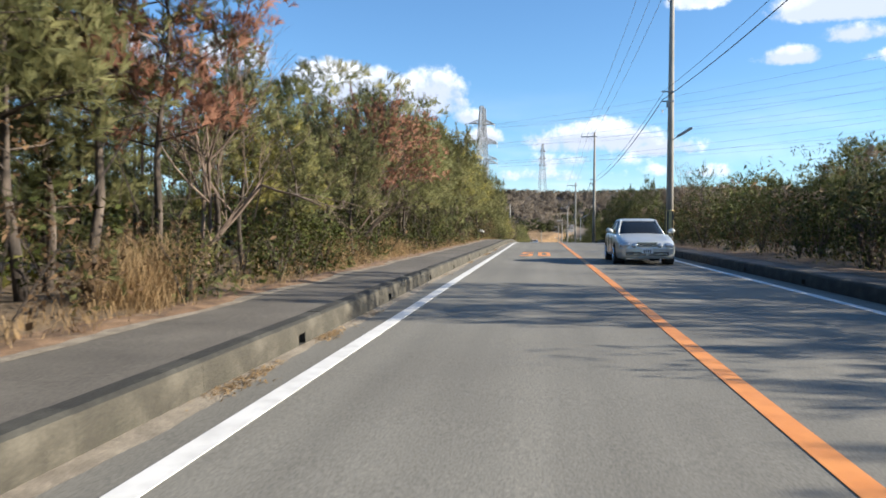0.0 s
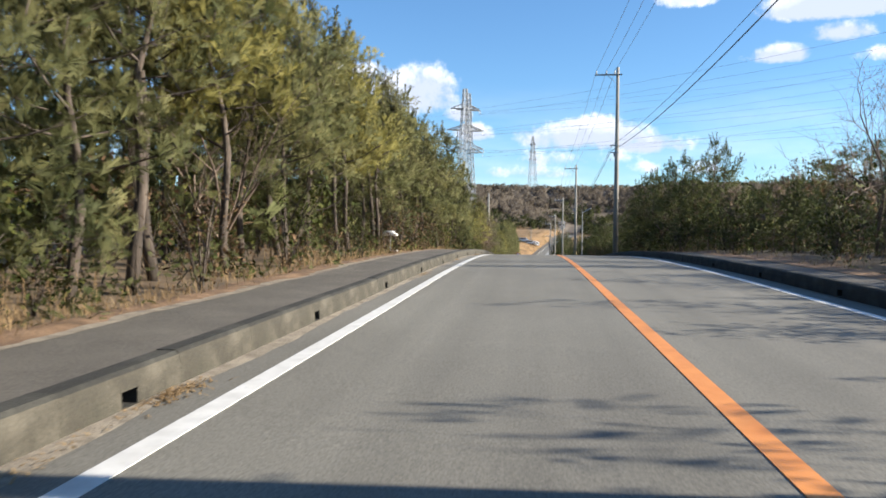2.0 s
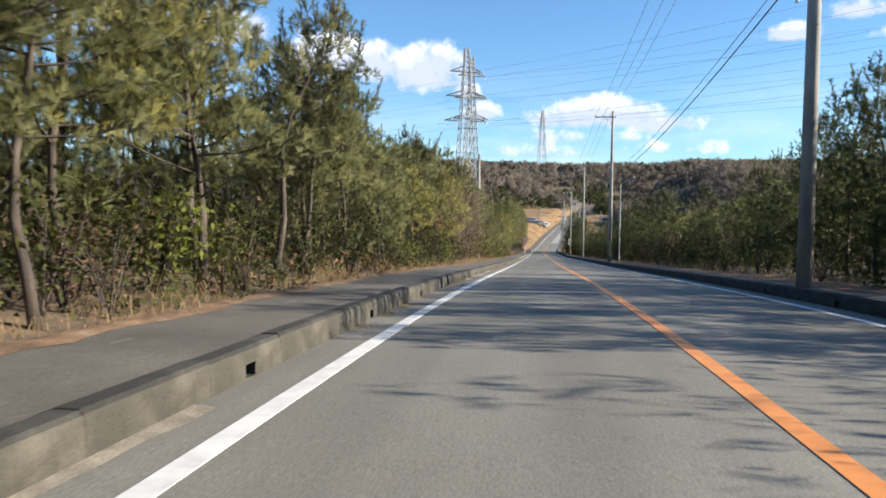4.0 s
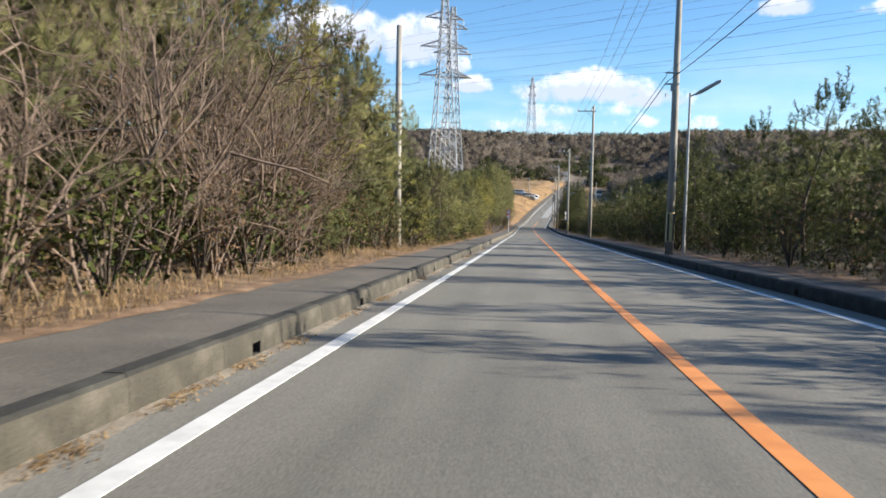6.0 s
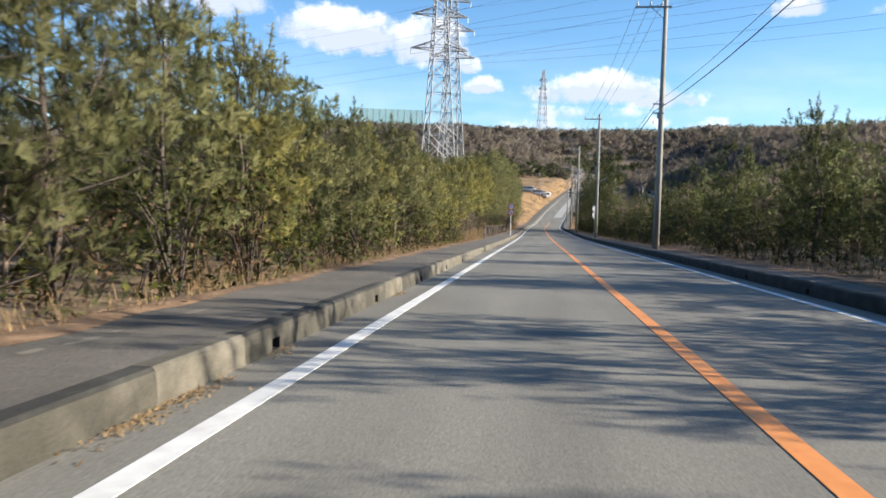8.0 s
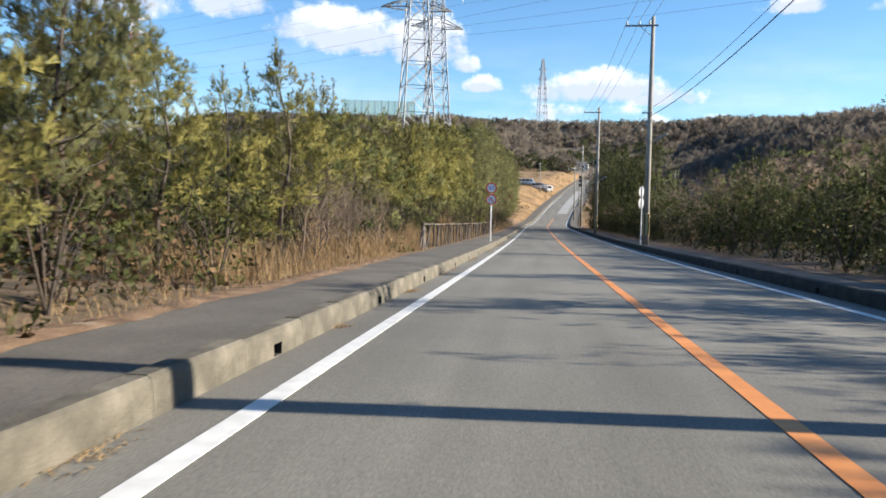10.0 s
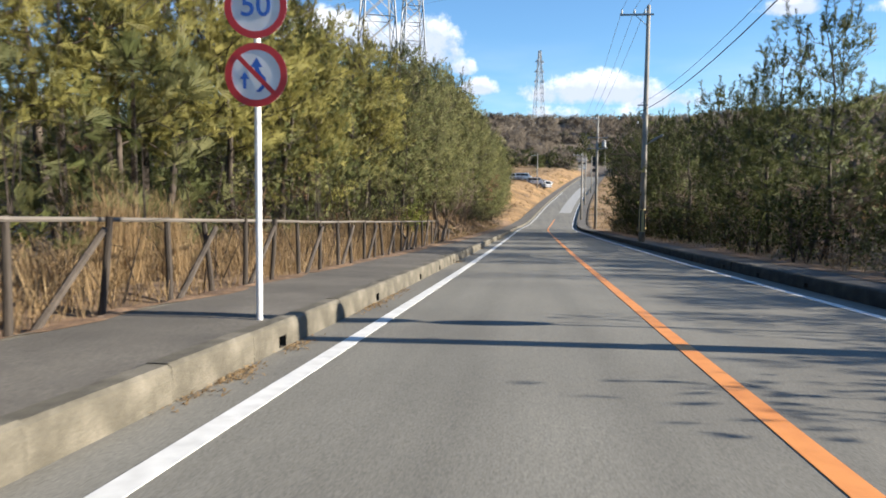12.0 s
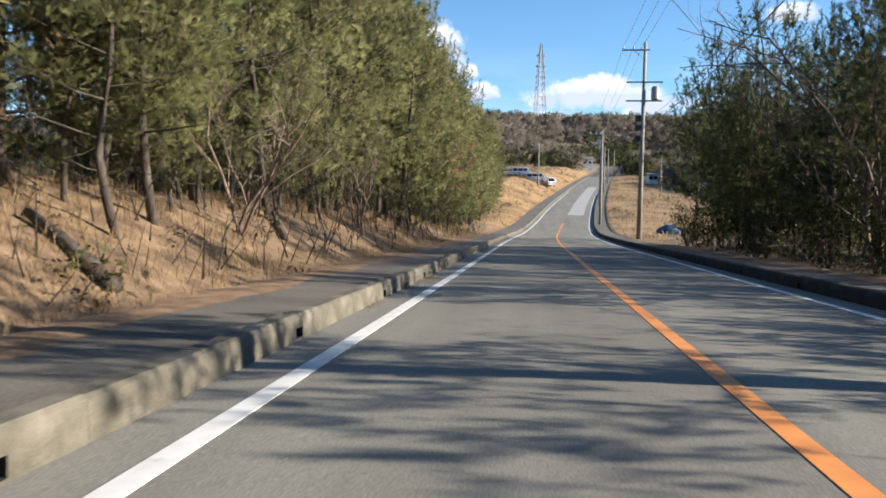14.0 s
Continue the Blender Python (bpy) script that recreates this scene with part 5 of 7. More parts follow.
def utility_pole(x, y, height, arm=True, guard=True, gear=False, lamp=0.0, label="round concrete utility pole standing behind the kerb", lean=0.0):
    e = thing("utility_pole", label, "utility pole", "utility poles along the road")
    e.matrix_basis = Matrix.Translation((x, y, road_z(y) + 0.19)) @ Matrix.Rotation(lean, 4, "Y")
    hs = [-0.3, height * 0.5, height]
    solid("shaft", [tube([Vector((0, 0, h)) for h in hs], [0.175, 0.14, 0.1], 14)], POLE_CONCRETE, e, smooth=True)
    if guard:
        g = solid("guard_sheet", [tube([Vector((0, 0, 0.55)), Vector((0, 0, 1.75))], [0.181, 0.174], 14, cap=False)], YELLOW_PAINT, e, "faded yellow and black striped guard sheet")
        for k in range(5):
            w = k * 1.256 - 2.2
            c, s = math.cos(w) * 0.184, math.sin(w) * 0.184
            solid("stripe", [box(c - 0.035, s - 0.035, 0.58, c + 0.035, s + 0.035, 1.72)], BLACK_PAINT, g)
    for k in range(8):
        h = 2.6 + k * (height - 4.0) / 8
        solid("step_bolt", [ring_tube((0, -0.1 if k % 2 else 0.1, h), (0, -0.27 if k % 2 else 0.27, h), 0.012, 0.012, 5)], GALVANISED, e)
    if arm:
        a = solid("crossarm", [box(-1.5, -0.2, height - 0.55, 0.25, -0.11, height - 0.46)], GALVANISED, e)
        for k in (-1.4, -0.75, -0.2):
            solid("insulator", [tube([Vector((k, -0.155, height - 0.46)), Vector((k, -0.155, height - 0.36)), Vector((k, -0.155, height - 0.3)), Vector((k, -0.155, height - 0.22))], [0.03, 0.06, 0.045, 0.03], 8)], PORCELAIN, a)
        solid("brace", [ring_tube((-0.75, -0.15, height - 0.5), (-0.1, -0.1, height - 1.05), 0.018, 0.018, 5)], GALVANISED, e)
    bracket = solid("cable_bracket", [box(-0.45, -0.16, height * 0.5 + 0.55, 0.1, -0.1, height * 0.5 + 0.61)], GALVANISED, e)
    solid("cable_bracket", [box(-0.45, -0.17, height * 0.5 + 1.0, 0.1, -0.1, height * 0.5 + 1.06)], GALVANISED, e)
    solid("junction_box", [box(-0.22, -0.2, height * 0.5 + 0.3, -0.08, -0.05, height * 0.5 + 0.6)], GALVANISED, e)
    solid("insulator", [tube([Vector((-0.4, -0.13, height * 0.5 + 0.06)), Vector((-0.4, -0.13, height * 0.5 + 0.2))], [0.04, 0.03], 8)], PORCELAIN, bracket)
    if gear:
        for z in (height - 2.6, height - 3.8):
            solid("crossarm", [box(-1.15, -0.2, z, 1.15, -0.1, z + 0.09)], GALVANISED, e)
        solid("transformer", [tube([Vector((0.7, -0.15, height - 3.7)), Vector((0.7, -0.15, height - 3.62)), Vector((0.7, -0.15, height - 2.9)), Vector((0.7, -0.15, height - 2.8))], [0.2, 0.25, 0.25, 0.12], 14)], GALVANISED, e, "grey pole-mounted transformer drum")
        for z in (4.6, 5.3, 5.9):
            solid("junction_box", [box(-0.5, -0.3, height * 0.5 + z - 4.6, -0.15, -0.08, height * 0.5 + z - 4.2)], BLACK_PAINT, e)
    if lamp:
        arm_ob = solid("lamp_arm", [tube([Vector((0.1, 0, lamp)), Vector((0.2, -0.12, lamp + 0.08)), Vector((0.35, -0.28, lamp + 0.18))], [0.025, 0.025, 0.025], 7)], GALVANISED, e)
        solid("lamp_head", [tube([Vector((0.25, -0.2, lamp + 0.13)), Vector((0.35, -0.28, lamp + 0.19)), Vector((0.8, -0.6, lamp + 0.45)), Vector((0.86, -0.64, lamp + 0.48))], [0.04, 0.07, 0.065, 0.03], 8)], GALVANISED, arm_ob, "grey tubular street lamp head")
    return e


POLES = [(4.5, -14.0, 12.4), (4.5, 36.75, 12.4), (4.3, 84.9, 12.3), (4.5, 133.9, 12.8), (4.6, 176.1, 12.6), (4.45, 214.8, 12.4), (4.3, 249.5, 12.5), (5.35, 295.1, 12.8)]
for i, (x, y, h) in enumerate(POLES):
    utility_pole(x, y, h, guard=i in (1, 3, 5, 6), gear=i == 7, lamp={1: 5.0, 5: 5.6, 6: 5.2}.get(i, 0.0),
                 label={3: "round concrete utility pole with a peeling guard sheet", 7: "concrete utility pole with a transformer and several crossarms"}.get(i, "round concrete utility pole standing behind the kerb"))
utility_pole(-6.64, 131.9, 8.9, arm=False, guard=False, label="plain concrete pole at the edge of the left-hand footway".replace("left-hand ", ""))
for d, y, h in ((4.4, 335, 11.0), (4.4, 372, 10.5), (4.6, 415, 10), (4.6, 470, 10), (-9.0, 408, 10.5), (24.0, 352, 9.0), (30.0, 395, 9.0), (17.0, 420, 8.5), (5.2, 540, 10)):
    utility_pole(road_x(y) + d, y, h, arm=h > 10, guard=False, label="distant concrete utility pole on the far slope")


def lamp_mast(x, y):
    e = thing("street_lamp", "thin grey steel street lamp with a tilted tubular head", "street lamp")
    e.matrix_basis = Matrix.Translation((x, y, road_z(y) + 0.19))
    solid("mast", [tube([Vector((0, 0, -0.2)), Vector((0, 0, 3)), Vector((0, 0, 7.0))], [0.07, 0.06, 0.045], 10)], GALVANISED, e)
    head = solid("lamp_arm", [tube([Vector((0, 0, 6.85)), Vector((0.35, -0.35, 7.0))], [0.03, 0.03], 7)], GALVANISED, e)
    solid("lamp_head", [tube([Vector((0.2, -0.2, 6.92)), Vector((0.35, -0.36, 7.0)), Vector((0.95, -0.95, 7.35)), Vector((1.05, -1.05, 7.4))], [0.05, 0.085, 0.08, 0.03], 8)], GALVANISED, head)
    return e


lamp_mast(5.5, 136.0)


def wire(a, b, sag, r, mat, name="overhead_wire", label="thin overhead wire strung between the poles", category="wire", group="wires along the road"):
    a, b = Vector(a), Vector(b)
    pts = [a.lerp(b, k / 14) - Vector((0, 0, sag * 4 * (k / 14) * (1 - k / 14))) for k in range(15)]
    v, f = tube(pts, [r] * 15, 4)
    return tagged(new(name, mesh_of(name, v, f, mat)), label, category, group)


for (xa, ya, ha), (xb, yb, hb) in zip(POLES, POLES[1:]):
    za, zb = road_z(ya) + 0.19, road_z(yb) + 0.19
    for k in (-1.4, -0.75, -0.2):
        wire((xa + k, ya - 0.155, za + ha - 0.24), (xb + k, yb - 0.155, zb + hb - 0.24), 0.5, 0.011, WIRE)
    wire((xa - 0.4, ya - 0.13, za + ha * 0.5 + 0.66), (xb - 0.4, yb - 0.13, zb + hb * 0.5 + 0.66), 0.75, 0.02, CABLE, "telephone_cable", "black telephone cable strung between the poles")
    wire((xa - 0.3, ya - 0.13, za + ha * 0.5 + 1.1), (xb - 0.3, yb - 0.13, zb + hb * 0.5 + 1.1), 0.7, 0.011, CABLE, "telephone_cable", "black telephone cable strung between the poles")
x, y, h = POLES[-1]
for d, yb, hb in ((4.4, 335, 11.0),):
    for k in (-1.4, -0.75, -0.2):
        wire((x + k, y - 0.155, road_z(y) + h - 0.05), (road_x(yb) + d + k, yb - 0.155, road_z(yb) + hb - 0.05), 0.4, 0.011, WIRE)


# ---- pylons ----
def pylon(x, y, foot, top, half, arms, arm_half, strut, label, steel=GALVANISED):
    """A lattice tower of angle steel: four tapering legs, cross-braces, and three pairs of arms."""
    e = thing("transmission_tower", label, "transmission tower", "transmission towers")
    e.matrix_basis = Matrix.Translation((x, y, foot)) @ Matrix.Rotation(radians(22), 4, "Z")
    hgt = top - foot

    def half_at(z):
        k = z / hgt
        return half * (1 - k / 0.55) + 2.1 * k / 0.55 if k < 0.55 else 2.1 - 1.5 * (k - 0.55) / 0.45
    corners = ((-1, -1), (1, -1), (1, 1), (-1, 1))
    levels = [0.0]
    while levels[-1] < hgt * 0.97:
        levels.append(min(levels[-1] + max(1.7, half_at(levels[-1]) * 1.75), hgt * 0.98))
    for cx, cy in corners:
        solid("leg", [tube([Vector((cx * half_at(z), cy * half_at(z), z)) for z in levels], [strut * 1.5] * len(levels), 4)], steel, e)
    for (ax, ay), (bx, by) in zip(corners, corners[1:] + corners[:1]):
        bars = []
        for z0, z1 in zip(levels, levels[1:]):
            h0, h1 = half_at(z0), half_at(z1)
            bars.append(tube([Vector((ax * h0, ay * h0, z0)), Vector((bx * h1, by * h1, z1))], [strut, strut], 3))
            bars.append(tube([Vector((bx * h0, by * h0, z0)), Vector((ax * h1, ay * h1, z1))], [strut, strut], 3))
            bars.append(tube([Vector((ax * h1, ay * h1, z1)), Vector((bx * h1, by * h1, z1))], [strut, strut], 3))
        solid("bracing", bars, steel, e)
    tips = []
    for z, w in zip(arms, arm_half):
        for s in (-1, 1):
            zz = z - foot
            h = half_at(zz)
            tip = Vector((s * w, 0, zz))
            bars = [tube([Vector((s * h, c * h, zz)), tip], [strut * 1.5, strut * 1.5], 4) for c in (-1, 1)] + [tube([Vector((s * h, c * h, zz + 1.9)), tip], [strut * 1.5, strut * 1.5], 4) for c in (-1, 1)]
            for k in (0.33, 0.66):
                bars += [tube([Vector((s * (h + (w - h) * k), c * h * (1 - k), zz)), Vector((s * (h + (w - h) * k), c * h * (1 - k), zz + 1.9 * (1 - k)))], [strut, strut], 3) for c in (-1, 1)]
            arm = solid("arm", bars, steel, e)
            solid("insulator", [tube([tip, tip - Vector((0, 0, 1.6))], [0.09, 0.09], 6)], PORCELAIN, arm)
            tips.append(e.matrix_basis @ (tip - Vector((0, 0, 1.6))))
    return tips


TOWER_ARMS = (49.0, 40.7, 32.4)
near = pylon(-27.0, 330.0, -9.0, 58.0, 4.3, TOWER_ARMS, (5.8, 7.2, 7.4), 0.1, "tall grey lattice transmission tower rising out of the woods")
near2 = pylon(-30.0, 384.0, -8.0, 66.0, 4.3, (57.0, 48.0, 39.5), (5.8, 7.2, 7.4), 0.11, "tall grey lattice transmission tower rising out of the woods")
pylon(0.0, 764.0, 40.0, 93.5, 3.6, (84.0, 77.0, 70.0), (3.2, 3.6, 3.8), 0.12, "slender lattice transmission tower on the skyline of the ridge")
pylon(-212.0, 555.0, 8.0, 93.0, 4.6, (80.0, 72.5, 65.0), (6.6, 7.4, 7.4), 0.16, "lattice transmission tower painted in red and white bands", RED_WHITE_STEEL)
for i, p in enumerate(near):
    s = -1 if i % 2 == 0 else 1
    wire(p, (225 + 4 * s, 85 + 9 * s, p.z + 16), 7, 0.028, WIRE, "transmission_line", "high-voltage line crossing high over the road", group="high-voltage lines")
for i, p in enumerate(near2):
    s = -1 if i % 2 == 0 else 1
    wire(p, (290 + 4 * s, 150 + 9 * s, p.z + 12), 8, 0.03, WIRE, "transmission_line", "high-voltage line crossing high over the road", group="high-voltage lines")
    wire(p, (-330 + 4 * s, 520 + 9 * s, p.z + 6), 8, 0.03, WIRE, "transmission_line", "high-voltage line running off over the woods", group="high-voltage lines")


# ---- signs ----
def disc(r, thick, y, cz, sides=40):
    v = [(r * math.cos(2 * math.pi * k / sides), y + s * thick / 2, cz + r * math.sin(2 * math.pi * k / sides)) for s in (-1, 1) for k in range(sides)]
    f = [tuple(range(sides)), tuple(range(2 * sides - 1, sides - 1, -1))] + [(k, sides + k, sides + (k + 1) % sides, (k + 1) % sides) for k in range(sides)]
    return v, f


def annulus(r0, r1, y, cz, thick=0.002, sides=48):
    v, f = [], []
    for s in (-1, 1):
        for r in (r0, r1):
            v += [(r * math.cos(2 * math.pi * k / sides), y + s * thick / 2, cz + r * math.sin(2 * math.pi * k / sides)) for k in range(sides)]
    n = sides
    for k in range(n):
        j = (k + 1) % n
        f += [(k, j, n + j, n + k), (2 * n + k, 3 * n + k, 3 * n + j, 2 * n + j), (n + k, n + j, 3 * n + j, 3 * n + k), (k, 2 * n + k, 2 * n + j, j)]
    return v, f


def text_mesh(name, body, size, mat, extrude=0.002, stretch=1.0):
    cu = bpy.data.curves.new(name, "FONT")
    cu.body, cu.size, cu.extrude, cu.align_x, cu.align_y, cu.offset = body, size, extrude, "CENTER", "CENTER", size * 0.012
    ob = bpy.data.objects.new(name, cu)
    me = bpy.data.meshes.new_from_object(ob)
    bpy.data.objects.remove(ob)
    me.materials.append(mat)
    return me


sign = thing("road_sign", "white steel post with a speed limit sign and a no-overtaking sign", "road sign")
sign.matrix_basis = Matrix.Translation((-4.12, 214.3, road_z(214.3) + 0.19)) @ Matrix.Rotation(radians(4), 4, "Z")
solid("post", [tube([Vector((0, 0.03, -0.2)), Vector((0, 0.03, 3.25))], [0.032, 0.032], 12)], WHITE_PAINT, sign, "white painted steel post")
for cz, kind in ((3.0, 0), (2.36, 1)):
    face = solid("sign_plate", [disc(0.3, 0.004, -0.012, cz)], WHITE_PAINT, sign)
    solid("rim", [annulus(0.235, 0.3, -0.0165, cz)], RED_PAINT, face, "red ring of the sign")
    solid("clamp", [box(-0.06, -0.01, cz - 0.02, 0.06, 0.065, cz + 0.02)], GALVANISED, face)
    if kind == 0:
        piece("figures", text_mesh("figures", "50", 0.3, BLUE_PAINT), face, "blue figures 50", Matrix.Translation((0, -0.018, cz)) @ Matrix.Rotation(radians(90), 4, "X"))
    else:
        straight = [(-0.125, cz - 0.13), (-0.095, cz - 0.13), (-0.095, cz - 0.04), (-0.065, cz - 0.04), (-0.11, cz + 0.03), (-0.155, cz - 0.04), (-0.125, cz - 0.04)]
        solid("straight_arrow", [([(x, -0.019, z) for x, z in straight], [(0, 1, 2, 6), (3, 4, 5, 6, 2)])], BLUE_PAINT, face, "blue straight arrow")
        curve = [(0.02, cz - 0.16), (0.075, cz - 0.1), (0.07, cz - 0.03), (0.025, cz + 0.02), (0.005, cz + 0.07)]
        v = [(x + side * 0.024, -0.019, z) for x, z in curve for side in (-1, 1)] + [(0.065, -0.019, cz + 0.07), (0.005, -0.019, cz + 0.165), (-0.055, -0.019, cz + 0.07)]
        solid("curving_arrow", [(v, [(2 * k, 2 * k + 1, 2 * k + 3, 2 * k + 2) for k in range(4)] + [(8, 9, 10, 11, 12)])], BLUE_PAINT, face, "blue curving arrow")
        v, f = box(-0.25, -0.0205, cz - 0.022, 0.25, -0.0195, cz + 0.022)
        bar = piece("bar", mesh_of("bar", v, f, RED_PAINT), face, "red diagonal bar")
        bar.matrix_basis = Matrix.Translation((0, 0, cz)) @ Matrix.Rotation(radians(45), 4, "Y") @ Matrix.Translation((0, 0, -cz))

back = thing("road_sign", "pair of road signs seen from behind on a pale post", "road sign")
back.matrix_basis = Matrix.Translation((4.35, 216.3, road_z(216.3) + 0.19)) @ Matrix.Rotation(radians(53), 4, "Z")
solid("post", [tube([Vector((0, -0.03, -0.2)), Vector((0, -0.03, 3.3))], [0.032, 0.032], 12)], WHITE_PAINT, back)
for cz in (3.0, 2.36):
    face = solid("sign_plate", [disc(0.3, 0.004, 0.012, cz)], GALVANISED, back, "bare grey back of a round sign")
    for k in (-0.12, 0.12):
        solid("rail", [box(-0.24, -0.008, cz + k - 0.012, 0.24, 0.009, cz + k + 0.012)], GALVANISED, face)

# the small white-capped marker on the verge, and its companion further on
marker = thing("marker_post", "short grey post with a white rounded cap", "marker post")
marker.matrix_basis = Matrix.Translation((-6.0, 59.1, ground_z(-6.0, 59.1)))
solid("post", [tube([Vector((0, 0, -0.1)), Vector((0, 0, 0.62))], [0.022, 0.022], 8)], GALVANISED, marker)
solid("cap", [tube([Vector((-0.25, 0, 0.6)), Vector((-0.2, 0, 0.66)), Vector((0.12, 0, 0.66)), Vector((0.25, 0, 0.58))], [0.03, 0.085, 0.08, 0.03], 10)], WHITE_PAINT, marker, smooth=True)
solid("foot_block", [box(-0.02, -0.12, -0.05, 0.25, 0.08, 0.09)], WHITE_PAINT, marker)

# ---- the painted 50 on the lane ----
def lane_figures():
    """Tall figures, 0.5 m wide and 4.4 m long, laid on the asphalt."""
    def quad(pts):
        n = len(pts)
        return [(x, y, 0.0) for x, y in pts] + [(x, y, -0.012) for x, y in pts], [tuple(range(n))] + [(i, n + i, n + (i + 1) % n, (i + 1) % n) for i in range(n)]
    five = [quad([(0.06, 4.4), (0.0, 2.75), (0.15, 2.75), (0.2, 3.95), (0.5, 3.95), (0.5, 4.4)][::-1]),
            quad([(0.0, 2.75), (0.12, 2.3), (0.31, 2.3), (0.38, 2.75), (0.15, 2.752)]),
            quad([(0.31, 2.3), (0.33, 0.6), (0.4, 0.0), (0.5, 0.45), (0.5, 2.45), (0.38, 2.75)]),
            quad([(0.0, 0.62), (0.0, 0.0), (0.4, 0.0), (0.33, 0.6)])]
    zero = [quad([(0.0, 0.35), (0.16, 0.8), (0.16, 3.85), (0.0, 4.2)]), quad([(0.34, 0.8), (0.5, 0.35), (0.5, 4.2), (0.34, 3.85)]),
            quad([(0.0, 4.2), (0.16, 3.85), (0.34, 3.85), (0.5, 4.2), (0.45, 4.4), (0.05, 4.4)]), quad([(0.05, 0.0), (0.45, 0.0), (0.5, 0.35), (0.34, 0.8), (0.16, 0.8), (0.0, 0.35)])]
    e = tagged(new("speed_marking"), "orange figures 50 painted on the lane", "road marking", kind="structure")
    for pairs, x in ((five, -2.26), (zero, -1.55)):
        v, f = joined(*pairs)
        v = [(x + a, 30.15 + b, road_z(30.15 + b) - 0.02 * (abs(x + a) / 3.8) ** 2 + 0.007 + c) for a, b, c in v]
        piece("figure", mesh_of("figure", v, f, ORANGE_LINE), e)


lane_figures()


def stain(x, y, w, ln, seed):
    """A thin smear on the asphalt with an uneven outline."""
    r = np.random.default_rng(seed)
    a0, a1 = r.uniform(0, 6.28, 2)
    swell = [1 + 0.16 * math.sin(2 * k * 0.2618 + a0) + 0.1 * math.sin(5 * k * 0.2618 + a1) for k in range(24)]
    edge = [(math.cos(k * 0.2618) * w * swell[k], math.sin(k * 0.2618) * ln * swell[k]) for k in range(24)]
    top = [(x + a, y + b, road_z(y + b) - 0.02 * ((x + a) / 3.8) ** 2 + 0.003) for a, b in edge]
    low = [(a, b, c - 0.01) for a, b, c in top]
    f = [tuple(range(24))] + [(i, 24 + i, 24 + (i + 1) % 24, (i + 1) % 24) for i in range(24)]
    tagged(new("road_stain", mesh_of("road_stain", top + low, f, TAR_STAIN)), "dark dried smear on the grey asphalt", "stain", kind="structure")


stain(-2.1, 29.5, 0.16, 0.62, 3)
stain(-1.42, 29.6, 0.13, 0.5, 4)
# hatched island and chequered details on the far slope
strip("island", slab(0.1, 2.3, 0.006, 0.02), 352, 446, 1.0, ISLAND_GREY, "pale painted island between the lanes of the far slope", "road marking")

# ---- the broken wooden fence ----
fence = thing("fence", "old wooden fence with dark posts, braces and grey rail", "fence")
post_mesh = mesh_of("post", *tube([Vector((0, 0, -0.3)), Vector((0.01, 0, 0.5)), Vector((0, 0.01, 1.03))], [0.042, 0.039, 0.036], 8), OLD_WOOD)
y = 199.8
k = 0
posts = []
while y < 246:
    fallen = y > 243 or 232.6 < y < 234.2
    x = -5.74 + rng.normal() * 0.03 - 0.006 * max(0, y - 232)
    z = ground_z(x, y)
    lean = (rng.normal() * (0.05 if not fallen else 0.32), rng.normal() * (0.04 if not fallen else 0.28))
    m = Matrix.Translation((x, y, z)) @ Matrix.Rotation(lean[0], 4, "X") @ Matrix.Rotation(lean[1], 4, "Y")
    piece("post", post_mesh, fence, "", m)
    posts.append((x, y, z))
    if k % 2 == 1 or (fallen and k % 3):
        a, b = Vector((x + 0.06, y - 1.2, z + 0.02)), Vector((x + 0.06, y, z + 0.9 - (0.3 if fallen else 0)))
        piece("brace", mesh_of("brace", *tube([a, b], [0.04, 0.036], 7), OLD_WOOD), fence)
    y += rng.uniform(1.15, 1.45)
    k += 1
for (xa, ya, za), (xb, yb, zb) in zip(posts, posts[1:]):
    if ya < 241.5:
        piece("rail", mesh_of("rail", *tube([Vector((xa, ya - 0.04, za + 1.0)), Vector((xb, yb + 0.04, zb + 1.0))], [0.026, 0.024], 6), GREY_WOOD), fence)
for dx, dy, dz in ((-0.1, -0.5, 0.95), (0.15, -1.1, 0.75), (0.2, -0.7, 0.35)):
    piece("brace", mesh_of("brace", *tube([Vector((-5.74, 199.8, posts[0][2] + dz + 0.1)), Vector((-5.74 + dx, 199.8 + dy * 1.2, posts[0][2] + 0.02))], [0.045, 0.04], 7), GREY_WOOD), fence, "silvered leaning rail")

# fallen trunks on the bank
for xa, ya, xb, yb, r in ((-6.1, 251.4, -7.7, 252.2, 0.1), (-6.9, 259.6, -7.8, 261.4, 0.08)):
    p, q = (Vector((x, y, ground_z(x, y) + r * 0.7)) for x, y in ((xa, ya), (xb, yb)))
    mid = p.lerp(q, 0.5)
    mid.z = max(mid.z, ground_z(mid.x, mid.y) + r * 0.6)
    log = tagged(new("fallen_log", mesh_of("fallen_log", *tube([u - p for u in (p, mid, q)], [r, r * 0.9, r * 0.65], 9), BARK, True)), "fallen pine trunk lying on the littered bank", "log", "fallen logs")
    log.matrix_basis = Matrix.Translation(p)

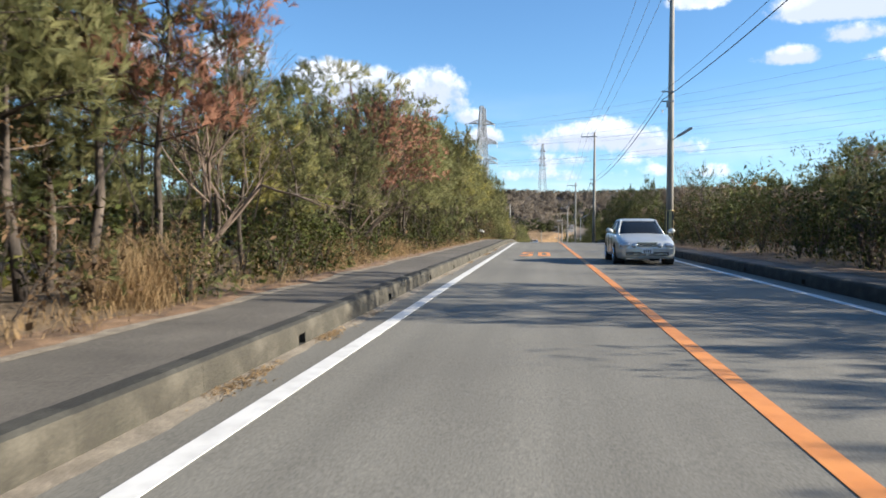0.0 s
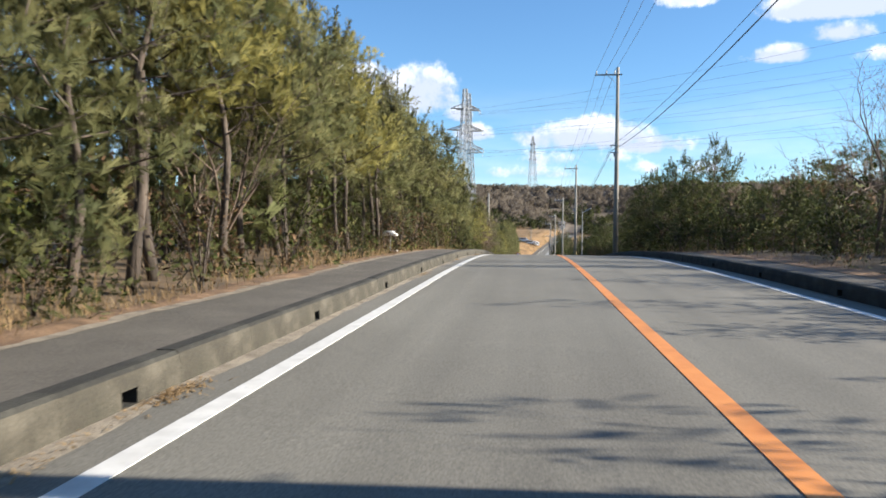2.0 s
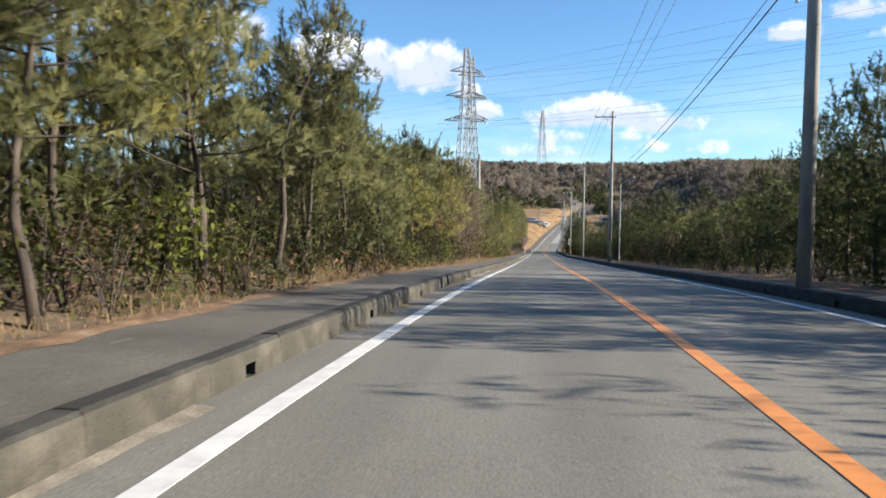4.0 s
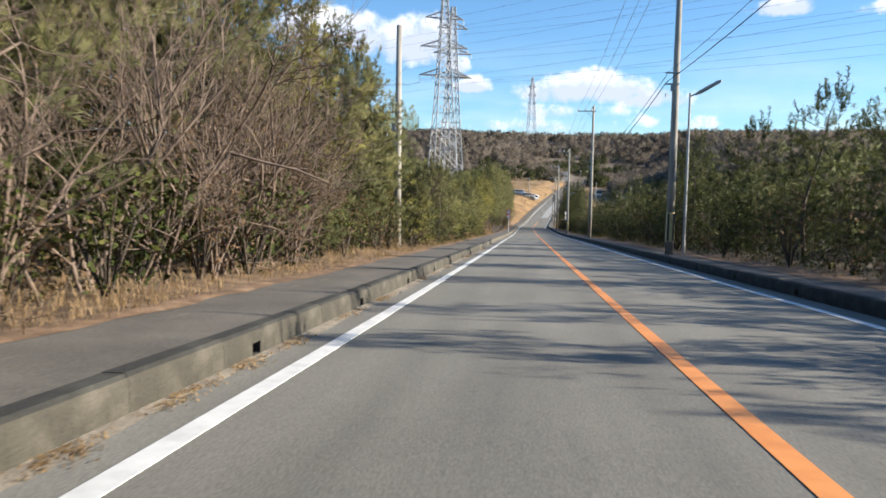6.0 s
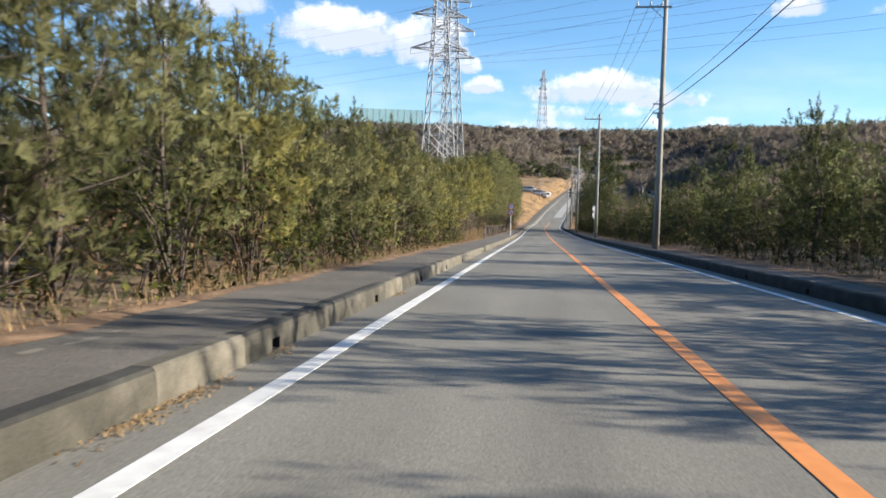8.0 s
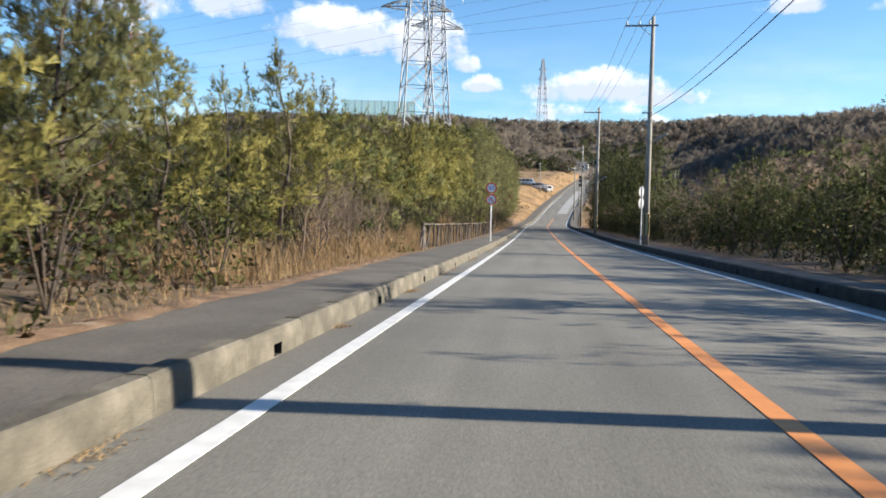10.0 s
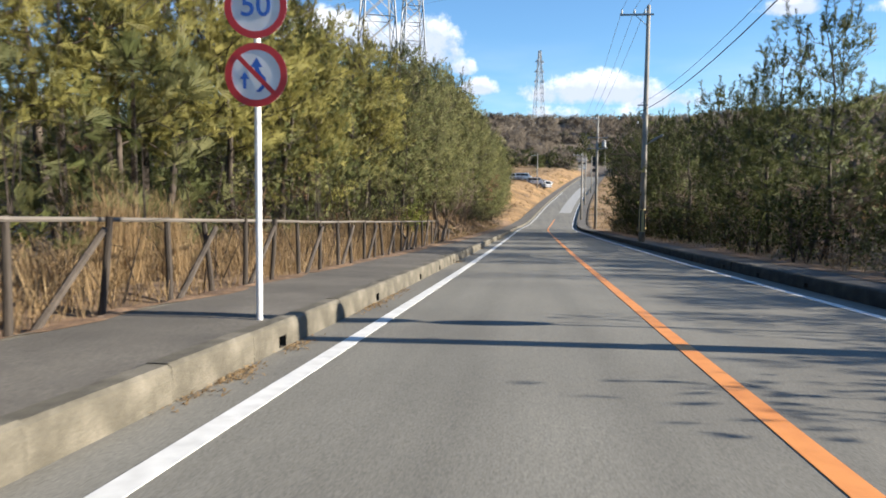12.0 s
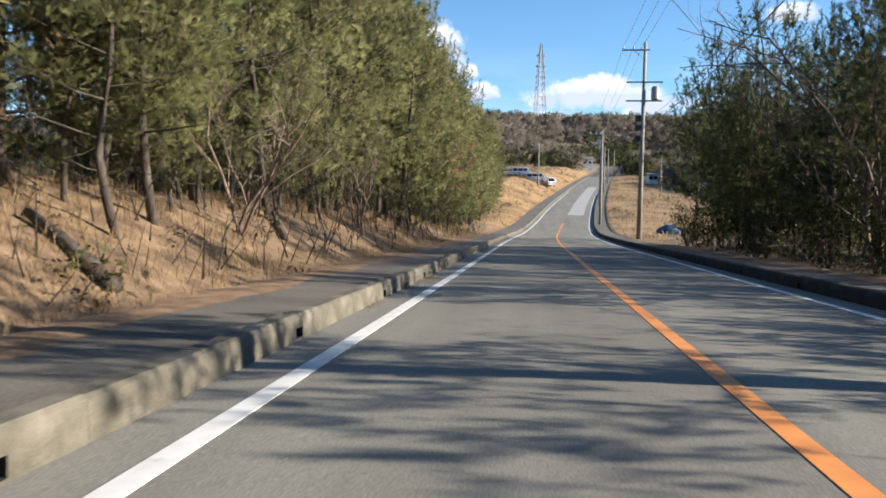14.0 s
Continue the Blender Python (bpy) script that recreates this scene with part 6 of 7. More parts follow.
# ---- pine litter and sand along the edges ----
def litter_band(name, side, inner, outer, y0, y1, lift, mat, label, ragged=0.22):
    """A thin uneven layer with ragged edges."""
    v, f = [], []
    n = 5
    ys = np.arange(y0, y1, 0.35)
    for y in ys:
        a = float(np.interp(y, *inner)) + ragged * (noise.noise((y * 0.55, 1.3 * side, 0)) + 0.5 * noise.noise((y * 1.9, 4, 0)))
        b = outer + ragged * noise.noise((y * 0.4, 8.1, 0))
        for k in range(n):
            d = a + (b - a) * k / (n - 1)
            x = side * d
            base = road_z(y) + 0.203 if d < 5.68 else ground_z(x, y)
            v.append((x, y, max(base, ground_z(x, y)) + (lift * (0.6 + 0.7 * noise.noise((x * 2.3, y * 2.3, 5))) if 0 < k < n - 1 else 0.004)))
    for j in range(len(ys) - 1):
        for k in range(n - 1):
            q = (j * n + k, j * n + k + 1, (j + 1) * n + k + 1, (j + 1) * n + k)
            f.append(q if side > 0 else q[::-1])
    return tagged(new(name, mesh_of(name, v, f, mat, True)), label, "litter", kind="stuff")


litter_band("edge_sand", -1, ([0, 70], [5.14, 5.14]), 5.45, 0, 70, 0.012, SAND, "pale sand along the outer edge of the footway", 0.1)
litter_band("pine_litter", -1, ([0, 185, 198, 215, 240, 250, 330], [5.28, 5.28, 5.55, 5.55, 5.1, 4.95, 4.95]), 5.95, 0, 330, 0.035, LITTER, "rust-brown fallen pine needles along the footway")
litter_band("straw_litter", -1, ([100, 140], [5.5, 5.5]), 6.9, 104, 134, 0.05, BANK_STRAW, "pale fallen needles and dead grass before a thicket", 0.3)
litter_band("pine_litter", 1, ([0, 300], [4.9, 4.9]), 6.4, 0, 300, 0.03, LITTER, "rust-brown fallen pine needles along the footway")


def curb_litter(count, lo, hi):
    """Tufts of dead grass and needles in the gutter, each a low fan of blades."""
    clumps = [184.4, 212.7, 106.1, 104.7, 108.6, 107.3, 123.3, 113.3, 38.2, 38.5, 32.1, 31.1, 130.8, 136.5, 131.3, 88.6, 102.2, 5.3, 7.9, 5.8, 140.0, 140.8]      # the larger heaps
    pts = []
    for _ in range(count):
        y0, ln, blades = rng.uniform(0, 300), rng.uniform(0.2, 0.9), 60
        if clumps:
            y0, ln, blades = clumps.pop(), rng.uniform(0.35, 0.6), 160
        for _ in range(blades):
            y = y0 + rng.normal() * ln * 0.5
            pts.append((-3.75 + abs(rng.normal()) * 0.09, y, road_z(y) - 0.02))
    v = grass_blades(np.array(pts), rng, lo, hi, 0.016)
    floor = np.array([road_z(float(y)) for y in v[:, 1]]) - 0.015
    v[:, 2] = floor + (v[:, 2] - floor) * 0.22          # it lies flat
    return v


tri_soup("gutter_litter", [(curb_litter(95, 0.05, 0.14), STRAW)], "dead grass and needles gathered in the gutter", "litter")


def joint_grit(y0, y1):
    """Broken pale streaks of grit and litter along an old joint of the footway."""
    v, f = [], []
    y = y0
    while y < y1:
        ln, w, x = rng.uniform(0.15, 0.9), rng.uniform(0.015, 0.05), -4.86 + rng.normal() * 0.04
        n = len(v)
        ys = [y + ln * k / 5 for k in range(6)]
        for k, q in enumerate(ys):
            half = w * (0.25 if k in (0, 5) else rng.uniform(0.6, 1.2))
            for sx in (-1, 1):
                v.append((x + sx * half + rng.normal() * 0.006, q, road_z(q) + 0.208))
        f += [(n + 2 * k, n + 2 * k + 1, n + 2 * k + 3, n + 2 * k + 2) for k in range(5)]
        y += ln + rng.exponential(0.7)
    return tagged(new("joint_grit", mesh_of("joint_grit", v, f, DULL_GRIT)), "pale grit along an old joint in the footway", "grit", kind="stuff")


joint_grit(48, 150)


def gutter_sand(y0, y1):
    """Sand and grit washed against the kerb, in patches."""
    v, f = [], []
    ys = np.arange(y0, y1, 0.2)
    for y in ys:
        w = max(0.03, 0.13 + 0.1 * noise.noise((y * 0.35, 2.2, 0)) + 0.06 * noise.noise((y * 1.7, 5.2, 0)))
        for k in range(3):
            v.append((-3.76 + w * k / 2, y, road_z(y) - 0.02 + (0.014, 0.009, 0.002)[k]))
    for j in range(len(ys) - 1):
        for k in range(2):
            f.append((j * 3 + k, j * 3 + k + 1, j * 3 + 4 + k, j * 3 + 3 + k))
    return tagged(new("gutter_sand", mesh_of("gutter_sand", v, f, SAND, True)), "pale sand and grit washed against the kerb", "sand", kind="stuff")


gutter_sand(-8, 72)
gutter_sand(84, 135)


# ---- cars ----
def lofted(stations, rows):
    """A skin over cross-sections. stations: lists of (x, y, z) with the same count."""
    n = len(stations[0])
    v = [p for s in stations for p in s]
    f = [(j * n + i, (j + 1) * n + i, (j + 1) * n + i + 1, j * n + i + 1) for j in range(len(stations) - 1) for i in range(n - 1)]
    f += [tuple(range(n)), tuple(range((len(stations) - 1) * n, len(stations) * n))[::-1]]
    return v, f


def sedan(x, y, z, turn, paint, label, plate_bars=True, pitch=0.0):
    e = thing("car", label, "car")
    e.matrix_basis = Matrix.Translation((x, y, z)) @ Matrix.Rotation(turn, 4, "Z") @ Matrix.Rotation(pitch, 4, "X")
    # lower body: nose and tail rounded in plan, a shoulder below the windows
    prof = [(-2.42, 0.55, 0.64, 0.3), (-2.4, 0.68, 0.66, 0.24), (-2.32, 0.79, 0.695, 0.2), (-2.1, 0.855, 0.755, 0.18), (-1.6, 0.885, 0.85, 0.18), (-1.05, 0.9, 0.935, 0.18), (0.0, 0.9, 0.955, 0.18),
            (1.2, 0.895, 0.97, 0.18), (1.7, 0.885, 0.985, 0.2), (2.15, 0.86, 0.97, 0.22), (2.33, 0.8, 0.9, 0.26), (2.4, 0.66, 0.74, 0.32)]
    st = []
    for py, w, top, low in prof:
        half = [(w * 0.8, low), (w * 0.97, low + 0.07), (w, low + 0.22), (w, low + (top - low) * 0.62), (w * 0.975, top - 0.09), (w * 0.9, top - 0.025), (w * 0.62, top + 0.005), (w * 0.3, top + 0.018), (0.0, top + 0.022)]
        st.append([(px, py, pz) for px, pz in half] + [(-px, py, pz) for px, pz in half[-2::-1]])
    solid("body", [lofted(st, 0)], paint, e, smooth=True)

    def ring(zz, y0, y1, w, count=28):
        """A rounded oblong at height zz."""
        out = []
        for q in range(count):
            a = 2 * math.pi * (q + 0.5) / count
            ca, sa = math.cos(a), math.sin(a)
            out.append((w * math.copysign(abs(ca) ** 0.45, ca), (y0 + y1) / 2 + (y1 - y0) / 2 * math.copysign(abs(sa) ** 0.45, sa), zz))
        return out

    def stacked(rings):
        n = len(rings[0])
        v = [p for q in rings for p in q]
        return v, [(k * n + q, k * n + (q + 1) % n, (k + 1) * n + (q + 1) % n, (k + 1) * n + q) for k in range(len(rings) - 1) for q in range(n)] + [tuple(range((len(rings) - 1) * n, len(rings) * n))]
    solid("glasshouse", [stacked([ring(0.9, -1.06, 1.66, 0.815), ring(1.05, -0.8, 1.46, 0.765), ring(1.2, -0.52, 1.24, 0.705), ring(1.35, -0.2, 0.99, 0.635), ring(1.385, -0.1, 0.9, 0.61)])], CAR_GLASS, e, "dark tinted windows", smooth=True)
    solid("roof", [stacked([ring(1.345, -0.24, 1.02, 0.652), ring(1.39, -0.13, 0.93, 0.625), ring(1.42, 0.0, 0.8, 0.56), ring(1.436, 0.18, 0.64, 0.4)])], paint, e, smooth=True)
    for s in (-1, 1):
        for name, line, radii in (("front_pillar", [(0.71, -0.88, 0.92), (0.615, -0.41, 1.18), (0.55, -0.13, 1.37)], [0.04, 0.036, 0.034]), ("centre_pillar", [(0.8, 0.33, 0.94), (0.725, 0.36, 1.15), (0.64, 0.38, 1.36)], [0.034, 0.03, 0.028]),
                                  ("rear_pillar", [(0.69, 1.45, 0.94), (0.6, 1.12, 1.18), (0.545, 0.91, 1.36)], [0.11, 0.08, 0.05]), ("roof_rail", [(0.54, -0.1, 1.365), (0.62, 0.4, 1.36), (0.54, 0.9, 1.36)], [0.035, 0.035, 0.035])):
            solid(name, [tube([Vector((s * a, b, c)) for a, b, c in line], radii, 8)], paint, e, smooth=True)
        solid("mirror", [tube([Vector((s * 0.86, -0.72, 1.0)), Vector((s * 0.93, -0.74, 1.03)), Vector((s * 1.03, -0.73, 1.04)), Vector((s * 1.07, -0.72, 1.03))], [0.03, 0.075, 0.08, 0.04], 8)], paint, e, smooth=True)
        for lx, ly, lz, rx, rz, tilt in ((0.64, -2.335, 0.6, 0.17, 0.088, 10), (0.375, -2.395, 0.595, 0.1, 0.075, 6)):
            bm = bmesh.new()
            bmesh.ops.create_uvsphere(bm, u_segments=20, v_segments=12, radius=1.0, matrix=Matrix.Translation((s * lx, ly, lz)) @ Matrix.Rotation(radians(s * 20), 4, "Z") @ Matrix.Rotation(radians(s * tilt), 4, "Y") @ Matrix.Diagonal((rx, 0.085, rz, 1)))
            part("headlight", bm, LAMP_GLASS, e, "clear oval headlight", smooth=True)
        solid("fog_lamp", [tube([Vector((s * 0.6, -2.3, 0.38)), Vector((s * 0.6, -2.39, 0.38)), Vector((s * 0.6, -2.4, 0.38))], [0.06, 0.06, 0.03], 10)], LAMP_GLASS, e)
        for wy in (-1.48, 1.36):
            solid("wheel_arch", [tube([Vector((s * 0.6, wy, 0.33)), Vector((s * 0.9, wy, 0.33))], [0.35, 0.35], 20)], BLACK_PAINT, e)
            tyre = solid("tyre", [tube([Vector((s * 0.7, wy, 0.31)), Vector((s * 0.89, wy, 0.31)), Vector((s * 0.912, wy, 0.31))], [0.315, 0.315, 0.28], 24)], TYRE, e)
            ring = [tube([Vector((s * (0.913 - 0.01 * q), wy + 0.2 * math.cos(w), 0.31 + 0.2 * math.sin(w))) for w in [j * 0.3142 for j in range(21)]], [0.016] * 21, 5, cap=False) for q in (0,)]
            spokes = [tube([Vector((s * 0.914, wy, 0.31)), Vector((s * 0.918, wy + 0.2 * math.cos(w), 0.31 + 0.2 * math.sin(w)))], [0.034, 0.022], 5) for w in [j * 0.8976 + 0.3 for j in range(7)]]
            rim = solid("rim", ring + spokes, CHROME, tyre, "bright alloy rim with seven spokes")
            solid("wheel_well", [tube([Vector((s * 0.89, wy, 0.31)), Vector((s * 0.915, wy, 0.31))], [0.2, 0.2], 18)], BLACK_PAINT, tyre)
        for k in range(2):
            solid("door_handle", [box(s * 0.905 - 0.012, 0.15 + k * 0.98, 0.8, s * 0.905 + 0.012, 0.33 + k * 0.98, 0.83)], paint, e)
    grille = solid("grille", [box(-0.28, -2.435, 0.57, 0.28, -2.33, 0.68)], BLACK_PAINT, e, "dark grille with chrome bars")
    for k in range(13):
        gx = -0.27 + k * 0.045
        solid("grille_bar", [box(gx - 0.008, -2.445, 0.575, gx + 0.008, -2.43, 0.675)], CHROME, grille)
    solid("grille_frame", [box(-0.31, -2.44, 0.68, 0.31, -2.36, 0.7), box(-0.28, -2.44, 0.555, 0.28, -2.36, 0.57)], CHROME, grille)
    solid("bumper", [lofted([[(-0.84, -1.98, zz), (-0.78, -2.3, zz), (-0.55, -2.42, zz), (0.0, -2.46, zz), (0.55, -2.42, zz), (0.78, -2.3, zz), (0.84, -1.98, zz)] for zz in (0.21, 0.36, 0.5, 0.545)], 0)], paint, e, smooth=True)
    intake = solid("air_intake", [box(-0.62, -2.458, 0.3, 0.62, -2.3, 0.41)], BLACK_PAINT, e)
    for k in range(2):
        solid("intake_bar", [box(-0.6, -2.466, 0.328 + k * 0.04, 0.6, -2.455, 0.34 + k * 0.04)], CHROME, intake)
    for s in (-1, 1):          # shut lines of the doors, and the tail lamps
        for sy in (-0.82, 0.34, 1.2):
            solid("shut_line", [box(s * 0.9, sy - 0.005, 0.35, s * 0.909, sy + 0.005, 0.9)], BLACK_PAINT, e)
    if plate_bars:
        plate_ob = solid("number_plate", [box(-0.165, -2.485, 0.37, 0.165, -2.465, 0.53)], WHITE_PAINT, e, "white number plate")
        for k in range(4):
            solid("plate_mark", [box(-0.11 + k * 0.06, -2.489, 0.39, -0.075 + k * 0.06, -2.486, 0.47)], BLACK_PAINT, plate_ob)
    return e


CAR_Y = 26.0
sedan(1.72, CAR_Y, road_z(CAR_Y) - 0.01, 0.0, CAR_SILVER, "silver four-door sedan in the oncoming lane, headlights off", pitch=math.atan(0.012))
CAR_WHITE = material("white_car_paint", (0.7, 0.7, 0.7), 0.3, stops=[(0.3, (0.66, 0.66, 0.66)), (0.6, (0.74, 0.74, 0.74))], scale=2)
CAR_DARK = material("dark_car_paint", (0.03, 0.035, 0.05), 0.3, stops=[(0.3, (0.025, 0.03, 0.04)), (0.6, (0.04, 0.045, 0.06))], scale=2)
for d, y, turn, paint, word in ((-12.0, 420, 1.3, CAR_WHITE, "white"), (-15.5, 424, 1.5, CAR_DARK, "dark"), (-19.0, 423, 1.4, CAR_WHITE, "white"), (-9.0, 428, 1.2, CAR_WHITE, "white"), (-22.5, 426, 1.6, CAR_DARK, "dark")):
    x = road_x(y) + d
    sedan(x, y, ground_z(x, y) + 0.02, turn, paint, word + " car parked on the terrace above the bank", False)



def van(x, y, z, turn, label):
    """A boxy delivery van with a sloping nose, windows, lamps and four wheels."""
    e = thing("van", label, "van")
    e.matrix_basis = Matrix.Translation((x, y, z)) @ Matrix.Rotation(turn, 4, "Z")
    side = [(-2.1, 0.3), (-2.15, 0.9), (-1.95, 1.05), (-1.35, 1.85), (-1.1, 1.95), (2.0, 1.95), (2.12, 1.8), (2.15, 0.35), (2.1, 0.3)]
    n = len(side)
    v = [(sx * (0.84 if pz < 1.2 else 0.78), py, pz) for sx in (-1, 1) for py, pz in side]
    f = [tuple(range(n))[::-1], tuple(range(n, 2 * n))] + [(i, (i + 1) % n, n + (i + 1) % n, n + i) for i in range(n)]
    solid("body", [(v, f)], CAR_WHITE, e)
    solid("windscreen", [([(-0.7, -1.93, 1.12), (0.7, -1.93, 1.12), (0.66, -1.42, 1.8), (-0.66, -1.42, 1.8), (-0.7, -1.9, 1.1), (0.7, -1.9, 1.1), (0.66, -1.39, 1.78), (-0.66, -1.39, 1.78)],
                          [(0, 1, 2, 3), (7, 6, 5, 4), (0, 4, 5, 1), (2, 6, 7, 3), (1, 5, 6, 2), (3, 7, 4, 0)])], CAR_GLASS, e)
    for sx in (-1, 1):
        for y0, y1 in ((-1.3, -0.5), (-0.35, 0.75), (0.9, 1.9)):
            solid("side_window", [box(sx * 0.81 - 0.02, y0, 1.2, sx * 0.81 + 0.02, y1, 1.75)], CAR_GLASS, e)
        solid("headlight", [box(sx * 0.6 - 0.15, -2.19, 0.7, sx * 0.6 + 0.15, -2.1, 0.9)], LAMP_GLASS, e)
        for wy in (-1.35, 1.4):
            tyre = solid("tyre", [tube([Vector((sx * 0.66, wy, 0.3)), Vector((sx * 0.86, wy, 0.3))], [0.3, 0.3], 16)], TYRE, e)
            solid("rim", [tube([Vector((sx * 0.85, wy, 0.3)), Vector((sx * 0.875, wy, 0.3))], [0.18, 0.16], 12)], GALVANISED, tyre)


for d, y, turn in ((-13.6, 417.5, 1.45), (-17.4, 419, 1.6), (-24.0, 420, 1.3), (-10.2, 415.5, 1.5), (-20.6, 417.0, 1.4), (-7.6, 419.0, 0.3)):
    van(road_x(y) + d, y, ground_z(road_x(y) + d, y), turn, "white box van parked on the terrace above the bank")
terrace = thing("terrace_fence", "dark low fence along the edge of the parking terrace", "fence")
for k in range(11):
    fx, fy = road_x(411) - 7.5 - 2 * k, 411 + 0.2 * k
    g = ground_z(fx, fy)
    solid("post", [box(fx - 0.06, fy - 0.06, g - 0.2, fx + 0.06, fy + 0.06, g + 1.05)], OLD_WOOD, terrace)
    if k < 10:
        g2 = ground_z(fx - 2, fy + 0.2)
        for h in (0.3, 0.65, 0.98):
            solid("rail", [tube([Vector((fx, fy - 0.05, g + h)), Vector((fx - 2, fy + 0.15, g2 + h))], [0.07, 0.07], 5)], OLD_WOOD, terrace)

# ---- far buildings and oddments ----
def house(x, y, w, dep, h, roof_h, turn, walls, label):
    e = thing("house", label, "house")
    e.matrix_basis = Matrix.Translation((x, y, ground_z(x, y) - 0.4)) @ Matrix.Rotation(turn, 4, "Z")
    solid("wall", [box(-w / 2, -dep / 2, 0, w / 2, dep / 2, h)], walls, e)
    o = 0.5
    v = [(-w / 2 - o, -dep / 2 - o, h - 0.05), (w / 2 + o, -dep / 2 - o, h - 0.05), (w / 2 + o, dep / 2 + o, h - 0.05), (-w / 2 - o, dep / 2 + o, h - 0.05), (-w / 2 - o, 0, h + roof_h), (w / 2 + o, 0, h + roof_h)]
    piece("roof", mesh_of("roof", v, [(0, 1, 5, 4), (2, 3, 4, 5), (1, 2, 5), (3, 0, 4), (3, 2, 1, 0)], ROOF_TILE), e)
    n = max(2, int(w / 2.4))
    for k in range(n):
        cx = -w / 2 + (k + 0.5) * w / n
        fr = solid("window", [box(cx - 0.6, -dep / 2 - 0.06, h * 0.5, cx + 0.6, -dep / 2 + 0.02, h * 0.5 + 1.1)], GALVANISED, e)
        solid("pane", [box(cx - 0.53, -dep / 2 - 0.08, h * 0.5 + 0.07, cx + 0.53, -dep / 2 - 0.05, h * 0.5 + 1.03)], CAR_GLASS, fr)


house(road_x(590) - 8, 590, 4.6, 5.0, 4.6, 1.0, 0.1, PLASTER, "small pale house beside the road on the far slope")
house(road_x(450) + 34, 450, 16.0, 7.0, 2.8, 1.5, -0.1, PLASTER, "long low shed with a grey roof beyond the field")
house(road_x(470) + 17, 470, 2.6, 2.6, 2.9, 0.5, 0.2, PLASTER, "narrow white hut beyond the field")
heap = tagged(new("tarpaulin_heap"), "heap under a blue tarpaulin at the edge of the field", "tarpaulin")
hb = bmesh.new()
bmesh.ops.create_icosphere(hb, subdivisions=3, radius=1.0)
for vtx in hb.verts:
    k = 1 + 0.16 * noise.noise(vtx.co * 2.2)
    vtx.co = Vector((vtx.co.x * 1.1 * k, vtx.co.y * 0.8 * k, max(vtx.co.z, -0.1) * 0.75 * k))
heap.matrix_basis = Matrix.Translation((10.4, 313.5, ground_z(10.4, 313.5)))
part("cover", hb, BLUE_TARP, heap, smooth=True)

net = thing("ball_net", "tall green ball-catching net on posts along the ridge", "net")
NET.node_tree.nodes["Principled BSDF"].inputs["Alpha"].default_value = 0.45
for k in range(12):
    nx, ny = -136 + k * 4.4, 690 + k * 1.2
    g = ground_z(nx, ny)
    solid("net_post", [tube([Vector((nx, ny, g)), Vector((nx, ny, 54.0))], [0.16, 0.12], 6)], GALVANISED, net)
    if k < 11:
        mx, my = nx + 4.4, ny + 1.2
        solid("net_sheet", [([(nx + 0.1, ny, 41), (mx - 0.1, my, 41), (mx - 0.1, my, 53.8), (nx + 0.1, ny, 53.8), (nx + 0.1, ny + 0.06, 41), (mx - 0.1, my + 0.06, 41), (mx - 0.1, my + 0.06, 53.8), (nx + 0.1, ny + 0.06, 53.8)],
                             [(0, 1, 2, 3), (7, 6, 5, 4), (0, 4, 5, 1), (2, 6, 7, 3)])], NET, net)


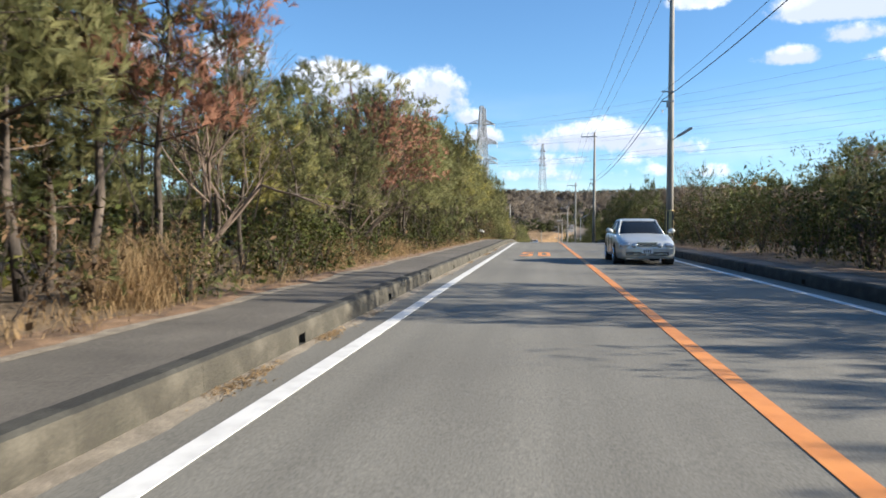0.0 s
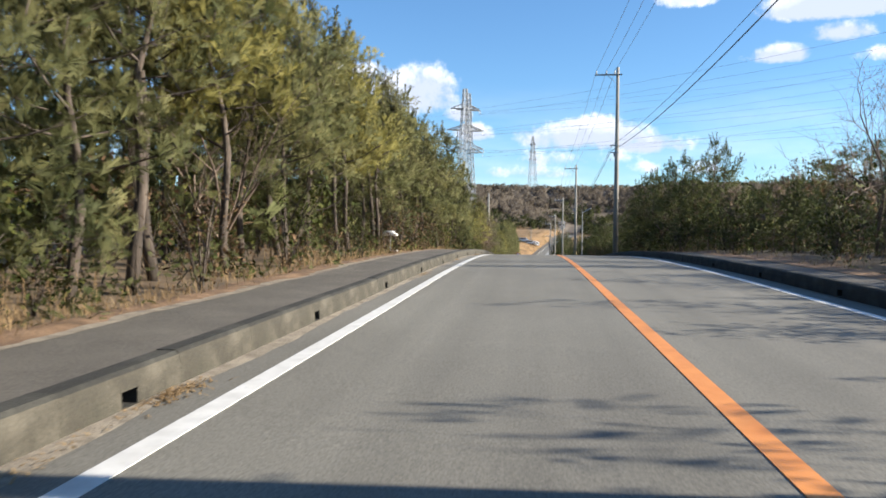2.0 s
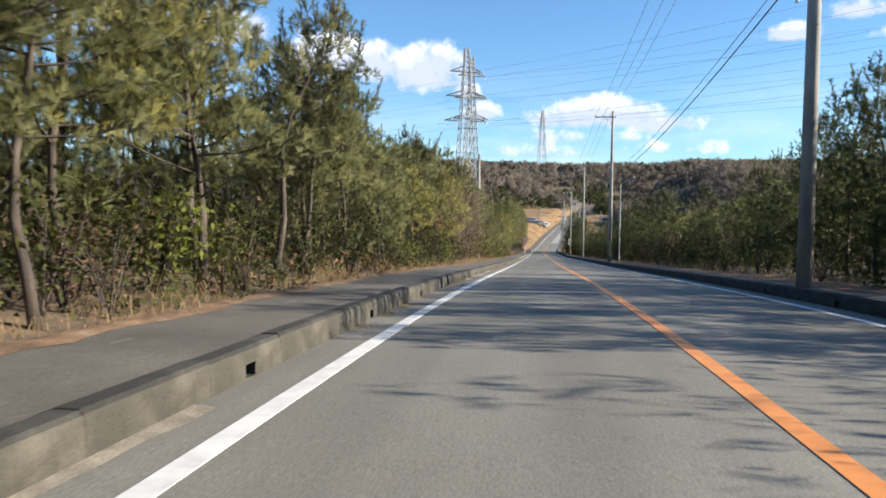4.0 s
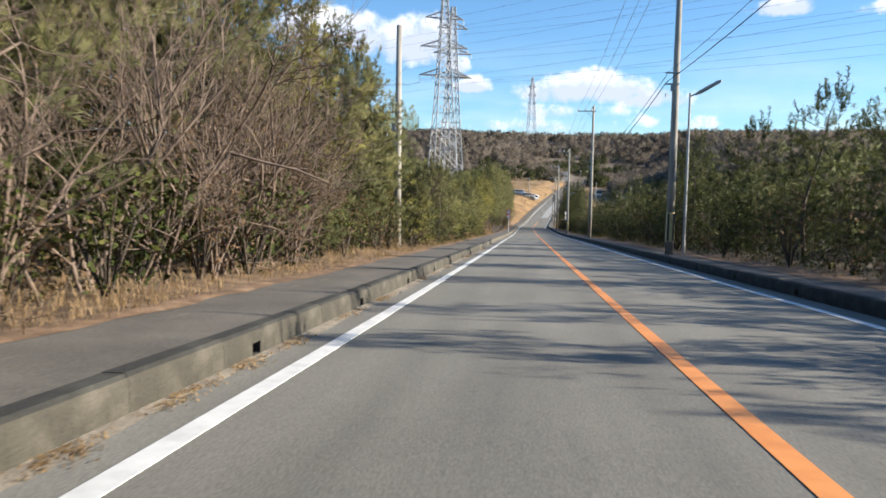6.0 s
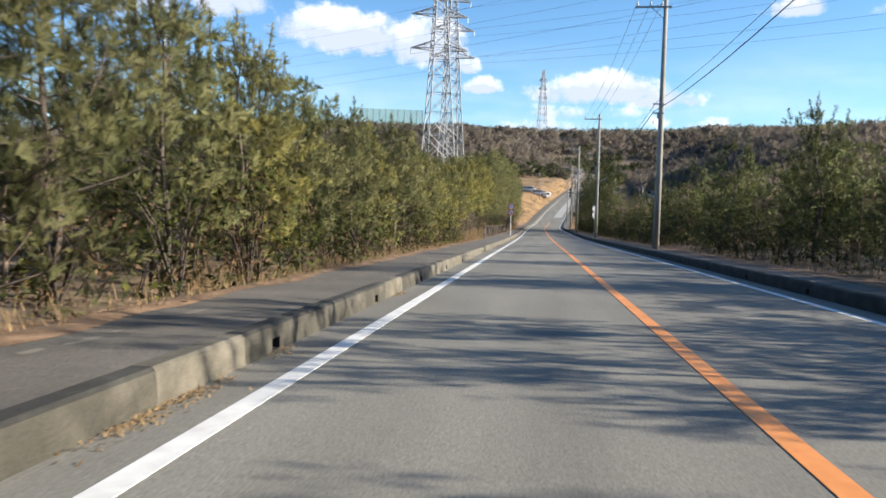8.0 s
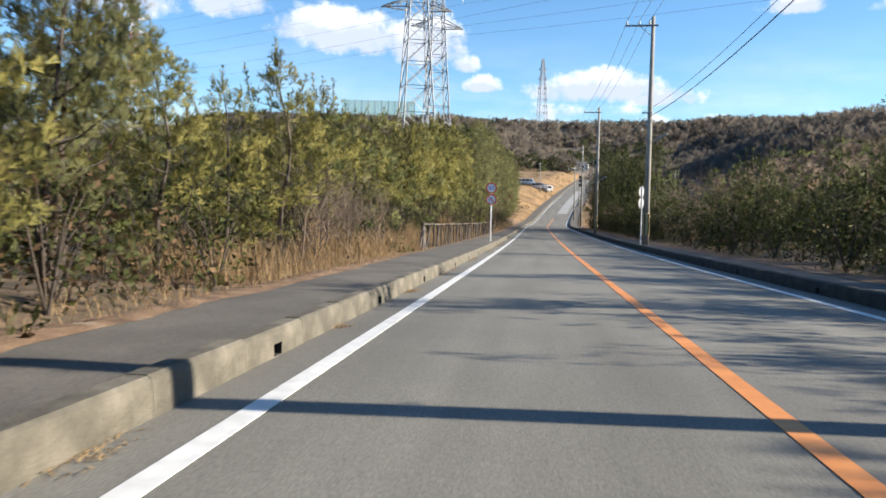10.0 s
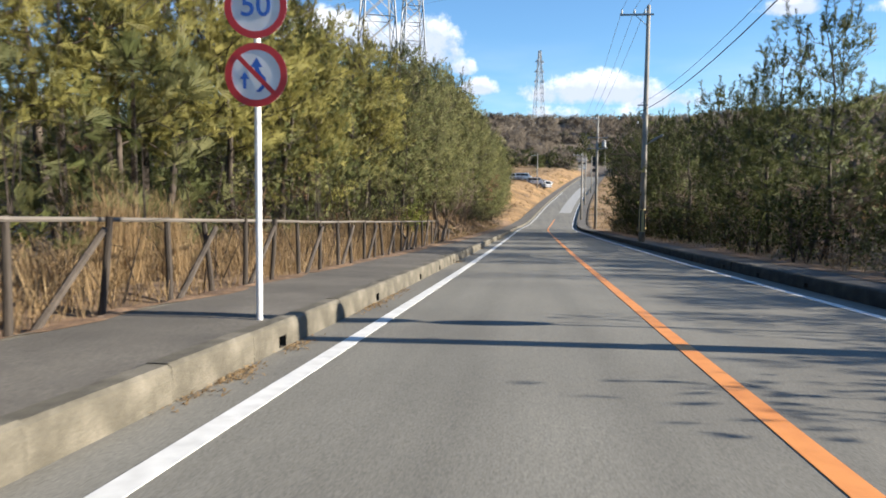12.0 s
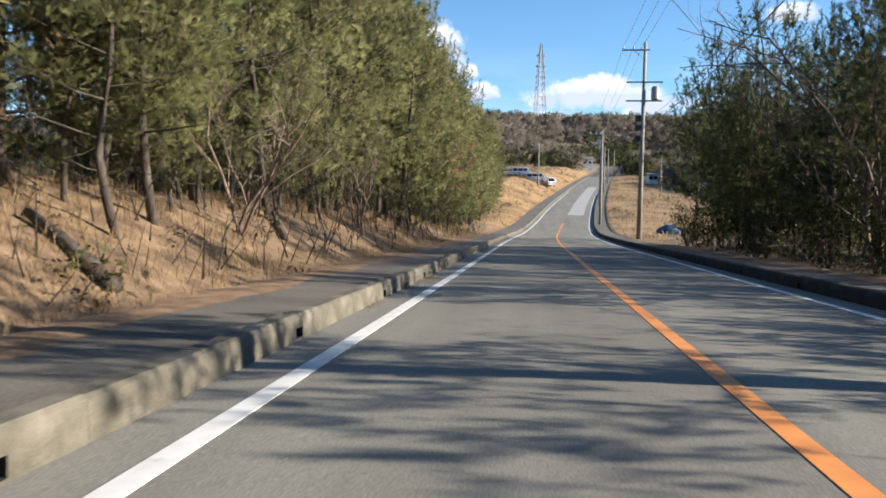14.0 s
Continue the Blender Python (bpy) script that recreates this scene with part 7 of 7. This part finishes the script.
# ---- kerbs, block by block ----
def kerb_block(hole, concrete):
    """One concrete kerb block 1.5 m long, its face at x = 0 and its back at x = -0.2. hole: with a drain opening in the face."""
    y0, y1, low, top = -0.7485, 0.7485, -0.12, 0.235
    sec = [(0.0, low), (-0.008, top * 0.6), (-0.02, top - 0.025), (-0.045, top), (-0.185, top), (-0.2, top - 0.015), (-0.2, low)]
    n = len(sec)
    v = [(x, y, z) for y in (y0, y1) for x, z in sec]
    f = [tuple(range(n))[::-1], tuple(range(n, 2 * n))] + [(i, i + 1, n + i + 1, n + i) for i in range(1, n - 1)]
    a = 0.1                         # half-width of the opening
    z0, z1 = 0.0, 0.105
    mossy = range(3, 6)             # the front edge and the top, black with moss on the older blocks

    def made(faces):
        me = mesh_of("kerb_block", v, faces, concrete)
        me.materials.append(concrete if concrete is CONCRETE else MOSS_SHADE_BLACK)
        me.materials.append(MOSS_SHADE_BLACK)
        for i in mossy:
            me.polygons[i].material_index = 1
        if hole:
            for poly in list(me.polygons)[-5:]:          # the inside of the opening, its shade put in as near-black colour
                poly.material_index = 2
        return me

    if not hole:
        f.append((0, 1, n + 1, n))
        return made(f)
    m = len(v)
    for x in (-0.003, -0.15):
        v += [(x, -a, z0), (x, a, z0), (x, a, z1), (x, -a, z1)]
    v += [(0.0, -a, low), (0.0, a, low), (-0.008, a, top * 0.6), (-0.008, -a, top * 0.6)]
    b0, b1, c0, c1 = m + 8, m + 9, m + 10, m + 11
    f += [(0, 1, c1, b0), (b1, c0, n + 1, n), (b0, m, m + 1, b1), (m + 3, c1, c0, m + 2), (m, m + 3, m + 7, m + 4), (m + 2, m + 1, m + 5, m + 6), (m + 3, m + 2, m + 6, m + 7), (m + 1, m, m + 4, m + 5), (m + 4, m + 7, m + 6, m + 5)]
    return made(f)


def kerb_places():
    """The middle and length of each block; a block with a drain opening stands at every known opening and every third block between."""
    known = [-6.0, 29.35, 33.68, 42.2, 133.95, 138.2, 192.3, 196.6, 200.95, 222.6, 225.8, 229.05, 327.0]
    out = []
    for a, b in zip(known, known[1:]):
        n = max(2, round((b - a) / 1.45))
        out += [(a + (b - a) * k / n, (b - a) / n, k % 3 == 0 and n - k > 1) for k in range(n)]
    return out


KERB = {c: (kerb_block(False, c), kerb_block(True, c)) for c in (CONCRETE, MOSSY_CONCRETE, MOSS_SHADE_BLACK)}
for side in (-1, 1):
    kerb = thing("kerb", "weathered grey concrete kerb of separate blocks with drain openings" if side < 0 else "concrete kerb of separate blocks darkened for moss and shade", "kerb", kind="structure")
    for y, ln, drained in kerb_places():
        slope = math.atan((road_z(y + 0.75) - road_z(y - 0.75)) / 1.5)
        yaw = -math.atan((road_x(y + 0.75) - road_x(y - 0.75)) / 1.5)
        m = Matrix.Translation((road_x(y) + side * 3.755, y, road_z(y) + rng.normal() * 0.003)) @ Matrix.Rotation(yaw, 4, "Z") @ Matrix.Rotation(slope, 4, "X")
        if side > 0:
            m = m @ Matrix.Rotation(math.pi, 4, "Z")
        # right-hand blocks: moss and the shade they stand in, both as near-black colour
        piece("kerb_block", KERB[MOSS_SHADE_BLACK if side > 0 else MOSSY_CONCRETE if y < 150 + 6 * rng.normal() else CONCRETE][1 if drained else 0], kerb, "", m @ Matrix.Diagonal((1, ln / 1.5, 1, 1)))
    cross = [(3.75, -0.1), (3.77, 0.215), (3.95, 0.215), (3.95, -0.1)]
    strip("kerb_run", [(-x, z) for x, z in cross[::-1]] if side < 0 else cross, 327.5, 560, 2.0, CONCRETE, "concrete kerb on the far slope", "kerb")
